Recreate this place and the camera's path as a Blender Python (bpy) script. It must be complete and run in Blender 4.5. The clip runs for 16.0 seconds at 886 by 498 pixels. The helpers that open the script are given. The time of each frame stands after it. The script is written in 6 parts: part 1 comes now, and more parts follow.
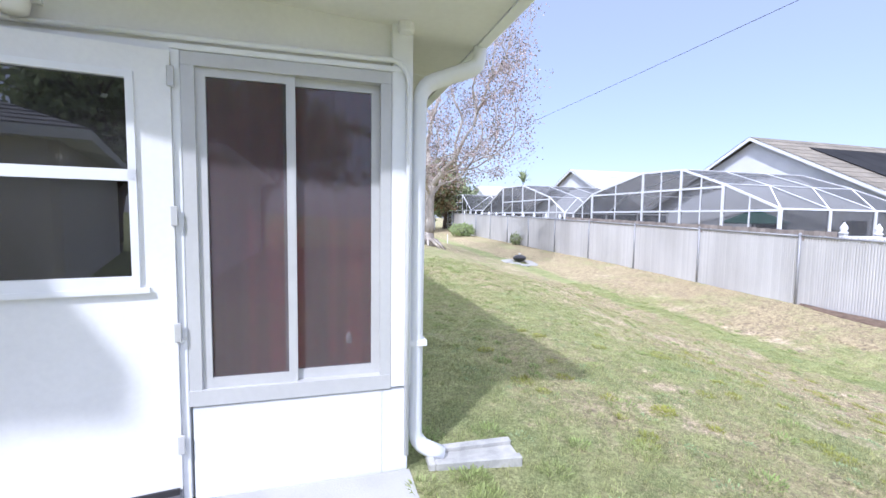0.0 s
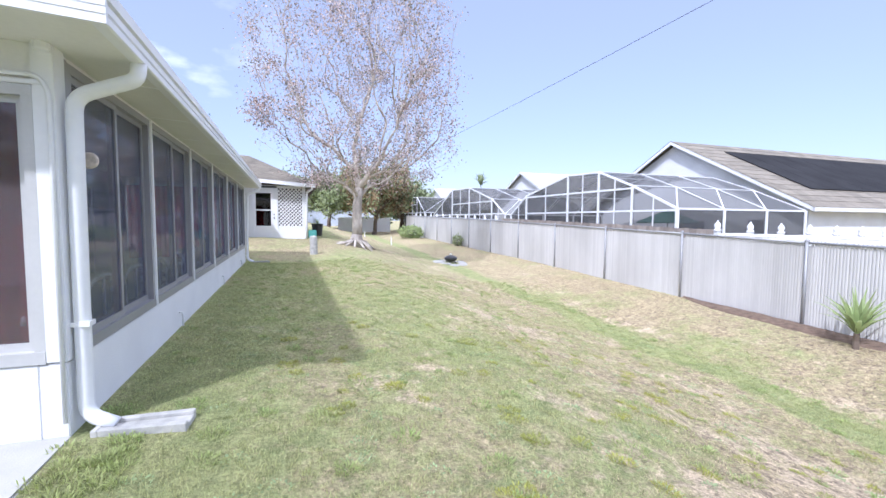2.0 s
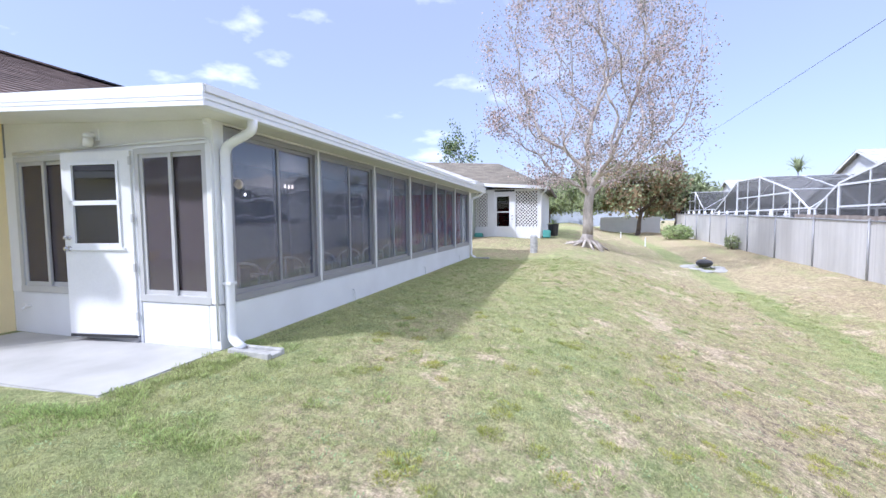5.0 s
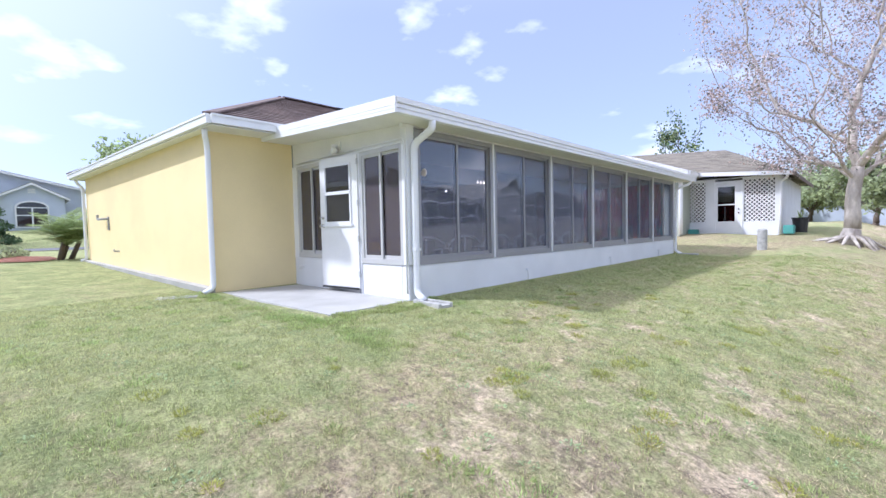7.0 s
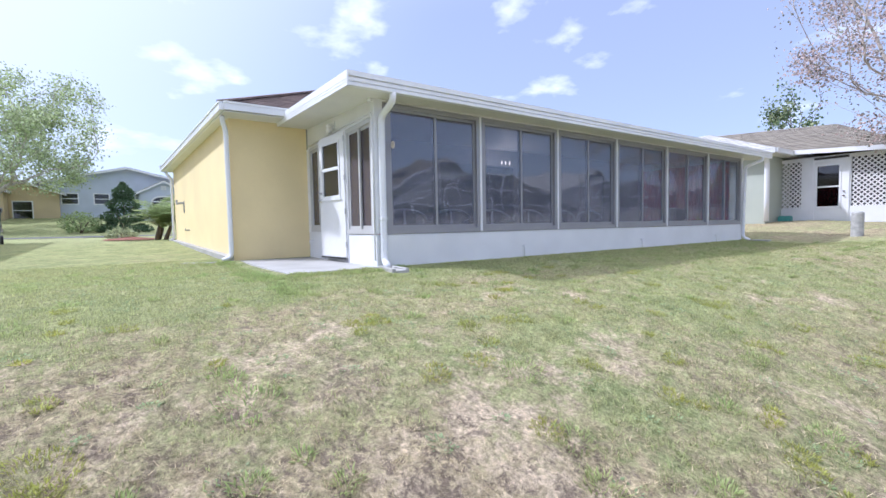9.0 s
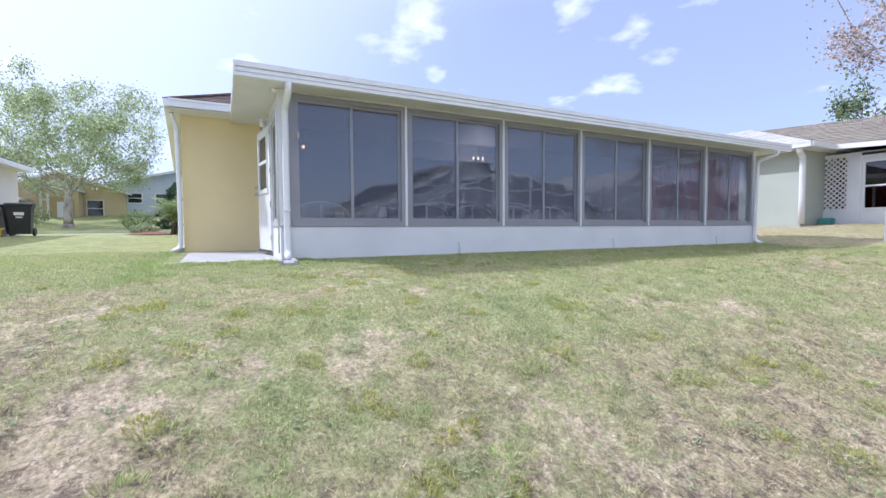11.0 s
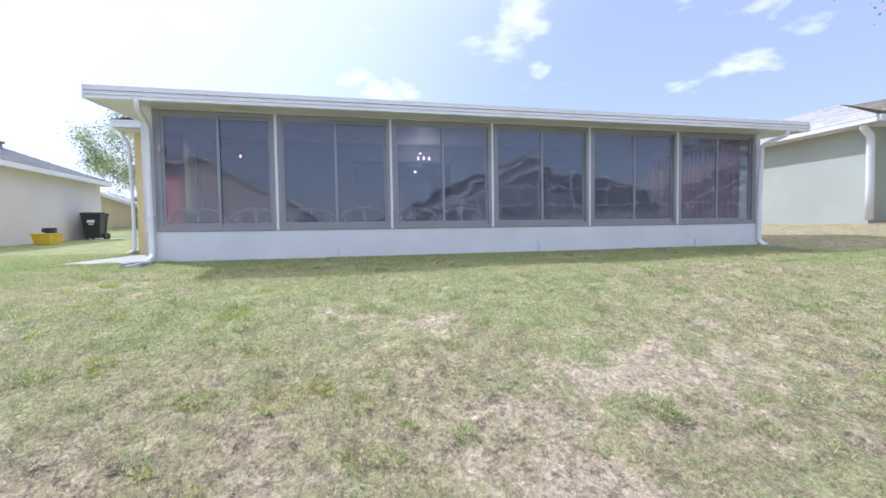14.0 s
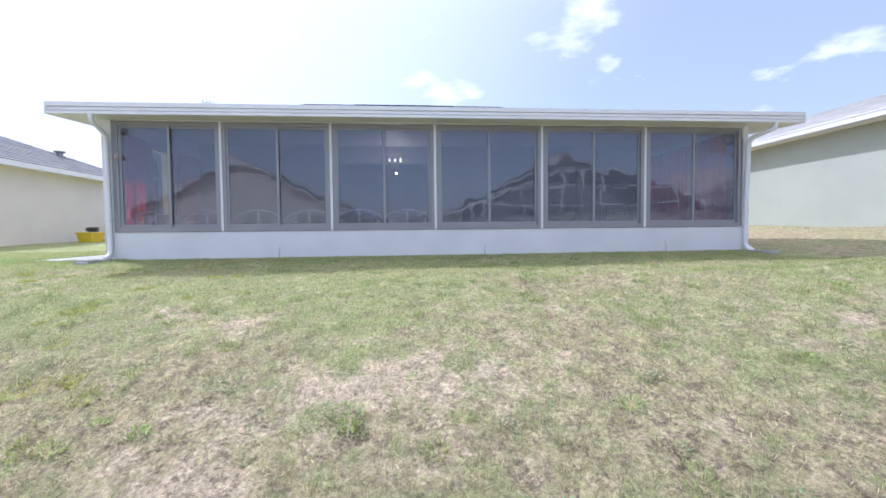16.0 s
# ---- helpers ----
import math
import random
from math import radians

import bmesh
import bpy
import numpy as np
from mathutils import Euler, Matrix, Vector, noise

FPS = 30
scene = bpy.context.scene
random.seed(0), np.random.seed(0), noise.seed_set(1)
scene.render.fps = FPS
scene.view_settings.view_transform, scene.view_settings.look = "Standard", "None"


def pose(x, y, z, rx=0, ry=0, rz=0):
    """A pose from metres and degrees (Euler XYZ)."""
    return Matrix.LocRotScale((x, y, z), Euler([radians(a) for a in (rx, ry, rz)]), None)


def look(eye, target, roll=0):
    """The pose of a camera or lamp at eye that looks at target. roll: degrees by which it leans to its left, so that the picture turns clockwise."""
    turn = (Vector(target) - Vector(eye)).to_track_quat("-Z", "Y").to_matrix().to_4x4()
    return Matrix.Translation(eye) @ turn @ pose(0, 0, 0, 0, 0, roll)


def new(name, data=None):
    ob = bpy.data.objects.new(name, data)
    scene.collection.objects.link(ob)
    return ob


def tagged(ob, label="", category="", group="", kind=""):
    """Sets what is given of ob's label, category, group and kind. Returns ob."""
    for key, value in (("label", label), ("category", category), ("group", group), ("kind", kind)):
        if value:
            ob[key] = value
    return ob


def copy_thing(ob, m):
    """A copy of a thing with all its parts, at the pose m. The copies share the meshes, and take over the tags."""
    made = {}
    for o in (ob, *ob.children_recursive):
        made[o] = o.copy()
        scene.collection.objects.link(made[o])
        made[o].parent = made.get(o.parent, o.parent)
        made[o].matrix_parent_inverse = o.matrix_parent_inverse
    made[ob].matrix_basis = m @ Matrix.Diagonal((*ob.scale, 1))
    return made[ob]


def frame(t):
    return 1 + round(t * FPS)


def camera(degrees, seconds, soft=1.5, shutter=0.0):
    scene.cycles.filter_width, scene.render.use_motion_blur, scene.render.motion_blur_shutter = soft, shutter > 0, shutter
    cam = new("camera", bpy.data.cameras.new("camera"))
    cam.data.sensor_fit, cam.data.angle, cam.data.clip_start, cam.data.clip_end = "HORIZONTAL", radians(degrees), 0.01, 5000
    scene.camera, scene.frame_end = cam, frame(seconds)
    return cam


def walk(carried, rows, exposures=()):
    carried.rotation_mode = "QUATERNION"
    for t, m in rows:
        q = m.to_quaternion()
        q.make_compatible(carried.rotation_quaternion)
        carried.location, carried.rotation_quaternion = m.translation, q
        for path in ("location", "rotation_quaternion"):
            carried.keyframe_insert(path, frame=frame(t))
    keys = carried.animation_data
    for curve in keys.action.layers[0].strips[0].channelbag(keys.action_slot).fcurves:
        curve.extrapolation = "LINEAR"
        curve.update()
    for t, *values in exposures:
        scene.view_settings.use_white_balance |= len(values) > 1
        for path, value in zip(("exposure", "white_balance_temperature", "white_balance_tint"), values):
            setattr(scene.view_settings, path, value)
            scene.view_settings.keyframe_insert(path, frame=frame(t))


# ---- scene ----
cam = camera(91.3, 16.0, soft=1.5)
PATH = [
    (0, (-0.453, -2.266, 1.418), (0.09, -0.347, 1.27), 0.8),
    (0.5, (-0.001, -2.567, 1.394), (0.636, -0.676, 1.253), 0.7),
    (1, (0.447, -2.804, 1.378), (1.11, -0.922, 1.241), 0.6),
    (1.5, (0.887, -3.05, 1.379), (1.556, -1.171, 1.241), 0.4),
    (2, (1.303, -3.229, 1.383), (1.97, -1.348, 1.249), 0.4),
    (2.5, (1.707, -3.263, 1.421), (2.316, -1.363, 1.286), 0.4),
    (3, (2.143, -3.338, 1.453), (2.605, -1.397, 1.319), 0.5),
    (3.5, (2.548, -3.327, 1.438), (2.802, -1.347, 1.307), 0.2),
    (4, (2.938, -3.316, 1.416), (2.94, -1.32, 1.286), -0.0),
    (4.2, (3.017, -3.32, 1.421), (2.927, -1.326, 1.29), -0.0),
    (4.5, (3.247, -3.426, 1.403), (2.954, -1.452, 1.274), -0.3),
    (5, (3.483, -3.596, 1.336), (2.915, -1.683, 1.209), -0.6),
    (5.2, (3.605, -3.716, 1.32), (2.936, -1.835, 1.209), -1.2),
    (7.3, (4.512, -3.861, 0.91), (3.045, -2.505, 0.811), -1.1),
    (7.5, (4.624, -3.763, 0.871), (3.111, -2.46, 0.768), -1.1),
    (8, (4.898, -3.409, 0.785), (3.305, -2.204, 0.683), -1.1),
    (8.5, (5.239, -3.053, 0.679), (3.614, -1.891, 0.579), -1.1),
    (9, (5.599, -2.628, 0.588), (3.939, -1.517, 0.484), -1.1),
    (9.2, (5.713, -2.488, 0.58), (4.053, -1.377, 0.475), -1.0),
    (11.3, (6.582, -0.307, 0.42), (4.77, 0.536, 0.329), -0.7),
    (11.5, (6.686, -0.053, 0.411), (4.861, 0.759, 0.318), -1.0),
    (12, (6.856, 0.546, 0.374), (5.008, 1.304, 0.277), -0.9),
    (12.5, (7.038, 1.181, 0.39), (5.165, 1.876, 0.299), -0.9),
    (13, (7.182, 1.765, 0.391), (5.283, 2.387, 0.301), -0.9),
    (13.5, (7.325, 2.337, 0.425), (5.401, 2.874, 0.341), -0.9),
    (14, (7.471, 2.902, 0.441), (5.524, 3.352, 0.357), -0.9),
    (14.5, (7.583, 3.438, 0.461), (5.625, 3.835, 0.378), -0.7),
    (15, (7.677, 3.994, 0.486), (5.709, 4.342, 0.404), -0.7),
    (15.5, (7.732, 4.526, 0.465), (5.751, 4.791, 0.381), -0.7),
    (16, (7.782, 5.019, 0.456), (5.791, 5.191, 0.374), -0.6),
]
walk(cam, [(t, look(eye, target, roll)) for t, eye, target, roll in PATH], exposures=[(0, 0.82, 5400, 19.0), (5, 0.81, 5400, 19.0), (7.5, 0.76, 5400, 19.0), (9, 0.69, 5400, 19.0), (12.5, 0.69, 5400, 19.0), (16, 0.75, 5400, 19.0)])

# ---- light ----
SUN = Vector((-1.6, -1.85, 2.6)).normalized()
world = bpy.data.worlds.new("sky")
scene.world = world
world.use_nodes = True
wn, wl = world.node_tree.nodes, world.node_tree.links
wn.clear()
sky = wn.new("ShaderNodeTexSky")
sky.sky_type, sky.sun_disc = "NISHITA", False
sky.sun_elevation = math.asin(SUN.z)
sky.sun_rotation = math.atan2(SUN.x, SUN.y)
sky.air_density, sky.dust_density, sky.ozone_density = 1.0, 1.2, 1.6
tc = wn.new("ShaderNodeTexCoord")
split = wn.new("ShaderNodeSeparateXYZ")
wl.new(tc.outputs["Generated"], split.inputs[0])
low = wn.new("ShaderNodeMath")
low.operation, low.inputs[1].default_value = "MAXIMUM", 0.04
wl.new(split.outputs["Z"], low.inputs[0])
lift = wn.new("ShaderNodeMath")
lift.operation, lift.inputs[1].default_value = "ADD", 0.18
wl.new(low.outputs[0], lift.inputs[0])
flat = wn.new("ShaderNodeVectorMath")
flat.operation = "DIVIDE"
wl.new(tc.outputs["Generated"], flat.inputs[0])
wl.new(lift.outputs[0], flat.inputs[1])
puff = wn.new("ShaderNodeTexNoise")
puff.inputs["Scale"].default_value, puff.inputs["Detail"].default_value, puff.inputs["Roughness"].default_value = 1.9, 7.0, 0.52
wl.new(flat.outputs[0], puff.inputs["Vector"])
ramp = wn.new("ShaderNodeValToRGB")
ramp.color_ramp.elements[0].position, ramp.color_ramp.elements[1].position = 0.555, 0.68
wl.new(puff.outputs["Fac"], ramp.inputs[0])
fade = wn.new("ShaderNodeMapRange")
fade.inputs["From Min"].default_value, fade.inputs["From Max"].default_value = 0.05, 0.25
wl.new(split.outputs["Z"], fade.inputs["Value"])
cover = wn.new("ShaderNodeMath")
cover.operation = "MULTIPLY"
wl.new(ramp.outputs[0], cover.inputs[0])
wl.new(fade.outputs[0], cover.inputs[1])
# the fair-weather clouds stand in the west, the north-east is clear
west = wn.new("ShaderNodeVectorMath")
west.operation = "DOT_PRODUCT"
west.inputs[1].default_value = (-0.96, 0.27, 0.0)
wl.new(tc.outputs["Generated"], west.inputs[0])
westly = wn.new("ShaderNodeMapRange")
westly.interpolation_type = "SMOOTHSTEP"
westly.inputs["From Min"].default_value, westly.inputs["From Max"].default_value = 0.18, 0.6
wl.new(west.outputs["Value"], westly.inputs["Value"])
sparse = wn.new("ShaderNodeMath")
sparse.operation = "MULTIPLY"
wl.new(cover.outputs[0], sparse.inputs[0])
wl.new(westly.outputs[0], sparse.inputs[1])
mixc = wn.new("ShaderNodeMix")
mixc.data_type = "RGBA"
wl.new(sparse.outputs[0], mixc.inputs["Factor"])
wl.new(sky.outputs[0], mixc.inputs["A"])
mixc.inputs["B"].default_value = (11.6, 11.6, 11.8, 1)
haze = wn.new("ShaderNodeMix")
haze.data_type = "RGBA"
# bright haze gathers round the sun
toward = wn.new("ShaderNodeVectorMath")
toward.operation = "DOT_PRODUCT"
toward.inputs[1].default_value = SUN
wl.new(tc.outputs["Generated"], toward.inputs[0])
aureole = wn.new("ShaderNodeMapRange")
aureole.interpolation_type = "SMOOTHSTEP"
for key, val in (("From Min", 0.35), ("From Max", 1.0), ("To Min", 0.34), ("To Max", 0.95)):
    aureole.inputs[key].default_value = val
wl.new(toward.outputs["Value"], aureole.inputs["Value"])
wl.new(aureole.outputs[0], haze.inputs["Factor"])
haze.inputs["B"].default_value = (8.5, 8.75, 10.2, 1)
wl.new(mixc.outputs["Result"], haze.inputs["A"])
bg = wn.new("ShaderNodeBackground")
bg.inputs["Strength"].default_value = 0.085
# brightness added to the unseen sky overhead, to fill the shade
overhead_fill_in = wn.new("ShaderNodeMapRange")
overhead_fill_in.interpolation_type = "SMOOTHSTEP"
for key, val in (("From Min", 0.42), ("From Max", 0.9), ("To Min", 0.0), ("To Max", 0.8)):
    overhead_fill_in.inputs[key].default_value = val
wl.new(split.outputs["Z"], overhead_fill_in.inputs["Value"])
overhead_fill = wn.new("ShaderNodeMix")
overhead_fill.data_type = "RGBA"
wl.new(overhead_fill_in.outputs[0], overhead_fill.inputs["Factor"])
wl.new(haze.outputs["Result"], overhead_fill.inputs["A"])
overhead_fill.inputs["B"].default_value = (16.0, 15.6, 15.0, 1)
wl.new(overhead_fill.outputs["Result"], bg.inputs[0])
wout = wn.new("ShaderNodeOutputWorld")
wl.new(bg.outputs[0], wout.inputs[0])

lamp = bpy.data.lights.new("sun", "SUN")
lamp.energy, lamp.angle, lamp.color = 2.45, radians(1.8), (1.0, 0.95, 0.88)
sun = new("sun", lamp)
sun.matrix_world = look((0, 0, 30), Vector((0, 0, 30)) - SUN)

# ---- materials ----


def shade(name, color, rough=0.6, metal=0.0, vary=0.12, scale=6.0, fine=60.0, bump=0.15, color2=None, stretch=(1, 1, 1), per_object=0.0, spec=0.5, per_island=0.0, thin=0.0):
    """A surface with two scales of variation in colour and a fine relief."""
    m = bpy.data.materials.new(name)
    m.use_nodes = True
    n, l = m.node_tree.nodes, m.node_tree.links
    p = n["Principled BSDF"]
    p.inputs["Roughness"].default_value, p.inputs["Metallic"].default_value = rough, metal
    p.inputs["Specular IOR Level"].default_value = spec
    t = n.new("ShaderNodeTexCoord")
    mp = n.new("ShaderNodeMapping")
    mp.inputs["Scale"].default_value = stretch
    l.new(t.outputs["Object"], mp.inputs["Vector"])
    big = n.new("ShaderNodeTexNoise")
    big.inputs["Scale"].default_value, big.inputs["Detail"].default_value = scale, 5
    small = n.new("ShaderNodeTexNoise")
    small.inputs["Scale"].default_value, small.inputs["Detail"].default_value = fine, 4
    for k in (big, small):
        l.new(mp.outputs[0], k.inputs["Vector"])
    c2 = color2 or tuple(c * (1 - 1.6 * vary) for c in color)
    mix = n.new("ShaderNodeMix")
    mix.data_type = "RGBA"
    mix.inputs["A"].default_value, mix.inputs["B"].default_value = (*color, 1), (*c2, 1)
    r = n.new("ShaderNodeMapRange")
    r.inputs["From Min"].default_value, r.inputs["From Max"].default_value = 0.35, 0.68
    l.new(big.outputs["Fac"], r.inputs["Value"])
    l.new(r.outputs[0], mix.inputs["Factor"])
    hsv = n.new("ShaderNodeHueSaturation")
    l.new(mix.outputs["Result"], hsv.inputs["Color"])
    v = n.new("ShaderNodeMapRange")
    v.inputs["To Min"].default_value, v.inputs["To Max"].default_value = 1 - vary, 1 + vary
    l.new(small.outputs["Fac"], v.inputs["Value"])
    last = v.outputs[0]
    for amount, node, sock in ((per_object, "ShaderNodeObjectInfo", "Random"), (per_island, "ShaderNodeNewGeometry", "Random Per Island")):
        if amount:
            o = n.new(node)
            q = n.new("ShaderNodeMapRange")
            q.inputs["To Min"].default_value, q.inputs["To Max"].default_value = 1 - amount, 1 + amount
            l.new(o.outputs[sock], q.inputs["Value"])
            mul = n.new("ShaderNodeMath")
            mul.operation = "MULTIPLY"
            l.new(last, mul.inputs[0])
            l.new(q.outputs[0], mul.inputs[1])
            last = mul.outputs[0]
    l.new(last, hsv.inputs["Value"])
    l.new(hsv.outputs[0], p.inputs["Base Color"])
    if bump:
        b = n.new("ShaderNodeBump")
        b.inputs["Strength"].default_value, b.inputs["Distance"].default_value = bump, 0.01
        l.new(small.outputs["Fac"], b.inputs["Height"])
        l.new(b.outputs[0], p.inputs["Normal"])
    if thin:
        tr = n.new("ShaderNodeBsdfTranslucent")
        l.new(hsv.outputs[0], tr.inputs["Color"])
        ms = n.new("ShaderNodeMixShader")
        ms.inputs[0].default_value = thin
        l.new(p.outputs[0], ms.inputs[1])
        l.new(tr.outputs[0], ms.inputs[2])
        l.new(ms.outputs[0], n["Material Output"].inputs[0])
    return m


def glassy(name, tint, gloss=0.0, ior=1.5, extra=0.0, mesh=None, mirror=0.0, wavy=0.0):
    """Tinted pane: a mirror share (by Fresnel, or even where a screen damps it) over a tinted see-through."""
    m = bpy.data.materials.new(name)
    m.use_nodes = True
    n, l = m.node_tree.nodes, m.node_tree.links
    n.clear()
    out = n.new("ShaderNodeOutputMaterial")
    g = n.new("ShaderNodeBsdfGlossy")
    g.inputs["Roughness"].default_value = gloss
    t = n.new("ShaderNodeBsdfTransparent")
    t.inputs["Color"].default_value = (*tint, 1)
    f = n.new("ShaderNodeFresnel")
    f.inputs["IOR"].default_value = ior
    a = n.new("ShaderNodeMath")
    a.operation, a.inputs[1].default_value = "ADD", extra
    l.new(f.outputs[0], a.inputs[0])
    mx = n.new("ShaderNodeMixShader")
    if mirror:
        mx.inputs[0].default_value = mirror
    else:
        l.new(a.outputs[0], mx.inputs[0])
    l.new(t.outputs[0], mx.inputs[1])
    l.new(g.outputs[0], mx.inputs[2])
    if wavy:
        co = n.new("ShaderNodeTexCoord")
        ns = n.new("ShaderNodeTexNoise")
        ns.inputs["Scale"].default_value, ns.inputs["Detail"].default_value = 2.2, 1.0
        l.new(co.outputs["Object"], ns.inputs["Vector"])
        bp_ = n.new("ShaderNodeBump")
        bp_.inputs["Strength"].default_value, bp_.inputs["Distance"].default_value = 1.0, wavy
        l.new(ns.outputs["Fac"], bp_.inputs["Height"])
        l.new(bp_.outputs[0], g.inputs["Normal"])
    last = mx.outputs[0]
    if mesh:
        # the threads of the insect screen that lies against the glass
        df = n.new("ShaderNodeBsdfDiffuse")
        df.inputs["Color"].default_value = (*mesh[1], 1)
        m2 = n.new("ShaderNodeMixShader")
        m2.inputs[0].default_value = mesh[0]
        l.new(last, m2.inputs[1])
        l.new(df.outputs[0], m2.inputs[2])
        last = m2.outputs[0]
    l.new(last, out.inputs[0])
    return m


def meshy(name, color, open_share):
    """Insect screen: threads of one colour with open gaps between."""
    m = bpy.data.materials.new(name)
    m.use_nodes = True
    n, l = m.node_tree.nodes, m.node_tree.links
    p = n["Principled BSDF"]
    p.inputs["Base Color"].default_value, p.inputs["Roughness"].default_value = (*color, 1), 0.7
    t = n.new("ShaderNodeBsdfTransparent")
    mx = n.new("ShaderNodeMixShader")
    mx.inputs[0].default_value = open_share
    l.new(p.outputs[0], mx.inputs[1])
    l.new(t.outputs[0], mx.inputs[2])
    l.new(mx.outputs[0], n["Material Output"].inputs[0])
    return m


WHITE = shade("white_paint", (0.80, 0.80, 0.79), 0.45, vary=0.05, scale=1.6, fine=40, bump=0.06)
WHITE_METAL = shade("white_enamel", (0.80, 0.81, 0.82), 0.3, vary=0.035, scale=2.0, fine=25, bump=0.03)
SOFFIT = shade("soffit_paint", (0.78, 0.77, 0.72), 0.55, vary=0.05, scale=1.5, fine=30, bump=0.05)
STUCCO_WHITE = shade("white_stucco", (0.79, 0.80, 0.81), 0.75, vary=0.06, scale=1.2, fine=90, bump=0.4)
STUCCO_YELLOW = shade("yellow_stucco", (0.86, 0.715, 0.39), 0.8, vary=0.05, scale=1.0, fine=70, bump=0.5)
STUCCO_CREAM = shade("cream_stucco", (0.74, 0.70, 0.65), 0.8, vary=0.05, scale=1.0, fine=70, bump=0.5)
STUCCO_GREEN = shade("pale_green_stucco", (0.45, 0.485, 0.415), 0.8, vary=0.05, scale=1.0, fine=70, bump=0.5)
STUCCO_BLUE = shade("blue_grey_stucco", (0.52, 0.57, 0.66), 0.8, vary=0.05, scale=1.0, fine=70, bump=0.4)
# the tan stucco darkened, to paint shade inside the porch arch
STUCCO_SHADED = shade("tan_stucco_shaded", (0.50, 0.38, 0.20), 0.8, vary=0.05, scale=1.0, fine=70, bump=0.4)
STUCCO_TAN = shade("tan_stucco", (0.62, 0.50, 0.30), 0.8, vary=0.05, scale=1.0, fine=70, bump=0.4)
ALU = shade("grey_aluminium", (0.33, 0.33, 0.345), 0.42, 0.3, vary=0.05, scale=3, fine=40, bump=0.03)
ALU_LIGHT = shade("pale_aluminium", (0.55, 0.55, 0.54), 0.4, 0.1, vary=0.05, scale=3, fine=40, bump=0.03)
CHROME = shade("satin_nickel", (0.6, 0.6, 0.6), 0.25, 1.0, vary=0.04, scale=9, fine=60, bump=0.0)
CONCRETE = shade("pale_concrete", (0.45, 0.445, 0.42), 0.85, vary=0.07, scale=1.6, fine=80, bump=0.35, color2=(0.36, 0.355, 0.33))
CONCRETE_OLD = shade("weathered_concrete", (0.50, 0.49, 0.46), 0.9, vary=0.12, scale=9, fine=90, bump=0.5, color2=(0.33, 0.33, 0.31))
SHINGLE = shade("brown_shingle", (0.20, 0.15, 0.13), 0.9, vary=0.16, scale=3, fine=70, bump=0.5, per_island=0.22)
SHINGLE_GREY = shade("taupe_shingle", (0.25, 0.222, 0.175), 0.9, vary=0.14, scale=2.5, fine=60, bump=0.5, per_island=0.16)
SHINGLE_SLATE = shade("mid_grey_shingle", (0.22, 0.22, 0.22), 0.9, vary=0.12, scale=2.5, fine=60, bump=0.5, per_island=0.14)
SHINGLE_PALE = shade("pale_grey_shingle", (0.50, 0.49, 0.47), 0.9, vary=0.12, scale=2.5, fine=60, bump=0.5, per_island=0.12)
SOLAR = shade("black_rubber_collector", (0.035, 0.035, 0.037), 0.85, spec=0.1, vary=0.2, scale=0.7, fine=30, bump=0.2)
# the far drape's own red, split from the maroon to paint how lit it looks
DRAPE_FAR_LIT = shade("drape_far_lit", (0.62, 0.04, 0.07), 0.9, thin=0.55, vary=0.12, scale=4, fine=60, bump=0.2)
MAROON = shade("maroon_drape", (0.78, 0.04, 0.075), 0.9, thin=0.7, vary=0.15, scale=4, fine=60, bump=0.2)
# wall grey set low so that the room behind the glass stays dim
ROOM = shade("dimmed_room_paint", (0.30, 0.30, 0.31), 0.8, vary=0.05, scale=2, fine=40, bump=0.1)
ROOM_FLOOR = shade("room_tile", (0.38, 0.35, 0.31), 0.5, vary=0.08, scale=2, fine=40, bump=0.1)
# near-black base that paints unlit interiors and gaps
PAINTED_DARK = shade("painted_dark_interior", (0.05, 0.05, 0.055), 0.8, vary=0.1, scale=2, fine=20, bump=0.0)
FENCE_SLAT = shade("grey_plastic_slat", (0.66, 0.65, 0.63), 0.6, vary=0.06, scale=0.55, fine=9, bump=0.1, color2=(0.50, 0.49, 0.47), stretch=(1, 1, 0.35), per_island=0.06)
GALV = shade("galvanised_steel", (0.36, 0.365, 0.375), 0.5, 0.3, vary=0.08, scale=5, fine=50, bump=0.1)
VINYL = shade("white_vinyl", (0.82, 0.83, 0.84), 0.35, vary=0.03, scale=2, fine=30, bump=0.03)
BARK = shade("pale_bark", (0.58, 0.53, 0.46), 0.9, vary=0.18, scale=4, fine=26, bump=0.7, color2=(0.27, 0.23, 0.19), stretch=(1, 1, 0.35))
BARK_DARK = shade("brown_bark", (0.17, 0.13, 0.10), 0.9, vary=0.2, scale=5, fine=30, bump=0.7, stretch=(1, 1, 0.35))
LEAF_RUST = shade("russet_leaf", (0.56, 0.43, 0.38), 0.6, vary=0.2, scale=0.9, fine=9, bump=0.0, color2=(0.44, 0.38, 0.37), per_island=0.45, thin=0.42)
LEAF_OLIVE = shade("faded_olive_leaf", (0.26, 0.27, 0.20), 0.6, vary=0.2, scale=0.8, fine=8, bump=0.0, color2=(0.20, 0.17, 0.15), per_island=0.4, thin=0.42)
LEAF_GREEN = shade("green_leaf", (0.38, 0.43, 0.23), 0.6, vary=0.2, scale=0.8, fine=8, bump=0.0, color2=(0.25, 0.30, 0.16), per_island=0.4, thin=0.42)
LEAF_LIGHT = shade("light_green_leaf", (0.42, 0.50, 0.24), 0.6, vary=0.2, scale=0.8, fine=8, bump=0.0, color2=(0.26, 0.34, 0.14), per_island=0.4, thin=0.42)
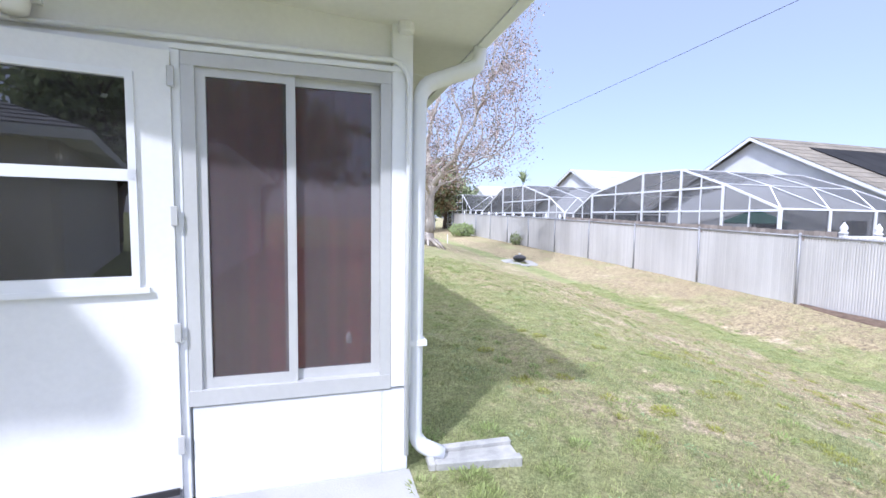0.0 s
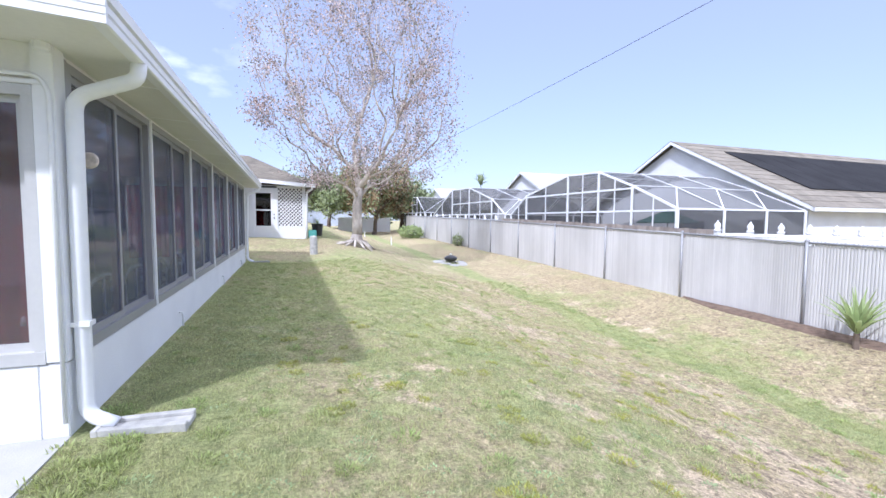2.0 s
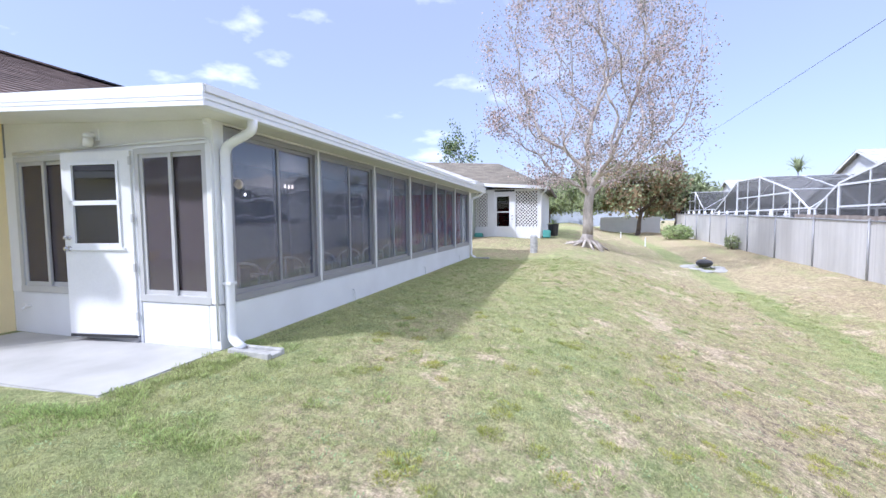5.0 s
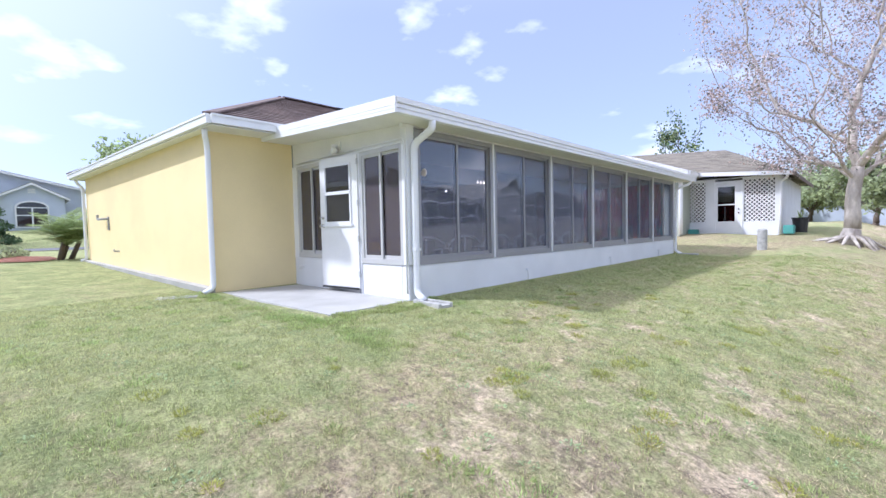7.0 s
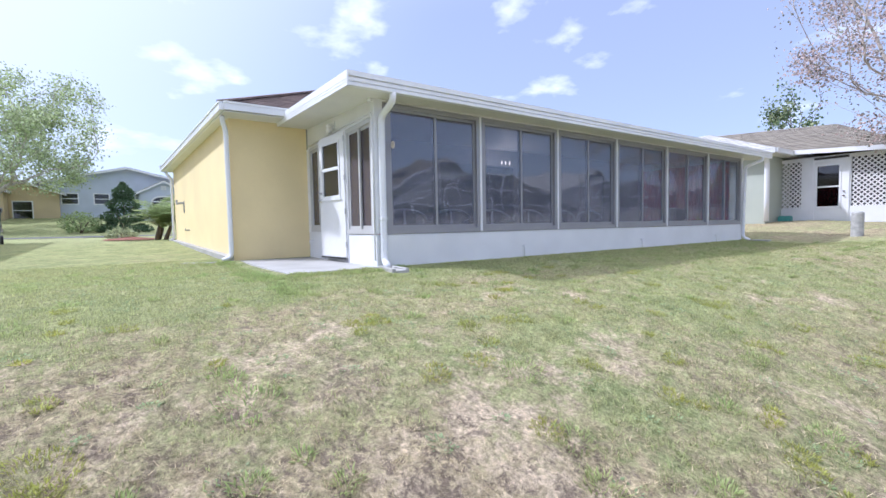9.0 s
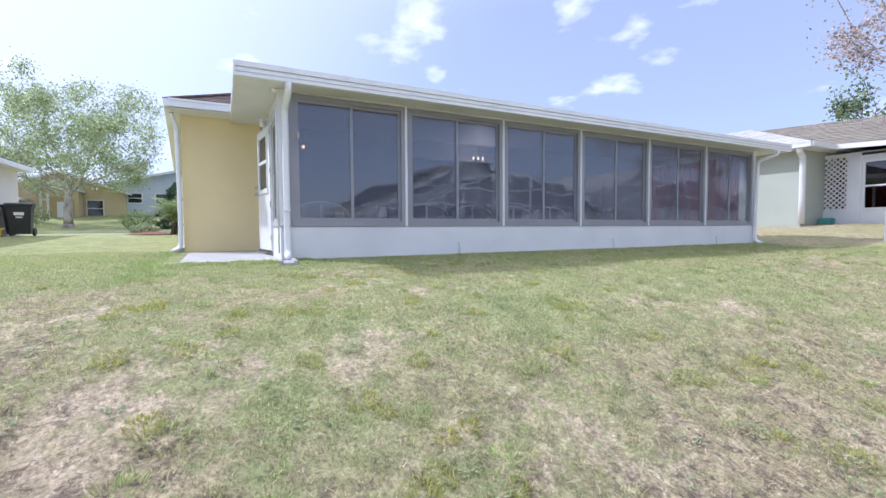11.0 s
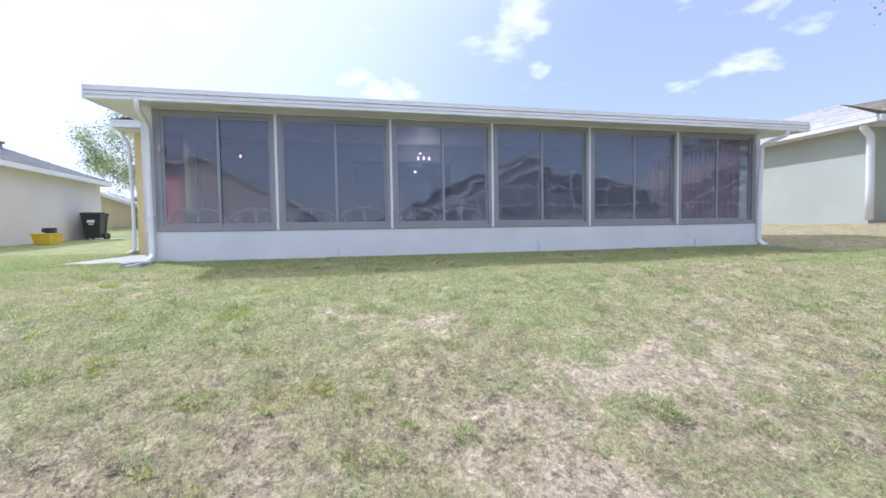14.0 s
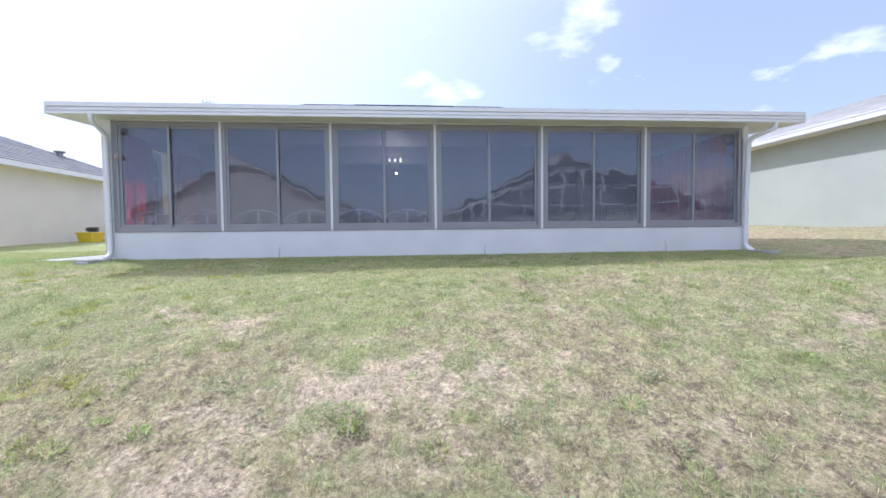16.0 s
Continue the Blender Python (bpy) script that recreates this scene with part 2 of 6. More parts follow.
LEAF_PALE = shade("pale_green_leaf", (0.50, 0.56, 0.34), 0.6, vary=0.2, scale=0.8, fine=8, bump=0.0, color2=(0.38, 0.44, 0.24), per_island=0.35, thin=0.5)
LEAF_DARK = shade("dark_green_leaf", (0.115, 0.185, 0.09), 0.6, vary=0.2, scale=0.8, fine=8, bump=0.0, color2=(0.075, 0.125, 0.06), per_island=0.4, thin=0.42)
LEAF_BROWN = shade("withered_leaf", (0.42, 0.30, 0.18), 0.7, vary=0.2, scale=0.8, fine=8, bump=0.0, color2=(0.22, 0.19, 0.10), per_island=0.4, thin=0.42)
MOSS = shade("grey_hanging_moss", (0.30, 0.30, 0.26), 0.9, vary=0.2, scale=2, fine=12, bump=0.0, per_island=0.3, thin=0.42)
BLADE = shade("grass_blade", (0.40, 0.445, 0.19), 0.65, vary=0.2, scale=0.5, fine=5, bump=0.0, color2=(0.47, 0.465, 0.23), per_island=0.4, thin=0.6)
BLADE_DRY = shade("dry_grass_blade", (0.64, 0.545, 0.345), 0.7, vary=0.2, scale=0.5, fine=5, bump=0.0, color2=(0.47, 0.39, 0.24), per_island=0.5, thin=0.4)
THATCH = shade("brown_thatch", (0.30, 0.235, 0.18), 0.9, vary=0.25, scale=0.5, fine=5, bump=0.0, color2=(0.42, 0.34, 0.26), per_island=0.4, thin=0.2)
PLASTIC_BLACK = shade("black_plastic", (0.03, 0.03, 0.033), 0.45, vary=0.15, scale=4, fine=40, bump=0.1)
ENAMEL_BLACK = shade("black_enamel", (0.03, 0.03, 0.033), 0.3, vary=0.2, scale=8, fine=40, bump=0.05)
PLASTIC_YELLOW = shade("yellow_plastic", (0.78, 0.55, 0.03), 0.45, vary=0.08, scale=4, fine=40, bump=0.08)
WICKER = shade("brown_wicker", (0.22, 0.16, 0.11), 0.8, vary=0.2, scale=12, fine=70, bump=0.5)
BEIGE_CLOTH = shade("beige_cushion", (0.62, 0.55, 0.42), 0.9, vary=0.06, scale=5, fine=60, bump=0.2)
CUSHION = shade("dark_cushion", (0.05, 0.05, 0.06), 0.9, vary=0.1, scale=5, fine=60, bump=0.2)
TAN_PLASTIC = shade("tan_plastic", (0.66, 0.58, 0.49), 0.5, vary=0.2, scale=30, fine=80, bump=0.08)
PLASTIC_TEAL = shade("teal_plastic", (0.10, 0.36, 0.32), 0.5, vary=0.1, scale=4, fine=40, bump=0.08)
CANVAS_GREEN = shade("green_canvas", (0.03, 0.16, 0.11), 0.85, vary=0.12, scale=3, fine=60, bump=0.2)
MULCH = shade("red_mulch", (0.30, 0.12, 0.07), 0.95, vary=0.3, scale=12, fine=90, bump=1.0)
MULCH_DARK = shade("dark_leaf_litter", (0.20, 0.14, 0.10), 0.95, vary=0.3, scale=9, fine=70, bump=1.0)
ASPHALT = shade("grey_road", (0.16, 0.16, 0.165), 0.9, vary=0.1, scale=2, fine=80, bump=0.4)
WIRE = shade("black_cable", (0.05, 0.05, 0.055), 0.6, vary=0.1, scale=4, fine=40, bump=0.0)
GLASS = glassy("tinted_window_glass", (0.84, 0.85, 0.91), 0.02, 1.55, 0.09, (0.29, (0.16, 0.18, 0.235)), 0.15, 0.004)
GLASS_END = glassy("end_window_glass", (0.62, 0.58, 0.60), 0.012, 1.5, 0.03, (0.30, (0.20, 0.175, 0.185)))
GLASS_CLEAR = glassy("clear_window_glass", (0.92, 0.93, 0.93), 0.0, 1.45)
GLASS_DOOR = glassy("door_glass", (0.30, 0.31, 0.33), 0.008, 1.55, 0.10, (0.12, (0.08, 0.08, 0.085)))
GLASS_FAR = glassy("far_window_glass", (0.30, 0.32, 0.35), 0.02, 1.5, 0.05)
GLOBE = shade("frosted_white_glass", (0.8, 0.79, 0.75), 0.3, vary=0.03, scale=4, fine=30, bump=0.0)
CAGE_SCREEN = meshy("dark_pool_screen", (0.085, 0.087, 0.09), 0.40)


def lawn_material():
    """Thin turf over sandy soil; the cover is read from the ground's own attributes."""
    m = bpy.data.materials.new("patchy_lawn")
    m.use_nodes = True
    n, l = m.node_tree.nodes, m.node_tree.links
    p = n["Principled BSDF"]
    p.inputs["Roughness"].default_value, p.inputs["Specular IOR Level"].default_value = 0.95, 0.1
    t = n.new("ShaderNodeTexCoord")

    def noise_node(scale, detail=5, rough=0.6):
        k = n.new("ShaderNodeTexNoise")
        k.inputs["Scale"].default_value, k.inputs["Detail"].default_value, k.inputs["Roughness"].default_value = scale, detail, rough
        l.new(t.outputs["Object"], k.inputs["Vector"])
        return k.outputs["Fac"]

    def ranged(v, a, b, c=0.0, d=1.0):
        r = n.new("ShaderNodeMapRange")
        for key, val in (("From Min", a), ("From Max", b), ("To Min", c), ("To Max", d)):
            r.inputs[key].default_value = val
        l.new(v, r.inputs["Value"])
        return r.outputs[0]

    def calc(op, a, b):
        k = n.new("ShaderNodeMath")
        k.operation = op
        for s, v in zip(k.inputs, (a, b)):
            if isinstance(v, float):
                s.default_value = v
            else:
                l.new(v, s)
        return k.outputs[0]

    def blend(f, a, b):
        k = n.new("ShaderNodeMix")
        k.data_type = "RGBA"
        l.new(f, k.inputs["Factor"])
        for s, v in (("A", a), ("B", b)):
            if isinstance(v, tuple):
                k.inputs[s].default_value = (*v, 1)
            else:
                l.new(v, k.inputs[s])
        return k.outputs["Result"]

    def attr(name):
        k = n.new("ShaderNodeAttribute")
        k.attribute_name = name
        return k.outputs["Fac"]

    dry, bare = attr("dry"), attr("bare")
    green = blend(ranged(noise_node(2.6, 6), 0.35, 0.65), (0.27, 0.31, 0.135), (0.395, 0.405, 0.19))
    straw = blend(ranged(noise_node(21, 4), 0.35, 0.65), (0.56, 0.475, 0.29), (0.41, 0.335, 0.205))
    fine = calc("ADD", dry, ranged(noise_node(9.0, 6, 0.75), 0.32, 0.68, -0.55, 0.55))
    turf = blend(ranged(fine, 0.0, 1.0), green, straw)
    soil = blend(ranged(noise_node(26, 5, 0.7), 0.3, 0.7), (0.70, 0.58, 0.40), (0.52, 0.42, 0.29))
    col = blend(ranged(calc("ADD", bare, ranged(noise_node(12, 6, 0.75), 0.35, 0.65, -0.4, 0.4)), 0.25, 0.75), turf, soil)
    # brown thatch and leaf scraps in small clumps, with the clods' shadows painted in
    litter = calc("MULTIPLY", ranged(noise_node(10, 7, 0.82), 0.50, 0.57), ranged(dry, 0.1, 0.8, 0.1, 0.85))
    col = blend(litter, col, (0.21, 0.165, 0.125))
    grit = calc("MULTIPLY", ranged(noise_node(38, 7, 0.85), 0.34, 0.66, 0.42, 1.55), ranged(noise_node(7, 5, 0.7), 0.30, 0.70, 0.78, 1.2))
    h = n.new("ShaderNodeHueSaturation")
    l.new(col, h.inputs["Color"])
    l.new(grit, h.inputs["Value"])
    l.new(h.outputs[0], p.inputs["Base Color"])
    b = n.new("ShaderNodeBump")
    b.inputs["Strength"].default_value, b.inputs["Distance"].default_value = 0.9, 0.05
    l.new(noise_node(15, 9, 0.8), b.inputs["Height"])
    l.new(b.outputs[0], p.inputs["Normal"])
    return m


LAWN = lawn_material()

# ---- building kit ----
BASE = {}


def add(bm, verts, faces):
    vs = [bm.verts.new(v) for v in verts]
    for f in faces:
        bm.faces.new([vs[i] for i in f])
    return vs


CUBE = ((0, 3, 2, 1), (4, 5, 6, 7), (0, 1, 5, 4), (1, 2, 6, 5), (2, 3, 7, 6), (3, 0, 4, 7))


def box(bm, x0, x1, y0, y1, z0, z1):
    x0, x1, y0, y1, z0, z1 = min(x0, x1), max(x0, x1), min(y0, y1), max(y0, y1), min(z0, z1), max(z0, z1)
    return add(bm, [(x0, y0, z0), (x1, y0, z0), (x1, y1, z0), (x0, y1, z0), (x0, y0, z1), (x1, y0, z1), (x1, y1, z1), (x0, y1, z1)], CUBE)


def bx(x0, x1, y0, y1, z0, z1, bevel=0.0):
    bm = bmesh.new()
    box(bm, x0, x1, y0, y1, z0, z1)
    if bevel:
        bmesh.ops.bevel(bm, geom=bm.edges[:], offset=bevel, segments=2, affect="EDGES", clamp_overlap=True)
    return bm


def beam(bm, p, q, w, h):
    """A bar of section w by h from p to q, h upright."""
    p, q = Vector(p), Vector(q)
    d = (q - p).normalized()
    up = Vector((0, 0, 1)) if abs(d.z) < 0.98 else Vector((0, 1, 0))
    s = d.cross(up).normalized() * w / 2
    u = s.cross(d).normalized() * h / 2
    add(bm, [p - s - u, p + s - u, p + s + u, p - s + u, q - s - u, q + s - u, q + s + u, q - s + u], CUBE)


def tube(bm, pts, r, n=8, flat=1.0, r1=None, cap=True):
    """A round (or flattened) pipe along points; r to r1 taper."""
    pts = [Vector(p) for p in pts]
    rings = []
    side = None
    for i, p in enumerate(pts):
        d = (pts[min(i + 1, len(pts) - 1)] - pts[max(i - 1, 0)]).normalized()
        if side is None:
            side = d.orthogonal().normalized()
        side = (side - d * side.dot(d)).normalized()
        up = d.cross(side)
        rr = r if r1 is None else r + (r1 - r) * i / (len(pts) - 1)
        rings.append([bm.verts.new(p + (side * math.cos(2 * math.pi * k / n) + up * math.sin(2 * math.pi * k / n) * flat) * rr) for k in range(n)])
    for a, b in zip(rings, rings[1:]):
        for k in range(n):
            bm.faces.new((a[k], a[(k + 1) % n], b[(k + 1) % n], b[k]))
    if cap:
        bm.faces.new(rings[0][::-1])
        bm.faces.new(rings[-1])


def lathe(bm, centre, prof, n=20):
    """A turned shape: (radius, height) pairs round an upright axis."""
    c = Vector(centre)
    rings = [[bm.verts.new(c + Vector((r * math.cos(2 * math.pi * k / n), r * math.sin(2 * math.pi * k / n), z))) for k in range(n)] for r, z in prof]
    for a, b in zip(rings, rings[1:]):
        for k in range(n):
            bm.faces.new((a[k], a[(k + 1) % n], b[(k + 1) % n], b[k]))
    bm.faces.new(rings[0][::-1])
    bm.faces.new(rings[-1])


def prism(bm, poly, vec):
    """A flat outline swept along vec."""
    v = Vector(vec)
    n = len(poly)
    a = [bm.verts.new(Vector(p)) for p in poly]
    b = [bm.verts.new(Vector(p) + v) for p in poly]
    bm.faces.new(a[::-1])
    bm.faces.new(b)
    for i in range(n):
        bm.faces.new((a[i], a[(i + 1) % n], b[(i + 1) % n], b[i]))


def finish(name, bm, mat, base, smooth=False):
    bmesh.ops.recalc_face_normals(bm, faces=bm.faces)
    bmesh.ops.translate(bm, vec=-Vector(base), verts=bm.verts)
    me = bpy.data.meshes.new(name)
    bm.to_mesh(me)
    bm.free()
    me.materials.append(mat)
    if smooth:
        me.shade_smooth()
    return me


def thing(name, base, label, category, group="", kind=""):
    e = new(name)
    e.location = base
    BASE[e.name] = Vector(base)
    return tagged(e, label, category, group, kind)


def part(name, bm, mat, parent, label="", smooth=False):
    base = BASE[parent.name]
    ob = new(name, finish(name, bm, mat, base, smooth))
    ob.parent = parent
    BASE[ob.name] = base
    return tagged(ob, label)


def solo(name, bm, mat, base, label="", category="", group="", kind="", smooth=False):
    ob = new(name, finish(name, bm, mat, base, smooth))
    ob.location = base
    BASE[ob.name] = Vector(base)
    return tagged(ob, label, category, group, kind)


# ---- ground ----
PROFILE = ((-400, 2.4), (-46, 2.2), (-42, 1.35), (-38, 0.7), (-33, 0.4), (-12, 0.3), (-6, 0.1), (-2, 0.0), (0, 0.02), (1.2, -0.04), (2.4, -0.1), (3.2, -0.17), (4.0, -0.34), (5.0, -0.62), (6.0, -0.9),
           (7.0, -1.13), (8.0, -1.28), (9.3, -1.38), (10.2, -1.27), (11.2, -1.12), (12.6, -1.02), (400, -1.0))


def lerp(x, table):
    for (a, u), (b, v) in zip(table, table[1:]):
        if x <= b:
            f = (x - a) / (b - a)
            return u + (v - u) * f
    return table[-1][1]


NEAR_RISE = ((-400, 0.0), (-3, 0.0), (11.6, 0.02), (13.5, 0.14), (16.4, 0.44), (17.5, 0.52), (40, 0.95), (400, 1.0))
MID_RISE = ((-400, -0.12), (-3, -0.12), (3, 0.0), (17, 0.6), (40, 1.25), (400, 1.3))
FAR_RISE = ((-400, -0.15), (-3, -0.12), (3.3, 0.0), (16, 0.42), (38, 0.92), (400, 1.0))


def ground_z(x, y):
    z = lerp(x, PROFILE)
    a = min(max((x - 1.5) / 3.0, 0), 1)
    b = min(max((x - 9.5) / 3.0, 0), 1)
    r = lerp(y, NEAR_RISE) * (1 - a) + lerp(y, MID_RISE) * a
    r = r * (1 - b) + lerp(y, FAR_RISE) * b
    # soft unevenness of the turf
    u = 0.035 * noise.noise(Vector((x * 0.5, y * 0.5, 3.1))) + 0.012 * noise.noise(Vector((x * 2.1, y * 2.1, 7.7)))
    if x < 1.0:
        u *= max(0.0, (x + 0.2) / 1.2) if x > -3.3 and -1.6 < y < 12 else 0.6
    return z + r + u


def smooth(a, b, v):
    f = min(max((v - a) / (b - a), 0.0), 1.0)
    return f * f * (3 - 2 * f)


def cover(x, y):
    """How dry and how bare the turf is at a place, each about 0 to 1."""
    n1 = noise.noise(Vector((x * 0.55, y * 0.55, 1.5)))
    n2 = noise.noise(Vector((x * 1.7, y * 1.7, 5.5)))
    n3 = noise.noise(Vector((x * 5.2, y * 5.2, 8.5)))
    xx = x + 0.45 * noise.noise(Vector((x * 0.2, y * 0.45, 4.0)))
    dry = 0.13 + 0.45 * n1 + 0.38 * n2 + 0.25 * n3 + 0.46 * smooth(2.4, 5.2, x)
    bare = -0.22 + 0.75 * noise.noise(Vector((x * 0.9, y * 0.9, 2.2))) + 0.5 * noise.noise(Vector((x * 2.9, y * 2.9, 6.1))) + 0.3 * n3 + 0.30 * smooth(2.6, 5.2, x)
    # lush by the slab, moist along the swale, trodden beside the fence, parched before the northern house
    lush = smooth(2.4, 0.8, x) * smooth(0.9, 0.0, y)
    swale = smooth(7.95, 8.25, xx) * smooth(9.1, 8.75, xx)
    worn = (0.75 + 0.9 * n2) * smooth(9.1, 9.9, xx) * smooth(14.0, 13.2, x)
    parched = smooth(11.8, 13.0, y) * smooth(19.0, 16.5, y) * smooth(4.2, 2.2, x)
    field = smooth(0.6, -1.4, y) * smooth(1.2, 2.6, x) * smooth(8.0, 7.0, x)
    dry += 0.34 * field
    bare += 0.32 * field
    dry += -0.35 * lush - 0.9 * swale + 0.36 * worn + 0.6 * parched
    bare += -0.3 * lush - 0.7 * swale - 0.25 * worn + 0.1 * parched
    return dry, bare


def clods(x, y):
    """Small lumps and hollows of the worn ground."""
    k = smooth(0.9, 3.4, x) * smooth(13.5, 10.5, x) * smooth(16.0, 11.0, y) * smooth(-9.0, -6.0, y)
    if k <= 0:
        return 0.0
    a = noise.noise(Vector((x * 3.1, y * 3.1, 1.1)))
    b = noise.noise(Vector((x * 7.3, y * 7.3, 4.4)))
    return k * (0.018 * a + 0.026 * b - 0.010 * abs(noise.noise(Vector((x * 5.0, y * 5.0, 9.9)))))


def steps(marks, far):
    """Grid lines: (start, end, step) stretches, widening outwards to the horizon."""
    inner = []
    for a, b, d in marks:
        inner += list(np.arange(a, b - d / 2, d))
    inner.append(marks[-1][1])
    out, d, v = [], marks[-1][2], inner[-1]
    while v < far:
        d *= 1.35
        v += d
        out.append(v)
    back, d, v = [], marks[0][2], inner[0]
    while v > -far:
        d *= 1.35
        v -= d
        back.append(v)
    return back[::-1] + inner + out


def make_ground():
    xs = steps(((-6, 0.6, 0.22), (0.6, 9.4, 0.05), (9.4, 15, 0.15)), 450)
    ys = steps(((-7, -6, 0.2), (-6, 8, 0.05), (8, 12, 0.1), (12, 22, 0.22)), 450)
    verts, dry, bare = [], [], []
    for y in ys:
        for x in xs:
            verts.append((x, y, ground_z(x, y) + clods(x, y)))
            d, b = cover(x, y)
            dry.append(d)
            bare.append(b)
    nx = len(xs)
    faces = [(j * nx + i, j * nx + i + 1, (j + 1) * nx + i + 1, (j + 1) * nx + i) for j in range(len(ys) - 1) for i in range(nx - 1)]
    me = bpy.data.meshes.new("ground")
    me.from_pydata(verts, [], faces)
    for name, vals in (("dry", dry), ("bare", bare)):
        me.attributes.new(name, "FLOAT", "POINT").data.foreach_set("value", vals)
    me.materials.append(LAWN)
    me.shade_smooth()
    tagged(new("ground", me), "patchy green and straw-coloured lawn with bare sandy spots", "lawn", kind="structure")


make_ground()

# ---- sunroom ----
SILL, HEAD = 0.49, 2.36
JOINTS = (0.15, 1.888, 3.738, 5.565, 7.52, 9.49, 11.42)
END_Y = 11.52


def roof_z(x):
    """Underside of the sunroom's roof."""
    return 2.36 - 0.058 * (x - 0.45)


sunroom = thing("sunroom", (-1.6, 5.7, 0.0), "white enclosed sunroom with a row of tinted sliding windows", "sunroom")
bm = bx(-0.14, 0, 0, END_Y, -0.25, SILL, 0.006)
part("knee_wall", bm, STUCCO_WHITE, sunroom, "low white stuccoed wall under the windows")
part("knee_wall", bx(-1.05, -0.14, 0, 0.12, -0.2, SILL, 0.004), STUCCO_WHITE, sunroom)
part("knee_wall", bx(-3.15, -2.0, 0, 0.12, -0.2, 0.53, 0.004), STUCCO_WHITE, sunroom)
part("knee_wall", bx(-3.15, -0.14, END_Y - 0.12, END_Y, -0.2, SILL, 0.004), STUCCO_WHITE, sunroom)
bm = bx(-0.096, 0.012, -0.012, 0.13, 0.5, 2.40, 0.004)
part("corner_post", bm, WHITE_METAL, sunroom)
part("corner_post", bx(-0.14, 0.012, JOINTS[-1] + 0.02, END_Y + 0.012, 0.5, 2.40, 0.004), WHITE_METAL, sunroom)
part("corner_trim", bx(-0.08, 0.008, 0.131, 0.171, SILL + 0.003, HEAD - 0.003), ALU, sunroom)
part("header", bx(-0.12, -0.015, 0.14, JOINTS[-1], 2.365, 2.47), WHITE, sunroom)
bm = bmesh.new()
prism(bm, [(0.0, 0.02, 2.155), (-3.15, 0.02, 2.155), (-3.15, 0.02, roof_z(-3.15) + 0.04), (0.0, 0.02, roof_z(0) + 0.04)], (0, 0.1, 0))
part("end_header", bm, WHITE, sunroom)
bm = bmesh.new()
prism(bm, [(0.0, END_Y - 0.1, 2.155), (-3.15, END_Y - 0.1, 2.155), (-3.15, END_Y - 0.1, roof_z(-3.15) + 0.04), (0.0, END_Y - 0.1, roof_z(0) + 0.04)], (0, 0.09, 0))
part("end_header", bm, WHITE, sunroom)
for x in (-3.11, -2.11, -1.11):
    part("mullion", bx(x - 0.04, x + 0.04, END_Y - 0.1, END_Y - 0.01, SILL, 2.155, 0.003), WHITE_METAL, sunroom)
for x in (-3.07, -2.07, -1.07):
    part("pane", bx(x, x + 0.92, END_Y - 0.06, END_Y - 0.055, SILL, 2.155), GLASS_CLEAR, sunroom).visible_shadow = False
part("door_post", bx(-1.098, -1.062, -0.008, 0.12, 0.02, 2.16, 0.003), WHITE_METAL, sunroom)
part("door_post", bx(-2.06, -1.985, -0.004, 0.12, 0.02, 2.16, 0.003), WHITE_METAL, sunroom)
part("door_lintel", bx(-1.985, -1.098, -0.004, 0.12, 2.14, 2.18), WHITE_METAL, sunroom)
part("wall_end_post", bx(-3.15, -2.985, -0.004, 0.12, 0.53, 2.16), WHITE_METAL, sunroom)
part("threshold", bx(-1.985, -1.098, -0.03, 0.12, 0.03, 0.095, 0.004), ALU, sunroom)


def slider(x_or_y, a, b, z0, z1, along, light, mid_shift=0.0, shade_cast=False):
    """A two-sash sliding window in the long wall (along 'y') or the end wall (along 'x')."""
    m = ALU_LIGHT if light else ALU
    f = 0.055
    win = None

    def B(u0, u1, d0, d1, w0, w1, bevel=0.0):
        if along == "y":
            return bx(-d1, -d0, u0, u1, w0, w1, bevel)
        return bx(u0, u1, x_or_y + d0, x_or_y + d1, w0, w1, bevel)

    base = sunroom
    win = part("window", B(a, b, -0.012, 0.07, z0, z0 + 0.075), m, base, "grey aluminium sliding window with tinted glass")
    part("window_frame", B(a, b, -0.008, 0.07, z1 - 0.06, z1), m, win)
    part("window_frame", B(a, a + f, -0.006, 0.07, z0 + 0.075, z1 - 0.06), m, win)
    part("window_frame", B(b - f, b, -0.006, 0.07, z0 + 0.075, z1 - 0.06), m, win)
    mid = (a + b) / 2 + mid_shift
    s = 0.042
    lo, hi = z0 + 0.075, z1 - 0.06
    for u0, u1, d in ((a + f, mid + 0.03, 0.012), (mid - 0.03, b - f, 0.042)):
        bm = bmesh.new()
        for p0, p1, q0, q1 in ((u0, u1, lo, lo + 0.05), (u0, u1, hi - 0.04, hi), (u0, u0 + s, lo + 0.05, hi - 0.04), (u1 - s, u1, lo + 0.05, hi - 0.04)):
            if along == "y":
                box(bm, -d - 0.026, -d, p0, p1, q0, q1)
            else:
                box(bm, p0, p1, x_or_y + d, x_or_y + d + 0.026, q0, q1)
        part("sash", bm, m, win)
        g = part("pane", B(u0 + s, u1 - s, d + 0.011, d + 0.015, lo + 0.05, hi - 0.04), GLASS_END if light else GLASS, win)
        g.visible_shadow = shade_cast
    return win


for a, b in zip(JOINTS, JOINTS[1:]):
    slider(0, a + 0.022, b - 0.022, SILL + 0.004, HEAD - 0.012, "y", False, shade_cast=a < 2)
for k, y in enumerate(JOINTS[1:-1]):
    part("mullion", bx(-0.08, 0.022, y - 0.02, y + 0.02, SILL + 0.003, HEAD - 0.003, 0.004), WHITE_METAL, sunroom)
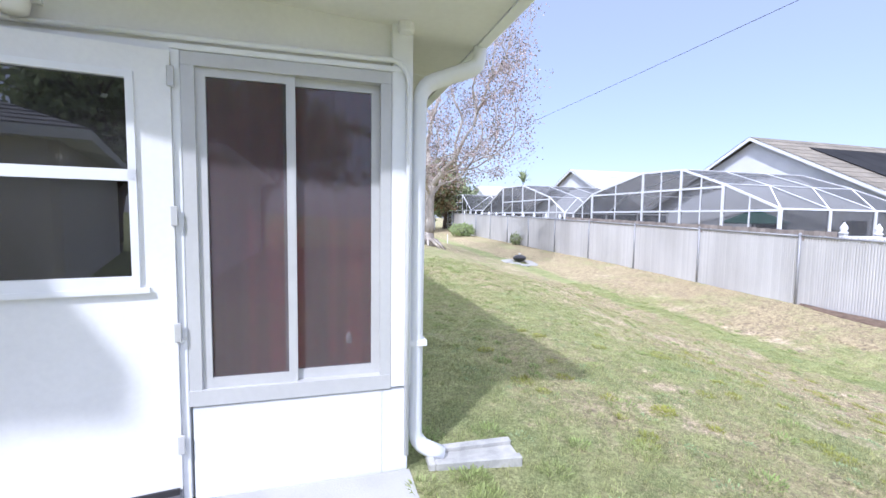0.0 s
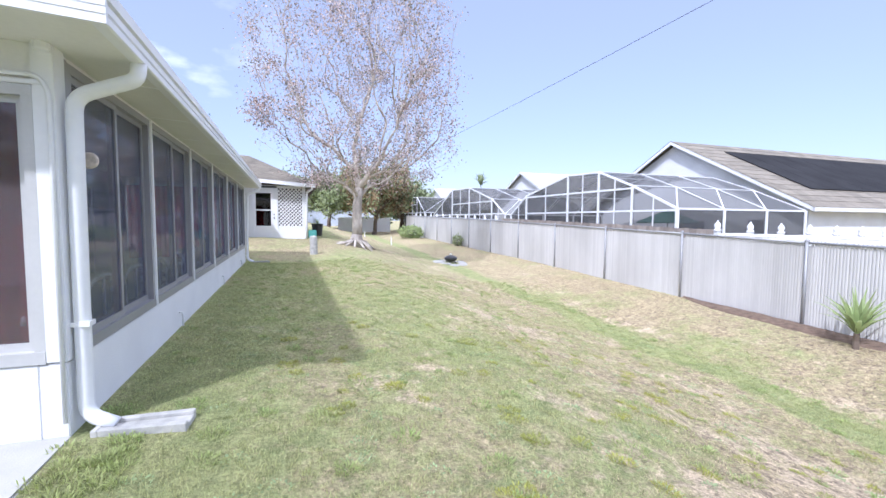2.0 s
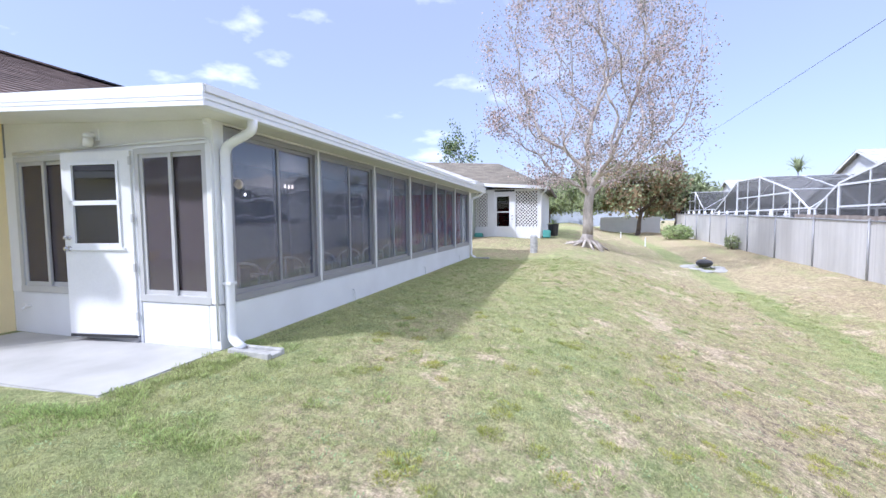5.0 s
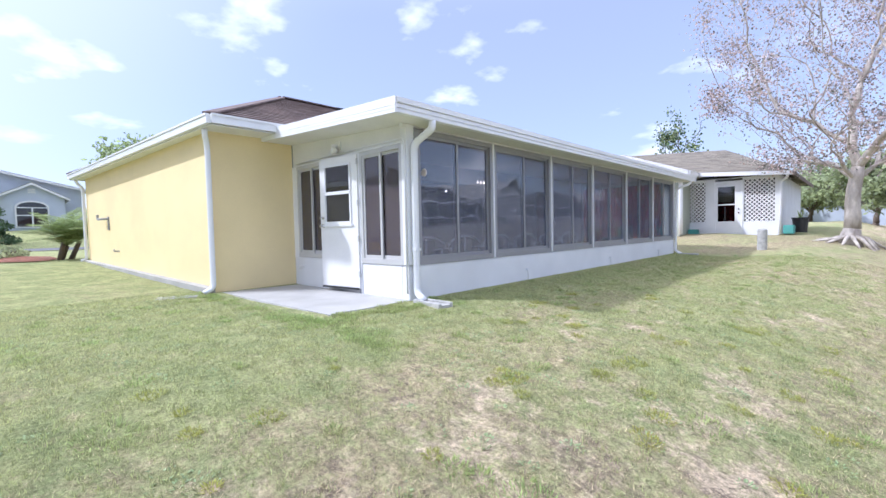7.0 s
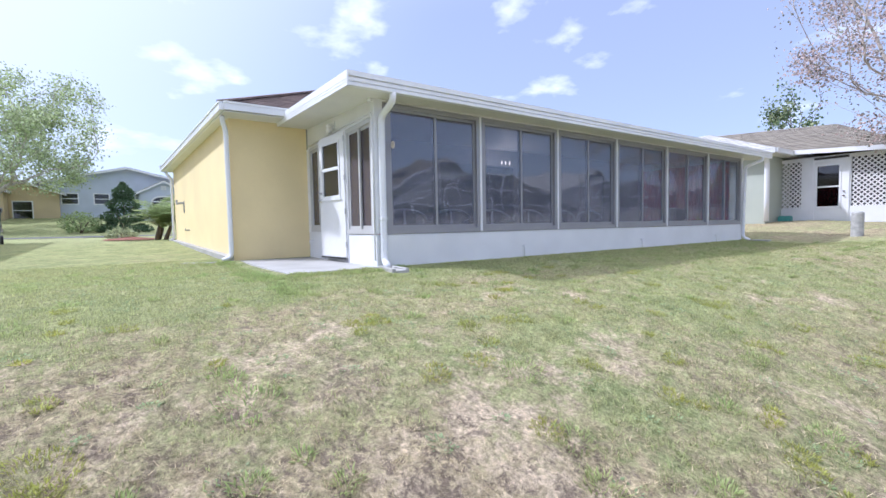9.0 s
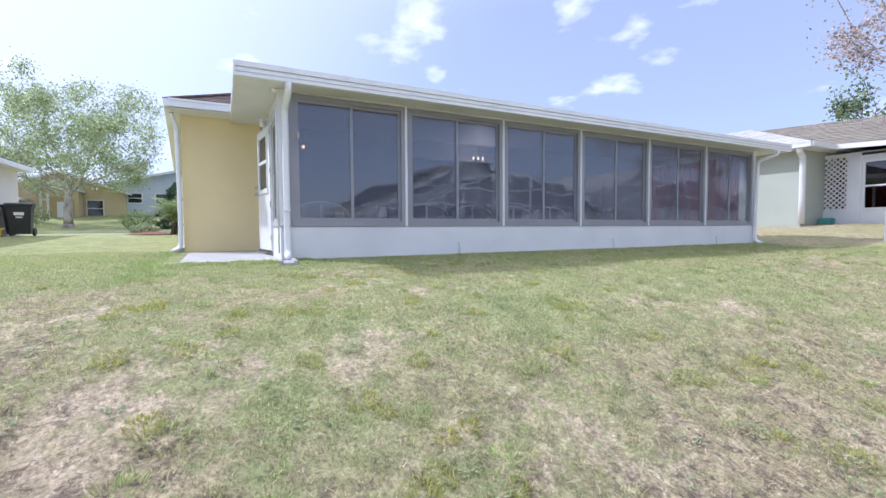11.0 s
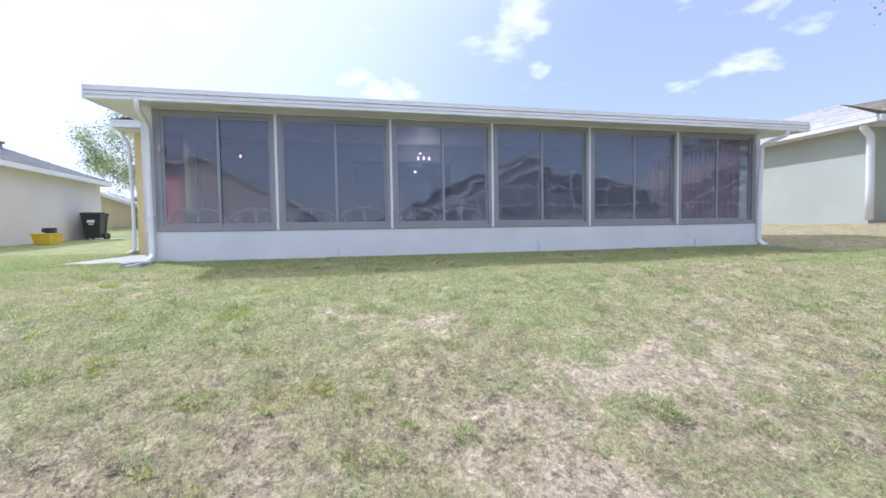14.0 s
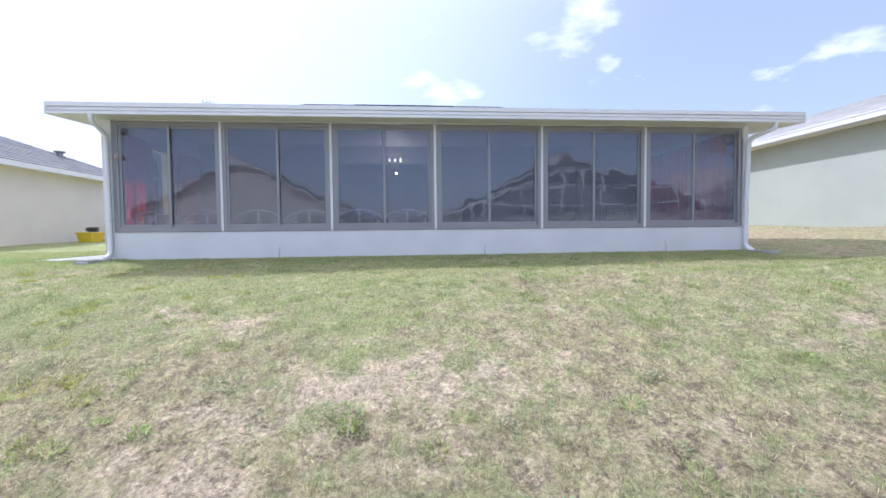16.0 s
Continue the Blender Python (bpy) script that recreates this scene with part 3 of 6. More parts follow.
slider(0.0, -1.06, -0.098, 0.495, 2.15, "x", True, -0.02)
slider(0.0, -2.98, -2.065, 0.535, 2.15, "x", True)
part("window_trim", bx(-1.10, -0.02, -0.02, 0.016, 2.152, 2.178, 0.003), WHITE_METAL, sunroom)

# roof panel, gutter and fascias
bm = bmesh.new()
prism(bm, [(0.38, -0.53, roof_z(0.38)), (-3.6, -0.53, roof_z(-3.6)), (-3.6, -0.53, roof_z(-3.6) + 0.13), (0.38, -0.53, roof_z(0.38) + 0.13)], (0, 12.77, 0))
part("roof", bm, SOFFIT, sunroom, "flat white metal roof panel")
for y0, y1 in ((-0.555, -0.531), (12.242, 12.265)):
    bm = bmesh.new()
    prism(bm, [(0.455, y0, 2.352), (-3.62, y0, roof_z(-3.62) - 0.005), (-3.62, y0, roof_z(-3.62) + 0.178), (0.455, y0, 2.54)], (0, y1 - y0, 0))
    board = part("fascia", bm, WHITE_METAL, sunroom)
    for k in (0.045, 0.085):
        bm = bmesh.new()
        prism(bm, [(0.455, y0 - 0.004, 2.352 + k), (-3.62, y0 - 0.004, roof_z(-3.62) + k), (-3.62, y0 - 0.004, roof_z(-3.62) + k + 0.022), (0.455, y0 - 0.004, 2.374 + k)], (0, 0.0035, 0))
        part("rib", bm, WHITE_METAL, board)
bm = bmesh.new()
prism(bm, [(0.382, -0.53, 2.355), (0.44, -0.53, 2.355), (0.452, -0.53, 2.362), (0.452, -0.53, 2.398), (0.434, -0.53, 2.404), (0.434, -0.53, 2.412), (0.452, -0.53, 2.418), (0.452, -0.53, 2.456), (0.434, -0.53, 2.462), (0.434, -0.53, 2.470), (0.462, -0.53, 2.476), (0.462, -0.53, 2.54), (0.44, -0.53, 2.54), (0.43, -0.53, 2.48), (0.395, -0.53, 2.48), (0.382, -0.53, 2.5)], (0, 12.77, 0))
part("gutter", bm, WHITE_METAL, sunroom, "white ribbed aluminium gutter")
bm = bmesh.new()
for y in np.arange(0.67, 12.2, 1.22):
    prism(bm, [(0.37, y, roof_z(0.37) - 0.003), (-3.5, y, roof_z(-3.5) - 0.003), (-3.5, y, roof_z(-3.5) + 0.002), (0.37, y, roof_z(0.37) + 0.002)], (0, 0.02, 0))
part("panel_seam", bm, WHITE, sunroom)


def downspout(parent, pts, w=0.075, d=0.055, mat=None):
    bm = bmesh.new()
    tube(bm, pts, w / 2 * 1.12, 10, d / w)
    return part("downspout", bm, mat or WHITE_METAL, parent, "white aluminium downspout", smooth=True)


def bend(points, n=5):
    """Rounded corners through a chain of points."""
    pts = [Vector(p) for p in points]
    out = [pts[0]]
    for a, b, c in zip(pts, pts[1:], pts[2:]):
        r = min(0.09, (b - a).length / 2.2, (c - b).length / 2.2)
        p, q = b + (a - b).normalized() * r, b + (c - b).normalized() * r
        out += [p.lerp(b, k / n).lerp(b.lerp(q, k / n), k / n) for k in range(n + 1)]
    return out + [pts[-1]]


near_spout = [(0.415, 0.09, 2.37), (0.405, 0.09, 2.26), (0.07, 0.08, 2.12), (0.06, 0.08, 0.9), (0.06, 0.08, 0.12), (0.22, 0.06, 0.045)]
downspout(sunroom, bend(near_spout), 0.088, 0.066)
for z in (0.70,):
    part("strap", bx(0.005, 0.113, 0.034, 0.126, z, z + 0.03), WHITE_METAL, sunroom)
downspout(sunroom, bend([(0.415, 11.72, 2.37), (0.405, 11.72, 2.27), (0.09, END_Y - 0.04, 2.12), (0.06, END_Y - 0.05, 0.9), (0.06, END_Y - 0.05, 0.12), (0.22, END_Y - 0.03, 0.04)]), 0.075, 0.055)
# white cable pipe above the windows of the end wall, bending down at the corner
bm = bmesh.new()
tube(bm, bend([(-2.95, -0.022, 2.20), (-0.06, -0.022, 2.205), (-0.012, -0.024, 2.12), (-0.012, -0.024, 0.12)]), 0.013, 8)
part("conduit", bm, WHITE_METAL, sunroom, "thin white cable pipe", smooth=True)
bm = bmesh.new()
lathe(bm, (-0.03, -0.035, 2.34), [(0.035, 0.0), (0.042, 0.01), (0.042, 0.06), (0.03, 0.075)], 10)
part("junction_cap", bm, WHITE_METAL, sunroom)
# weep pipes low on the long wall
for y in (0.98 + 1.85, 4.75 + 1.7, 8.9 + 1.0):
    bm = bmesh.new()
    tube(bm, bend([(0.0, y, 0.22), (0.04, y, 0.22), (0.045, y, 0.05)]), 0.011, 7)
    part("weep_pipe", bm, WHITE_METAL, sunroom, smooth=True)
bm = bx(-0.004, 0.03, 0.1, END_Y, -0.06, 0.012, 0.01)
part("wall_footing", bm, CONCRETE_OLD, sunroom)
bm = bmesh.new()
tube(bm, bend([(-2.85, 0.0, 0.36), (-2.85, -0.06, 0.36), (-2.85, -0.1, 0.33)]), 0.014, 8)
box(bm, -2.88, -2.82, -0.075, -0.06, 0.37, 0.395)
part("hose_tap", bm, WHITE, sunroom)

# the door, left ajar
door_pose = Matrix.Translation((-1.1, 0.008, 0)) @ Matrix.Rotation(radians(8), 4, "Z")
door = thing("door_1", (-1.1, -0.02, 0.1), "white sunroom door with a two-pane window, left ajar", "door", kind="structure")


def door_part(name, boxes, mat, parent=None, label="", bevel=0.0):
    bm = bmesh.new()
    for b in boxes:
        box(bm, *b)
    if bevel:
        bmesh.ops.bevel(bm, geom=bm.edges[:], offset=bevel, segments=1, affect="EDGES", clamp_overlap=True)
    bm.transform(door_pose)
    return part(name, bm, mat, parent or door, label)


D = 0.865
door_part("door_leaf", [(-D, 0, -0.04, 0, 0.105, 1.10), (-D, -0.71 - 0.03, -0.04, 0, 1.10, 2.135), (-0.15, 0, -0.04, 0, 1.10, 2.135), (-0.74, -0.15, -0.04, 0, 2.0, 2.135)], WHITE)
win = door_part("door_window", [(-0.755, -0.135, -0.056, -0.03, 1.085, 1.135), (-0.755, -0.135, -0.056, -0.03, 1.555, 1.605), (-0.755, -0.135, -0.056, -0.03, 1.995, 2.025), (-0.755, -0.72, -0.056, -0.03, 1.135, 1.995), (-0.165, -0.135, -0.056, -0.03, 1.135, 1.995)], WHITE_METAL)
for z0, z1 in ((1.135, 1.555), (1.605, 1.995)):
    door_part("pane", [(-0.72, -0.165, -0.032, -0.026, z0, z1)], GLASS_DOOR, win).visible_shadow = False
door_part("sill_rail", [(-0.79, -0.10, -0.062, -0.04, 1.06, 1.085)], WHITE_METAL)
door_part("door_sweep", [(-D + 0.01, -0.01, -0.052, -0.036, 0.085, 0.115)], PLASTIC_BLACK)
for z in (0.28, 0.82, 1.36, 1.98):
    door_part("hinge", [(-0.012, 0.016, -0.052, -0.036, z, z + 0.09)], ALU_LIGHT, bevel=0.003)
for z, r in ((1.075, 0.03), (1.20, 0.024)):
    bm = bmesh.new()
    lathe(bm, (0, 0, 0), [(r, 0), (r, 0.01), (r * 0.45, 0.014), (r * 0.45, 0.03), (r * 0.95, 0.038), (r, 0.055), (r * 0.7, 0.066)], 14)
    bm.transform(door_pose @ Matrix.Translation((-D + 0.06, -0.04, z)) @ Matrix.Rotation(radians(90), 4, "X"))
    part("door_knob" if r > 0.025 else "deadbolt", bm, CHROME, door, "round nickel knob", smooth=True)

# jar lamp over the door, globe lamp inside
jar = thing("wall_lamp", (-1.63, -0.0, 2.3), "white jar-shaped outdoor wall lamp above the door", "wall lamp")
bm = bmesh.new()
lathe(bm, (-1.63, -0.07, 2.20), [(0.02, 0.0), (0.05, 0.012), (0.056, 0.05), (0.05, 0.09), (0.04, 0.10)], 14)
part("shade", bm, GLOBE, jar, "ribbed glass jar", smooth=True)
bm = bmesh.new()
lathe(bm, (-1.63, -0.07, 2.30), [(0.045, 0.0), (0.05, 0.008), (0.05, 0.03), (0.03, 0.045)], 14)
tube(bm, [(-1.63, -0.07, 2.335), (-1.63, 0.02, 2.335)], 0.025, 10)
box(bm, -1.69, -1.57, 0.0, 0.02, 2.28, 2.40)
part("bracket", bm, WHITE_METAL, jar)

# room behind the glass
solo("floor", bx(-3.15, -0.14, 0.12, END_Y - 0.12, -0.1, 0.06), ROOM_FLOOR, (-1.6, 5.7, 0.06), "tiled sunroom floor seen through the glass", "floor", kind="structure")
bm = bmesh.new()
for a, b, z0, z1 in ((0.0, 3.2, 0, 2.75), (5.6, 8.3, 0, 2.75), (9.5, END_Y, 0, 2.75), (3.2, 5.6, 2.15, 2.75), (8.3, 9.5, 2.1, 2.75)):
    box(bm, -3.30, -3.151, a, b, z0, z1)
solo("wall_inner", bm, ROOM, (-3.2, 5.7, 0), "dark grey inner wall of the sunroom, its tone lowered for a dim room", "wall", kind="structure")
for y0, y1, z1 in ((3.2, 5.6, 2.15), (8.3, 9.5, 2.1)):
    solo("sliding_door", bx(-3.26, -3.20, y0, y1, 0.06, z1), GLASS_FAR, (-3.2, (y0 + y1) / 2, 0.06), "dark glass sliding door into the house", "sliding door", kind="structure")
# added near-black panel; the dark of the room is its colour
solo("dark_room_backing", bx(-3.9, -3.8, 0.2, END_Y - 0.2, 0, 2.6), PAINTED_DARK, (-3.85, 5.7, 0), "near-black panel painting the unlit room behind the sliding doors", "wall", kind="structure")


def drape(name, x0, x1, y, z0, z1, label, mat=None):
    bm = bmesh.new()
    n = int((x1 - x0) / 0.02)
    rows = []
    for i in range(n + 1):
        x = x0 + (x1 - x0) * i / n
        w = 0.022 * math.sin(i * 0.9) + 0.008 * math.sin(i * 0.37 + 1)
        rows.append([bm.verts.new((x, y + w * 0.7, z1)), bm.verts.new((x, y + w, (z0 + z1) / 2)), bm.verts.new((x, y + w * 1.2, z0))])
    for a, b in zip(rows, rows[1:]):
        for k in range(2):
            bm.faces.new((a[k], b[k], b[k + 1], a[k + 1]))
    solo(name, bm, mat or MAROON, ((x0 + x1) / 2, y, z0), label, "curtain", "curtains in the sunroom", smooth=True)


drape("curtain", -1.04, -0.16, 0.2, 0.3, 2.2, "maroon cloth curtain behind the end window")
drape("curtain", -2.96, -2.07, 0.2, 0.3, 2.2, "maroon cloth curtain behind the end window")
drape("curtain", -3.0, -0.25, END_Y - 0.22, 0.25, 2.3, "red cloth curtain across the far end of the sunroom", DRAPE_FAR_LIT)

# three-bulb pendant, lit, inside the sunroom
PX, PY = -2.6, 4.8
pend = thing("pendant_lamp", (PX, PY, 2.1), "lit three-bulb pendant lamp hanging inside the sunroom", "pendant lamp")
bm = bmesh.new()
tube(bm, [(PX, PY, roof_z(PX) + 0.01), (PX, PY, 2.28)], 0.008, 6)
tube(bm, [(PX, PY - 0.14, 2.26), (PX, PY, 2.28), (PX, PY + 0.14, 2.26)], 0.009, 6)
for k in (-1, 0, 1):
    tube(bm, [(PX, PY + 0.13 * k, 2.265), (PX, PY + 0.13 * k, 2.19)], 0.008, 6)
part("arms", bm, CHROME, pend)
BULB = bpy.data.materials.new("lit_bulb")
BULB.use_nodes = True
bp = BULB.node_tree.nodes["Principled BSDF"]
bp.inputs["Base Color"].default_value = (0.8, 0.75, 0.65, 1)
bp.inputs["Emission Color"].default_value, bp.inputs["Emission Strength"].default_value = (1.0, 0.82, 0.6, 1), 3.5
for k in (-1, 0, 1):
    bm = bmesh.new()
    lathe(bm, (PX, PY + 0.13 * k, 2.11), [(0.006, 0), (0.018, 0.012), (0.021, 0.028), (0.014, 0.05), (0.009, 0.08)], 10)
    part("bulb", bm, BULB, pend, "glowing bulb", smooth=True)
AMBER_BULB = BULB.copy()
AMBER_BULB.name = "lit_amber_bulb"
AMBER_BULB.node_tree.nodes["Principled BSDF"].inputs["Emission Color"].default_value = (1.0, 0.55, 0.22, 1)
glow = bpy.data.lights.new("pendant_glow", "POINT")
glow.energy, glow.shadow_soft_size, glow.color = 9, 0.03, (1.0, 0.85, 0.66)
new("pendant_glow", glow).location = (PX, PY, 2.0)



def patio_chair():
    """A white tubular chair with an arched back, its back against the windows."""
    t = thing("patio_chair", (-0.55, 0.0, 0.06), "white metal patio chair with an arched back, behind the windows", "chair", "patio chairs in the sunroom")
    back = part("backrest", bx(-0.31, -0.295, -0.02, 0.02, 0.5, 0.835, 0.004), WHITE_METAL, t)
    bm = bmesh.new()
    tube(bm, [(-0.30, 0.40 * math.cos(math.pi * k / 14), 0.69 + 0.17 * math.sin(math.pi * k / 14)) for k in range(15)], 0.018, 7)
    part("top_rail", bm, WHITE_METAL, back, smooth=True)
    part("cushion", bx(-0.35, -0.322, -0.22, 0.22, 0.5, 0.80, 0.012), CUSHION, back, "dark back cushion")
    part("seat", bx(-0.80, -0.30, -0.29, 0.29, 0.45, 0.485, 0.012), ROOM_FLOOR, t)
    for y in (-0.33, 0.33):
        bm = bmesh.new()
        tube(bm, bend([(-0.30, y, 0.06), (-0.30, y, 0.71)]), 0.013, 7)
        part("leg", bm, WHITE_METAL, t, smooth=True)
        bm = bmesh.new()
        tube(bm, bend([(-0.79, y, 0.06), (-0.79, y, 0.66), (-0.30, y, 0.67)]), 0.013, 7)
        part("leg", bm, WHITE_METAL, t, "front leg bent back into the armrest", smooth=True)
    return t


chair = patio_chair()
for y in (1.5, 2.38, 3.28, 4.18, 5.06):
    copy_thing(chair, Matrix.Translation((-0.55, y, 0.06)))
chair.matrix_basis = Matrix.Translation((-0.55, 0.62, 0.06))


def armchair(x, y):
    """A low cushioned wicker armchair with its back to the windows."""
    t = thing("armchair", (x, y, 0.06), "beige cushioned wicker armchair standing behind the windows", "armchair")
    part("backrest", bx(x + 0.24, x + 0.36, y - 0.32, y + 0.32, 0.38, 0.95, 0.04), WICKER, t)
    part("back_cushion", bx(x + 0.10, x + 0.235, y - 0.27, y + 0.27, 0.52, 0.98, 0.05), BEIGE_CLOTH, t, "plump beige cushion")
    part("seat", bx(x - 0.34, x + 0.24, y - 0.30, y + 0.30, 0.30, 0.40, 0.02), WICKER, t)
    part("seat_cushion", bx(x - 0.33, x + 0.095, y - 0.27, y + 0.27, 0.405, 0.51, 0.04), BEIGE_CLOTH, t)
    for sy in (-1, 1):
        part("armrest", bx(x - 0.34, x + 0.236, y + sy * 0.36 - 0.05, y + sy * 0.36 + 0.05, 0.30, 0.64, 0.03), WICKER, t)
        for dx in (-0.28, 0.28):
            part("leg", bx(x + dx - 0.03, x + dx + 0.03, y + sy * 0.27 - 0.03, y + sy * 0.27 + 0.03, 0.06, 0.298), WICKER, t)


armchair(-0.95, 9.3)
amber = thing("hanging_lamp", (-2.8, 0.77, 2.12), "small lit amber lamp hanging inside the sunroom", "hanging lamp")
bm = bmesh.new()
tube(bm, [(-2.8, 0.77, roof_z(-2.8) + 0.01), (-2.8, 0.77, 2.2)], 0.006, 6)
lathe(bm, (-2.8, 0.77, 2.16), [(0.05, 0), (0.045, 0.03), (0.015, 0.06)], 10)
part("fitting", bm, CHROME, amber)
bm = bmesh.new()
lathe(bm, (-2.8, 0.77, 2.10), [(0.008, 0), (0.024, 0.012), (0.028, 0.03), (0.016, 0.06)], 10)
part("bulb", bm, AMBER_BULB, amber, "glowing amber bulb", smooth=True)

# ---- yellow house ----
house = thing("house", (-7, 4.8, 0), "yellow stuccoed single-storey house with a brown hip roof", "house")
SIDE_A, SIDE_B = Vector((-3.15, -1.40, 0)), Vector((-11.6, -1.96, 0))
bm = bmesh.new()
prism(bm, [(-3.15, -1.40, -0.2), (-3.15, 0.0, -0.2), (-3.4, 0.0, -0.2), (-3.4, -1.15, -0.2), (-11.4, -1.71, -0.2), (-11.6, -1.96, -0.2)], (0, 0, 2.93))
part("wall", bm, STUCCO_YELLOW, house, "smooth yellow stuccoed wall")
bm = bmesh.new()
prism(bm, [(-3.4, END_Y, -0.2), (-11.6, END_Y, -0.2), (-11.6, -1.96, -0.2), (-11.4, -1.71, -0.2), (-11.4, END_Y - 0.2, -0.2), (-3.4, END_Y - 0.2, -0.2)], (0, 0, 2.93))
part("wall", bm, STUCCO_YELLOW, house)
EAVE = 2.66
SE, SW, NE, NW = Vector((-2.62, -1.54, EAVE)), Vector((-12.0, -2.25, EAVE)), Vector((-2.62, 11.9, EAVE)), Vector((-12.0, 11.9, EAVE))
RS, RN = Vector((-7.0, 1.75, 4.52)), Vector((-7.0, 8.35, 4.52))


def shingled(poly, courses, mat, parent, tabs=0.33, name="roof_slope"):
    """A roof slope: overlapping courses of shingle tabs between its eave (first two points) and its top (one or two)."""
    bm = bmesh.new()
    a, b = Vector(poly[0]), Vector(poly[1])
    c, d = (Vector(poly[2]), Vector(poly[3])) if len(poly) == 4 else (Vector(poly[2]), Vector(poly[2]))
    nrm = (b - a).cross(c - b).normalized()
    if nrm.z < 0:
        nrm = -nrm
    for i in range(courses):
        f0, f1 = i / courses, min((i + 1.08) / courses, 1)
        l0, r0 = a.lerp(d, f0), b.lerp(c, f0)
        l1, r1 = a.lerp(d, f1), b.lerp(c, f1)
        n = max(1, int((r0 - l0).length / tabs))
        for k in range(n):
            s = 0.5 * (i % 2) / n
            u0, u1 = max(0, k / n - s), min(1, (k + 1) / n - s + (s if k == n - 1 else 0))
            h0 = nrm * 0.022
            h1 = nrm * 0.004
            add(bm, [l0.lerp(r0, u0) + h0, l0.lerp(r0, u1) + h0, l1.lerp(r1, u1) + h1, l1.lerp(r1, u0) + h1, l0.lerp(r0, u0) - nrm * 0.02, l0.lerp(r0, u1) - nrm * 0.02], ((0, 1, 2, 3), (4, 5, 1, 0)))
    me = bpy.data.meshes.new(name)
    bm.normal_update()
    bmesh.ops.translate(bm, vec=-BASE[parent.name], verts=bm.verts)
    bm.to_mesh(me)
    bm.free()
    me.materials.append(mat)
    ob = new(name, me)
    ob.parent = parent
    BASE[ob.name] = BASE[parent.name]
    return tagged(ob, kind="stuff")


for poly in ((SE, NE, RN, RS), (NW, SW, RS, RN), (SW, SE, RS), (NE, NW, RN)):
    shingled([p + Vector((0, 0, 0.10)) for p in poly], 24, SHINGLE, house)
bm = bmesh.new()
for p, q in ((SE, RS), (SW, RS), (NE, RN), (NW, RN), (RS, RN)):
    beam(bm, p + Vector((0, 0, 0.125)), q + Vector((0, 0, 0.125)), 0.22, 0.03)
part("ridge_cap", bm, SHINGLE, house)
part("ridge_vent", bx(-7.13, -6.87, 3.4, 6.7, 4.63, 4.67, 0.015), PLASTIC_BLACK, house, "dark ridge vent")


def eaves(parent, corners, wall_in, z0, z1, mat=WHITE_METAL):
    """Fascia with a gutter lip and a soffit round a roof's edge."""
    c = [Vector(p) for p in corners]
    for p, q in zip(c, c[1:] + c[:1]):
        bm = bmesh.new()
        d = (q - p).normalized()
        o = Vector((d.y, -d.x, 0))
        for t, za, zb in ((0.0, z0, z1), (0.06, z0 + 0.02, z1 - 0.03), (0.075, z1 - 0.03, z1)):
            p0, q0 = p + o * t, q + o * t
            prism(bm, [(p0.x, p0.y, za), (q0.x, q0.y, za), (q0.x, q0.y, zb), (p0.x, p0.y, zb)], -o * 0.03 if t == 0 else -o * 0.06)
        part("fascia", bm, mat, parent)
    bm = bmesh.new()
    ctr = sum(c, Vector()) / len(c)
    inner = [p + (ctr - p).normalized() * wall_in for p in c]
    for i in range(len(c)):
        j = (i + 1) % len(c)
        quad = [c[i], c[j], inner[j], inner[i]]
        prism(bm, [(v.x, v.y, z0 + 0.012) for v in quad], (0, 0, 0.01))
    part("soffit", bm, SOFFIT, parent)


eaves(house, [SE, NE, NW, SW], 1.3, EAVE - 0.05, EAVE + 0.11)
downspout(house, bend([(-2.95, -1.52, 2.6), (-2.95, -1.52, 2.52), (-3.05, -1.46, 2.36), (-3.08, -1.45, 1.2), (-3.08, -1.45, 0.12), (-3.04, -1.60, 0.06)]), 0.08, 0.06)
downspout(house, bend([(-11.6, -2.18, 2.6), (-11.58, -2.15, 2.5), (-11.55, -2.03, 2.36), (-11.55, -2.03, 1.2), (-11.55, -2.03, 0.35), (-11.6, -2.15, 0.3)]), 0.075, 0.055)
# meter pipe and tap on the side wall
side = (SIDE_B - SIDE_A).normalized()
out_n = Vector((-side.y, side.x, 0))
out_n = out_n if out_n.y < 0 else -out_n
bm = bmesh.new()
p = SIDE_A + side * 6.2 + Vector((0, 0, 1.42))
tube(bm, bend([p, p + out_n * 0.14, p + out_n * 0.14 + side * 0.42, p + out_n * 0.14 + side * 0.42 + Vector((0, 0, 0.12))]), 0.03, 8)
box(bm, p.x - 0.06, p.x + 0.06, p.y - 0.02, p.y + 0.02, p.z - 0.28, p.z + 0.06)
part("vent_pipe", bm, GALV, house, "grey elbow pipe on the yellow wall", smooth=False)
bm = bmesh.new()
p = SIDE_A + side * 5.4 + Vector((0, 0, 0.62))
tube(bm, [p, p + out_n * 0.1], 0.02, 8)
box(bm, p.x - 0.03, p.x + 0.03, p.y - 0.11, p.y - 0.09, p.z, p.z + 0.05)
part("hose_tap", bm, GALV, house)
bm = bmesh.new()
prism(bm, [SIDE_A + out_n * 0.002 + Vector((0, 0, -0.1)), SIDE_B + out_n * 0.002 + Vector((0, 0, 0.1)), SIDE_B + out_n * 0.14 + Vector((0, 0, 0.1)), SIDE_A + out_n * 0.14 + Vector((0, 0, -0.1))], (0, 0, 0.22))
part("footing", bm, CONCRETE, house)

# slab and splash blocks
bm = bmesh.new()
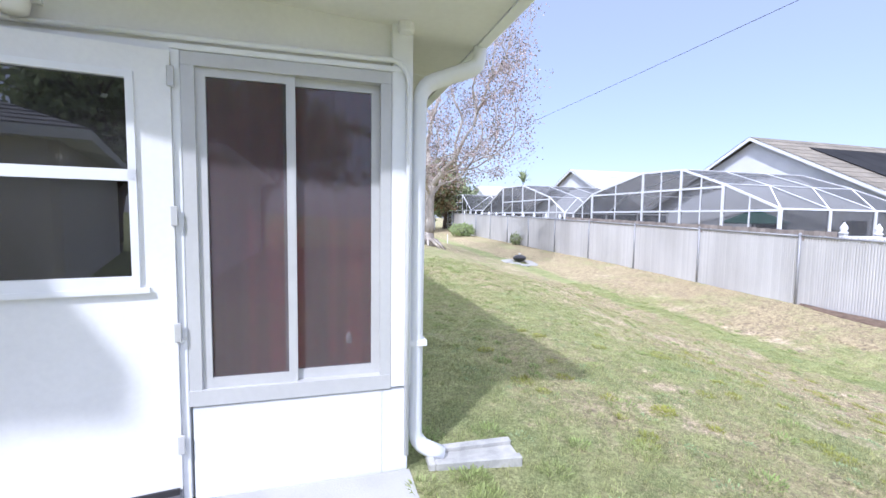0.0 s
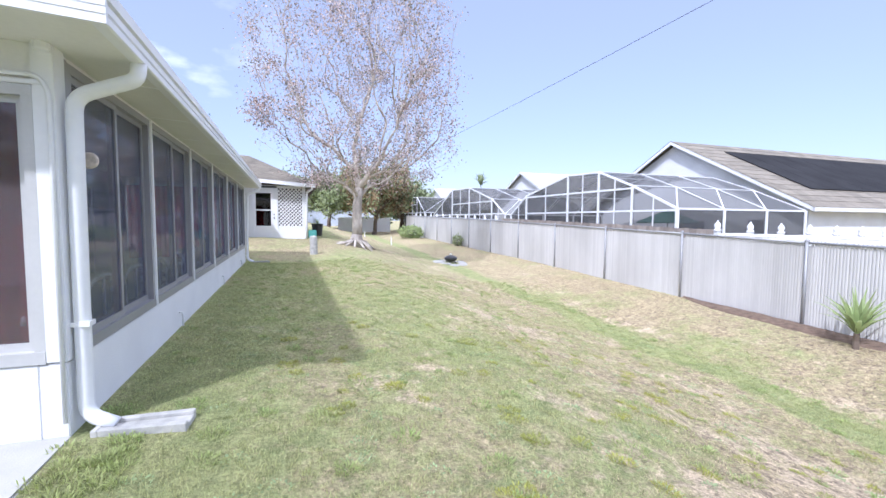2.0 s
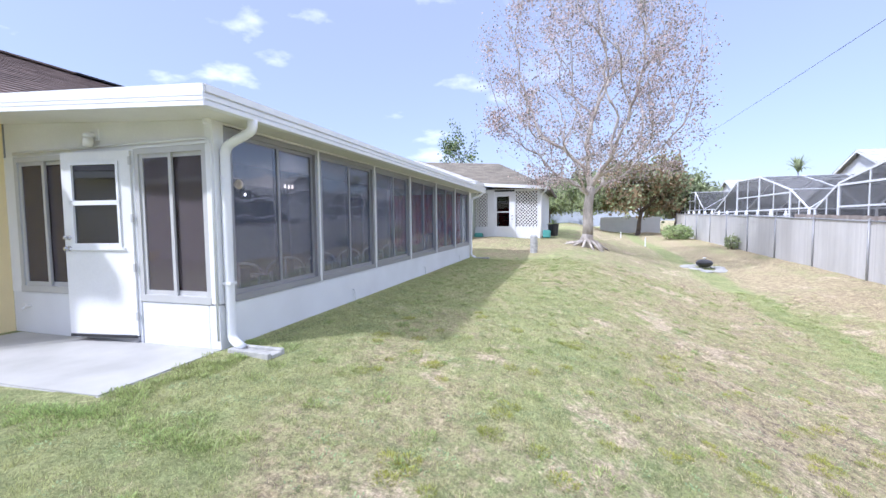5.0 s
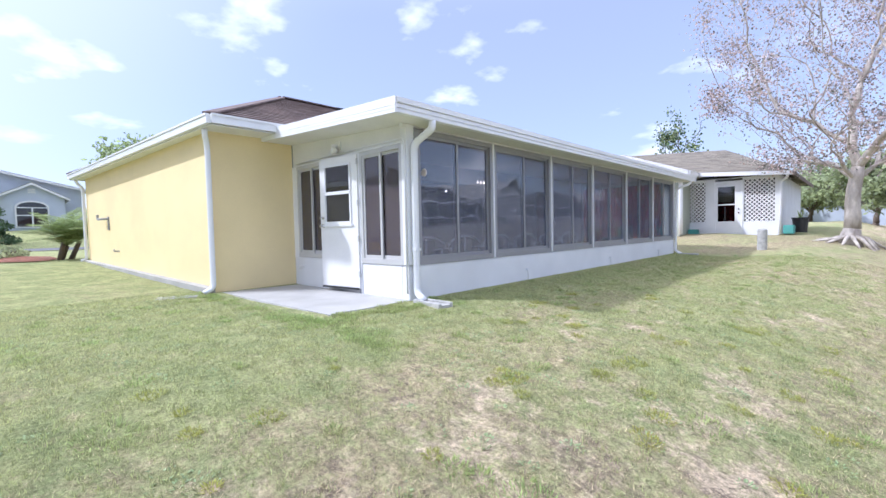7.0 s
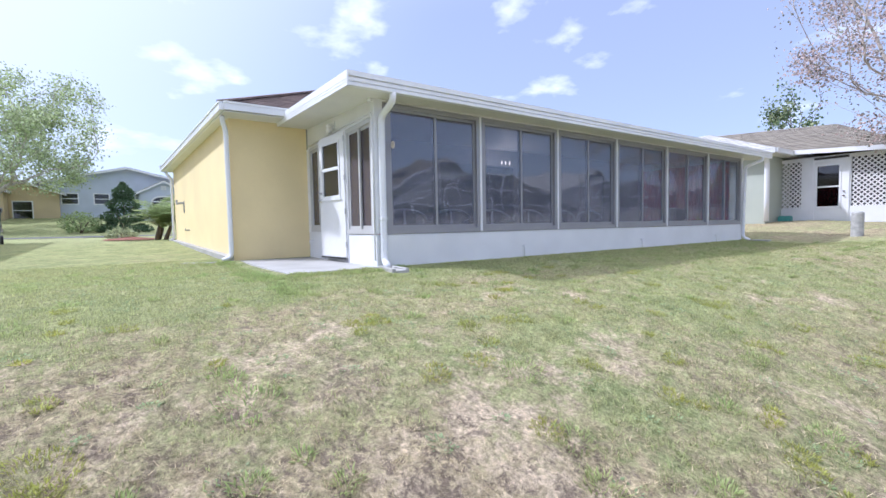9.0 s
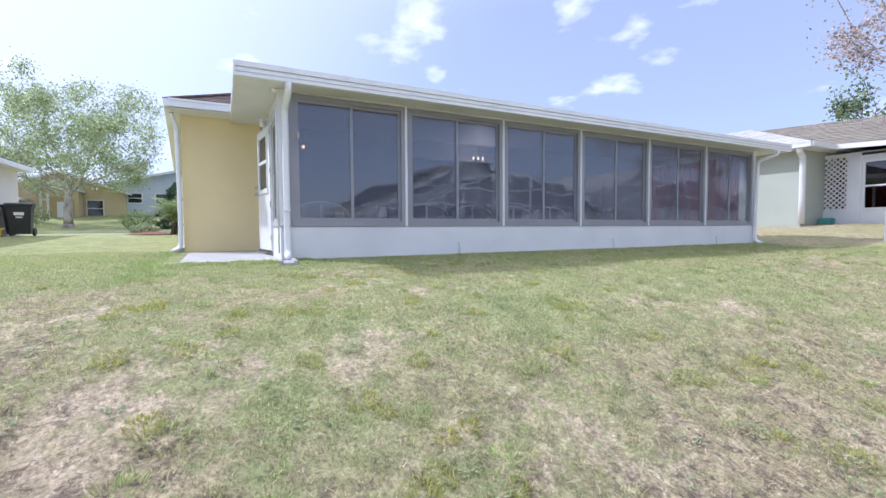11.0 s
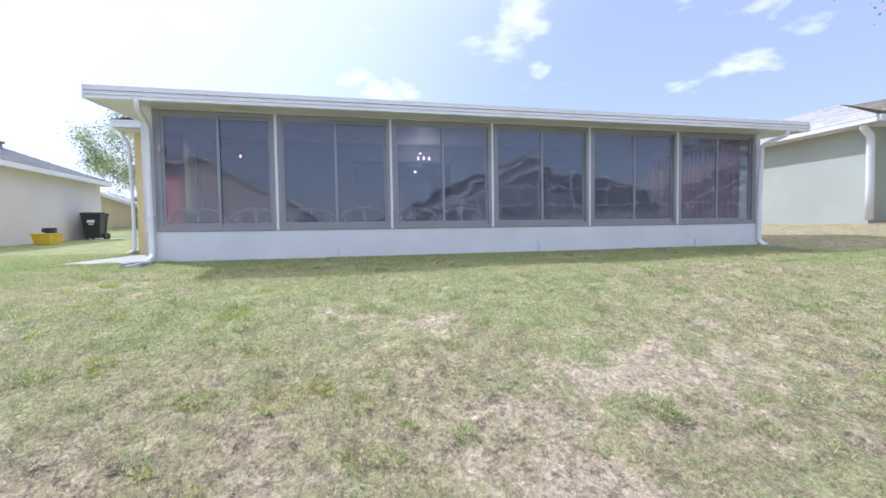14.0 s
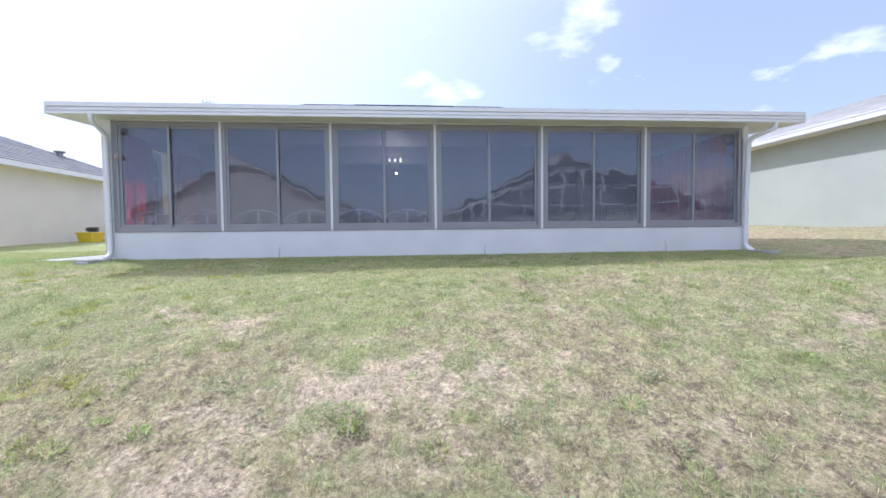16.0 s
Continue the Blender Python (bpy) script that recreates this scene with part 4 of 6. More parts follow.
prism(bm, [(0.02, -1.25, -0.09), (0.02, 0.0, -0.09), (-3.15, 0.0, -0.09), (-3.15, -1.33, -0.09)], (0, 0, 0.12))
bmesh.ops.bevel(bm, geom=[e for e in bm.edges if all(v.co.z > 0 for v in e.verts)], offset=0.012, segments=2, affect="EDGES")
solo("patio_slab", bm, CONCRETE, (-1.5, -0.6, 0.03), "pale concrete patio slab outside the door", "patio", kind="structure")


def splash_block(name, at, turn):
    bm = bmesh.new()
    L, W0, W1, H = 0.50, 0.20, 0.24, 0.07
    for side_y in (-1, 1):
        prism(bm, [(0, side_y * W0 / 2, 0), (L, side_y * W1 / 2, 0), (L, side_y * (W1 / 2 - 0.05), 0), (0, side_y * (W0 / 2 - 0.05), 0)], (0, 0, H))
    prism(bm, [(0, -W0 / 2 + 0.05, 0.0), (L, -W1 / 2 + 0.05, 0.0), (L, W1 / 2 - 0.05, 0.0), (0, W0 / 2 - 0.05, 0.0)], (0, 0, 0.045))
    prism(bm, [(-0.04, -W0 / 2, 0), (0, -W0 / 2, 0), (0, W0 / 2, 0), (-0.04, W0 / 2, 0)], (0, 0, H))
    bmesh.ops.bevel(bm, geom=bm.edges[:], offset=0.006, segments=1, affect="EDGES", clamp_overlap=True)
    bm.transform(Matrix.Translation(at) @ Matrix.Rotation(radians(turn), 4, "Z"))
    solo("splash_block", bm, CONCRETE_OLD, at, "weathered concrete splash block under a downspout", "splash block", "splash blocks")


splash_block("splash_block", (0.16, 0.05, -0.012), -4)
splash_block("splash_block", (0.2, 11.46, -0.02), 4)
splash_block("splash_block", (-3.0, -1.75, -0.03), 250)

# ---- fence ----
FX = 12.55
FENCE_POSTS = [-9.5, -6.2, -2.9, 0.25, 3.35, 6.72, 10.1, 13.4, 16.7, 20.0, 23.3, 26.6, 29.9, 33.2, 36.5, 39.8]
fence = thing("chain_link_fence", (FX, 10, -1.0), "grey chain-link fence filled with vertical privacy slats", "fence")


def fence_base(y):
    return lerp(y, ((-12, -1.25), (3.3, -1.02), (6.7, -0.95), (10, -0.83), (16, -0.6), (23, -0.42), (40, -0.05)))


def fence_top(y):
    return lerp(y, ((-12, 0.7), (3.4, 0.95), (6.8, 1.06), (13.5, 1.24), (23, 1.49), (40, 1.82)))


for k, y in enumerate(FENCE_POSTS):
    bm = bmesh.new()
    tube(bm, [(FX - 0.03, y, fence_base(y) - 0.15), (FX - 0.03, y, fence_top(y) + 0.0)], 0.034, 10)
    post = part("post", bm, GALV, fence, smooth=True)
    bm = bmesh.new()
    lathe(bm, (FX - 0.03, y, fence_top(y)), [(0.045, 0), (0.045, 0.02), (0.03, 0.045), (0.01, 0.055)], 10)
    part("post_cap", bm, GALV, post)
for a, b in zip(FENCE_POSTS, FENCE_POSTS[1:]):
    bm = bmesh.new()
    tube(bm, [(FX - 0.02, a, fence_top(a) - 0.035), (FX - 0.02, b, fence_top(b) - 0.035)], 0.026, 8)
    part("top_rail", bm, GALV, fence, smooth=True)
    bm = bmesh.new()
    n = int((b - a - 0.1) / 0.062)
    for i in range(n):
        y = a + 0.06 + i * 0.062
        lean = random.uniform(-0.004, 0.004)
        dx = random.uniform(-0.003, 0.003)
        top = fence_top(y) + random.uniform(-0.035, 0.012)
        x0 = FX + 0.0 + dx
        add(bm, [(x0, y, fence_base(y) - 0.05), (x0 - 0.004, y + 0.027, fence_base(y) - 0.05), (x0, y + 0.054, fence_base(y) - 0.05), (x0, y + lean, top), (x0 - 0.004, y + 0.027 + lean, top), (x0, y + 0.054 + lean, top)],
            ((0, 1, 4, 3), (1, 2, 5, 4), (2, 0, 3, 5), (3, 4, 5)))
    box(bm, FX + 0.012, FX + 0.016, a, b, min(fence_base(a), fence_base(b)) - 0.05, min(fence_top(a), fence_top(b)) - 0.06)
    tagged(part("slat_panel", bm, FENCE_SLAT, fence), kind="stuff")
    if -3.5 < a < 15:
        bm = bmesh.new()
        for i in range(int((b - a) / 0.075)):
            y = a + 0.04 + i * 0.075
            for sgn in (-1, 1):
                beam(bm, (FX - 0.035, y + sgn * 0.012, fence_top(y) - 0.075), (FX - 0.035, y - sgn * 0.004, fence_top(y) + 0.018), 0.006, 0.006)
        tagged(part("wire_ends", bm, GALV, fence, "twisted wire ends above the rail"), kind="stuff")

# ---- plants ----
RNG = np.random.default_rng(7)


def leaf_mesh(name, pts, size, mat, droop=0.0, aspect=0.6):
    """Many small folded leaves at points, each of two triangles."""
    pts = np.asarray(pts, float)
    n = len(pts)
    d = RNG.normal(size=(n, 3))
    d[:, 2] -= droop
    d /= np.linalg.norm(d, axis=1)[:, None]
    e = np.cross(d, RNG.normal(size=(n, 3)))
    e /= np.linalg.norm(e, axis=1)[:, None] + 1e-9
    s = size * RNG.uniform(0.6, 1.4, (n, 1))
    v = np.empty((n, 4, 3))
    v[:, 0], v[:, 2] = pts, pts + d * s
    v[:, 1] = pts + d * s * 0.5 + e * s * aspect * 0.5
    v[:, 3] = pts + d * s * 0.5 - e * s * aspect * 0.5
    f = np.arange(4 * n).reshape(n, 4)
    me = bpy.data.meshes.new(name)
    me.from_pydata(v.reshape(-1, 3).tolist(), [], f.tolist())
    me.materials.append(mat)
    return me


def tree(base, height, r, fork, label, limbs=7, spread_deg=38, leaf_mat=LEAF_RUST, leaf_size=0.16, leaves=22, bark=BARK, seed=1, levels=3, twig=1.0, limb_len=None, skirt=0, category="tree", fill=None, moss=0, droop=0.3):
    rnd = random.Random(seed)
    base = Vector(base)
    t = thing("tree", base, label, category)
    bm = bmesh.new()
    # trunk with flared foot
    top = base + Vector((0.12 * fork, 0.05 * fork, fork))
    pts, n = [], 7
    rings = [base.lerp(top, k / n) + Vector((0.03 * math.sin(k * 1.3), 0.03 * math.cos(k), 0)) for k in range(n + 1)]
    tube(bm, [base - Vector((0, 0, 0.2))] + rings[:2], r * 1.35, 12, r1=r * 1.05)
    tube(bm, rings[1:], r * 1.05, 12, r1=r * 0.72)
    tips, twigs = [], []

    def branch(p, d, length, rad, level):
        seg = 5 if level < 2 else 3
        chain = [p]
        for k in range(seg):
            d = (d + Vector((rnd.uniform(-1, 1), rnd.uniform(-1, 1), rnd.uniform(-0.5, 0.8))) * 0.17).normalized()
            chain.append(chain[-1] + d * length / seg)
        tube(bm, chain, rad, 7 if level == 0 else 5 if level == 1 else 3, r1=rad * 0.45, cap=False)
        if level == levels - 1:
            tips.append(chain)
            return
        kids = (7, 7, 4)[level]
        for k in range(kids):
            f = 0.30 + 0.70 * (k + 0.5) / kids
            i = min(int(f * seg), seg - 1)
            q = chain[i].lerp(chain[i + 1], f * seg - i)
            ax = d.orthogonal().normalized()
            ax.rotate(Matrix.Rotation(rnd.uniform(0, 6.28), 3, d))
            dd = d.copy()
            dd.rotate(Matrix.Rotation(radians(rnd.uniform(25, 58)), 3, ax))
            dd.z += 0.1 if level == 0 else -0.08
            branch(q, dd.normalized(), length * rnd.uniform(0.40, 0.58) * twig, rad * 0.45, level + 1)

    reach = limb_len or (height - fork) * 0.72
    for k in range(limbs):
        a = 2 * math.pi * (k + rnd.uniform(-0.3, 0.3)) / limbs
        tilt = radians(spread_deg * (0.35 + 0.65 * ((k * 0.618) % 1)))
        f = 0.72 + 0.28 * ((k * 0.37) % 1)
        p = base.lerp(top, f)
        d = Vector((math.sin(tilt) * math.cos(a), math.sin(tilt) * math.sin(a), math.cos(tilt)))
        branch(p, d, reach * rnd.uniform(0.8, 1.1), r * 0.36, 0)
    for k in range(skirt):
        a = 2.4 * k + 0.4
        d = Vector((math.cos(a), math.sin(a), 0.28))
        branch(base.lerp(top, 1.0) + Vector((0, 0, 0.35 * k)), d.normalized(), reach * rnd.uniform(0.5, 0.62), r * 0.26, 0)
    part("trunk", bm, bark, t, smooth=True)
    pts = []
    for chain in tips:
        for _ in range(leaves):
            i = rnd.randrange(len(chain) - 1)
            q = chain[i].lerp(chain[i + 1], rnd.random())
            pts.append(q + Vector((rnd.gauss(0, 0.12), rnd.gauss(0, 0.12), rnd.gauss(-0.04, 0.10))) * (leaf_size / 0.14) * 1.2 - base)
    me = leaf_mesh("crown", pts, leaf_size, leaf_mat, droop)
    c = new("crown", me)
    c.parent = t
    tagged(c, kind="stuff")
    if fill:
        keep = [p for p in pts if rnd.random() < fill[1]]
        c = new("crown_tint", leaf_mesh("crown_tint", [Vector(p) + Vector((rnd.gauss(0, 0.15), rnd.gauss(0, 0.15), rnd.gauss(0, 0.15))) for p in keep], leaf_size, fill[0], droop))
        c.parent = t
        tagged(c, kind="stuff")
    if moss:
        strands = []
        for chain in tips[::moss]:
            q = chain[1]
            for j in range(16):
                strands.append(q + Vector((rnd.gauss(0, 0.12), rnd.gauss(0, 0.12), -0.07 * j)) - base)
        c = new("hanging_moss", leaf_mesh("hanging_moss", strands, 0.22, MOSS, 2.5, 0.3))
        c.parent = t
        tagged(c, kind="stuff")
    return t


def shrub(name, base, rx, rz, n, size, mat, label, category="shrub", seed=3, cone=False):
    rnd = np.random.default_rng(seed)
    base = Vector(base)
    t = thing(name, base, label, category)
    bm = bmesh.new()
    for k in range(6):
        a = k * 1.05
        tube(bm, [(base.x, base.y, base.z - 0.05), (base.x + 0.3 * rx * math.cos(a), base.y + 0.3 * rx * math.sin(a), base.z + rz * 0.8), (base.x + 0.55 * rx * math.cos(a), base.y + 0.55 * rx * math.sin(a), base.z + rz * 1.3)], 0.03 * rx + 0.012, 5, r1=0.008)
    part("stems", bm, BARK_DARK, t)
    u = rnd.normal(size=(n, 3))
    u /= np.linalg.norm(u, axis=1)[:, None]
    lump = 1 + 0.22 * np.sin(u[:, 0] * 7 + seed) * np.cos(u[:, 1] * 6 + u[:, 2] * 5)
    rad = rnd.uniform(0.55, 1.0, n) ** 0.5 * lump
    p = u * rad[:, None]
    if cone:
        h = rnd.uniform(0, 1, n) ** 1.4
        w = (1 - h) ** 0.62 * (0.9 + 0.2 * np.sin(h * 25)) * rnd.uniform(0.75, 1.05, n)
        a = rnd.uniform(0, 6.28, n)
        pts = np.stack([np.cos(a) * w * rx, np.sin(a) * w * rx, h * 2 * rz + 0.05], 1)
    else:
        pts = np.stack([p[:, 0] * rx, p[:, 1] * rx, p[:, 2] * rz + rz * 0.95], 1)
        pts = pts[pts[:, 2] > 0.03]
    c = new("foliage", leaf_mesh("foliage", pts, size, mat, 0.1))
    c.parent = t
    tagged(c, kind="stuff")
    return t


def at_ground(x, y, dz=0.0):
    return (x, y, ground_z(x, y) + dz)


TREE_AT = Vector((4.12, 16.4, 0.28))


def grown_tree(base, r, fork, centre, semi, targets, leaf_mat, leaf_size, leaves, label, bark=BARK, seed=1, fill=None, low=0.0, scatter=0.34, moss=0, droop=0.3, thinning=0.35):
    """A tree whose limbs grow from the fork towards shoots spread through an uneven, egg-shaped crown."""
    rnd = random.Random(seed)
    base, centre = Vector(base), Vector(centre)
    t = thing("tree", base, label, "tree")
    bm = bmesh.new()
    top = base + Vector((0.05 * fork, 0.03 * fork, fork))
    stem = [base.lerp(top, k / 6) + Vector((0.03 * math.sin(k * 1.3), 0.03 * math.cos(k), 0)) for k in range(7)]
    tube(bm, [base - Vector((0, 0, 0.2)), base + Vector((0, 0, 0.12)), stem[1]], r * 1.6, 12, r1=r * 1.05)
    tube(bm, stem[1:], r * 1.05, 12, r1=r * 0.8)
    shoots = []
    while len(shoots) < targets:
        u = Vector((rnd.uniform(-1, 1), rnd.uniform(-1, 1), rnd.uniform(-1, 1)))
        lump = 1 + 0.42 * noise.noise(u * 2.3 + Vector((seed, 0, 0)))
        if u.length > lump or rnd.random() > 0.25 + 0.75 * u.length:
            continue
        if noise.noise(u * 3.4 + Vector((0, seed, 3))) < -thinning:
            continue
        p = centre + Vector((u.x * semi[0], u.y * semi[1], u.z * semi[2]))
        if p.z > top.z + low:
            shoots.append(p)
    shoots.sort(key=lambda p: (p - top).length)
    pos, par, head = [stem[-2], stem[-1]], [-1, 0], [Vector((0, 0, 1)), Vector((0, 0, 1))]
    depth = [0.0, 0.0]
    ends = []
    chains = []
    for p in shoots:
        arr = np.array(pos)
        d = np.linalg.norm(arr - np.array(p), axis=1)
        rise = (p.z - arr[:, 2]) / (d + 1e-6)
        cost = d * (1.0 + 0.9 * np.clip(0.6 - rise, 0, 1)) + 0.30 * np.array(depth)
        bend_in = np.einsum("ij,ij->i", np.array(head), np.array(p) - arr) / (d + 1e-6)
        cost *= 1.0 + 0.9 * np.clip(0.86 - bend_in, 0, 2)
        i = int(np.argmin(cost))
        q, h = pos[i], head[i]
        L = (p - q).length
        n = max(2, min(7, int(L / 0.45)))
        c1 = q.lerp(p, 0.5) + (h * 0.10 + Vector((0, 0, -0.04))) * L
        last, chain = i, [i]
        for k in range(1, n + 1):
            f = k / n
            v = q * (1 - f) ** 2 + c1 * 2 * f * (1 - f) + p * f * f
            if k < n:
                v = v + Vector((rnd.gauss(0, 0.04), rnd.gauss(0, 0.04), rnd.gauss(0, 0.03))) * min(L, 1.2) * 0.8
            pos.append(v)
            par.append(last)
            head.append((v - pos[last]).normalized())
            depth.append(depth[last] + (v - pos[last]).length)
            last = len(pos) - 1
            chain.append(last)
        chains.append(chain)
        ends.append(last)
    load = [0] * len(pos)
    for e in ends:
        while e >= 0:
            load[e] += 1
            e = par[e]
    full = load[1]
    for chain in chains:
        rad = [max(0.006, r * 0.80 * (load[j] / full) ** 0.53) for j in chain]
        rad[0] = min(rad[0], rad[1] * 1.15)
        tube(bm, [pos[j] for j in chain], rad[0], 7 if rad[0] > 0.06 else 5 if rad[0] > 0.025 else 3, r1=rad[-1], cap=False)
    part("trunk", bm, bark, t, smooth=True)
    pts = []
    for e in ends:
        back = pos[par[e]]
        for _ in range(int(leaves * rnd.uniform(0.3, 1.7) * min(2.2, max(0.08, 1 + 2.4 * noise.noise((pos[e] - base) * 0.75))))):
            q = back.lerp(pos[e], rnd.uniform(-0.2, 1.25))
            pts.append(q + Vector((rnd.gauss(0, scatter), rnd.gauss(0, scatter), rnd.gauss(-0.05, scatter * 0.8))) - base)
    crowns = [("crown", pts, leaf_mat)]
    if fill:
        crowns = [("crown", [p for k, p in enumerate(pts) if (k * 0.618) % 1 > fill[1]], leaf_mat), ("crown_tint", [p for k, p in enumerate(pts) if (k * 0.618) % 1 <= fill[1]], fill[0])]
    if moss:
        crowns.append(("hanging_moss", [pos[par[e]] + Vector((rnd.gauss(0, 0.1), rnd.gauss(0, 0.1), -0.06 * j)) - base for e in ends[::moss] for j in range(12)], MOSS))
    for name, where, mat in crowns:
        c = new(name, leaf_mesh(name, where, leaf_size, mat, droop, 0.75))
        c.parent = t
        tagged(c, kind="stuff")
    return t


grown_tree(TREE_AT, 0.225, 2.5, TREE_AT + Vector((0.2, 0, 7.2)), (4.7, 4.7, 5.2), 1000, LEAF_RUST, 0.08, 36, "tall sparse deciduous tree with pale bark and russet leaves", seed=11, fill=(LEAF_OLIVE, 0.25), moss=40, low=0.1, scatter=0.24, thinning=0.12)
slim = Vector(at_ground(-6.9, 36))
grown_tree(slim, 0.12, 4.2, slim + Vector((0.3, 0, 6.9)), (1.9, 1.9, 2.5), 46, LEAF_GREEN, 0.2, 34, "slender dark-leaved tree behind the neighbouring roof", bark=BARK_DARK, seed=4, fill=(LEAF_DARK, 0.5), scatter=0.28, thinning=0.1)
front = Vector(at_ground(-37.8, -11.9))
grown_tree(front, 0.3, 2.6, front + Vector((0, 0, 7.0)), (6.6, 6.6, 5.2), 420, LEAF_PALE, 0.16, 85, "broad green tree standing in a front garden", seed=9, fill=(LEAF_LIGHT, 0.4), scatter=0.42, thinning=-0.06, low=0.9)
tree(at_ground(9.5, 41), 7.4, 0.2, 2.4, "half-withered tree with brown and green foliage", limbs=9, spread_deg=72, leaf_mat=LEAF_BROWN, leaf_size=0.34, leaves=20, bark=BARK_DARK, seed=21, limb_len=3.9, fill=(LEAF_GREEN, 0.5))
tree(at_ground(15.0, 52), 7.5, 0.25, 1.8, "round dark green tree at the end of the gardens", limbs=9, spread_deg=72, leaf_mat=LEAF_GREEN, leaf_size=0.42, leaves=22, bark=BARK_DARK, seed=22, limb_len=4.0)
tree(at_ground(5.2, 44), 6.5, 0.2, 1.2, "olive green tree hung with grey moss", limbs=8, spread_deg=55, leaf_mat=LEAF_GREEN, leaf_size=0.34, leaves=20, bark=BARK_DARK, seed=23, limb_len=3.6, moss=6)
tree(at_ground(0.5, 56), 6.0, 0.2, 1.2, "distant green garden tree", limbs=8, spread_deg=65, leaf_mat=LEAF_GREEN, leaf_size=0.42, leaves=18, bark=BARK_DARK, seed=24, limb_len=3.6)
tree(at_ground(-44, 6), 8.5, 0.25, 3.0, "distant tree rising behind the street's roofs", limbs=8, spread_deg=60, leaf_mat=LEAF_LIGHT, leaf_size=0.4, leaves=16, bark=BARK_DARK, seed=25, limb_len=4.2)
tree(at_ground(-3, -17), 8.0, 0.25, 2.4, "leafy garden tree beyond the next house", limbs=8, spread_deg=62, leaf_mat=LEAF_GREEN, leaf_size=0.3, leaves=18, bark=BARK_DARK, seed=27, limb_len=3.8)
shrub("bush", at_ground(11.2, 33.0), 1.0, 0.55, 1500, 0.16, LEAF_LIGHT, "low bright green bush at the foot of the fence", seed=5)
shrub("bush", at_ground(12.2, 24.5), 0.35, 0.4, 450, 0.12, LEAF_GREEN, "small green shrub growing against the fence", seed=6)
shrub("conifer", at_ground(-36.7, -4.4), 1.75, 1.9, 6500, 0.16, LEAF_DARK, "dense cone-shaped dark green conifer", "conifer", seed=7, cone=True)
shrub("bush", at_ground(-36.0, -7.0), 1.2, 0.8, 1300, 0.16, LEAF_LIGHT, "rounded yellow-green garden bush", seed=8)
shrub("bush", at_ground(-14.6, -3.6), 0.5, 0.22, 500, 0.1, LEAF_GREEN, "low green plant in the mulch bed", seed=9)
shrub("bush", at_ground(-39.5, -15.0), 1.5, 0.95, 1500, 0.16, LEAF_GREEN, "green bush before the tan house", seed=10)


def strappy(name, base, n, length, width, label, mat=LEAF_LIGHT, stem=0.0, arch=0.6, category="plant", seed=2):
    """A rosette of long pointed leaves, each arching outwards."""
    rnd = random.Random(seed)
    base = Vector(base)
    t = thing(name, base, label, category)
    if stem:
        bm = bmesh.new()
        tube(bm, [base - Vector((0, 0, 0.1)), base + Vector((0.03, 0.02, stem * 0.5)), base + Vector((0, 0, stem))], 0.06, 8, r1=0.05)
        part("stem", bm, BARK_DARK, t)
    bm = bmesh.new()
    for k in range(n):
        a = 2.4 * k
        lean = rnd.uniform(0.15, 1.15)
        L = length * rnd.uniform(0.7, 1.1)
        out = Vector((math.cos(a), math.sin(a), 0))
        sd = Vector((-math.sin(a), math.cos(a), 0))
        prev = None
        p = base + Vector((0, 0, stem)) + out * 0.03
        ang = lean * 0.6
        for j in range(6):
            w = width * (1 - (j / 5) ** 2 * 0.97) * (0.6 + 0.4 * min(1, j / 1.5))
            cur = (bm.verts.new(p - sd * w / 2), bm.verts.new(p + sd * w / 2))
            if prev:
                bm.faces.new((prev[0], prev[1], cur[1], cur[0]))
            prev = cur
            p = p + (out * math.sin(ang) + Vector((0, 0, math.cos(ang)))) * L / 5
            ang += arch * lean * 0.42
    part("leaves", bm, mat, t)
    return t


strappy("yucca", at_ground(11.78, 1.95), 46, 0.95, 0.095, "spiky green yucca with some yellowed leaves by the fence", stem=0.32, arch=0.45, seed=4)
strappy("yucca", at_ground(12.9, 0.7), 26, 1.0, 0.07, "spiky green yucca rising behind the fence", stem=1.5, arch=0.45, seed=6)


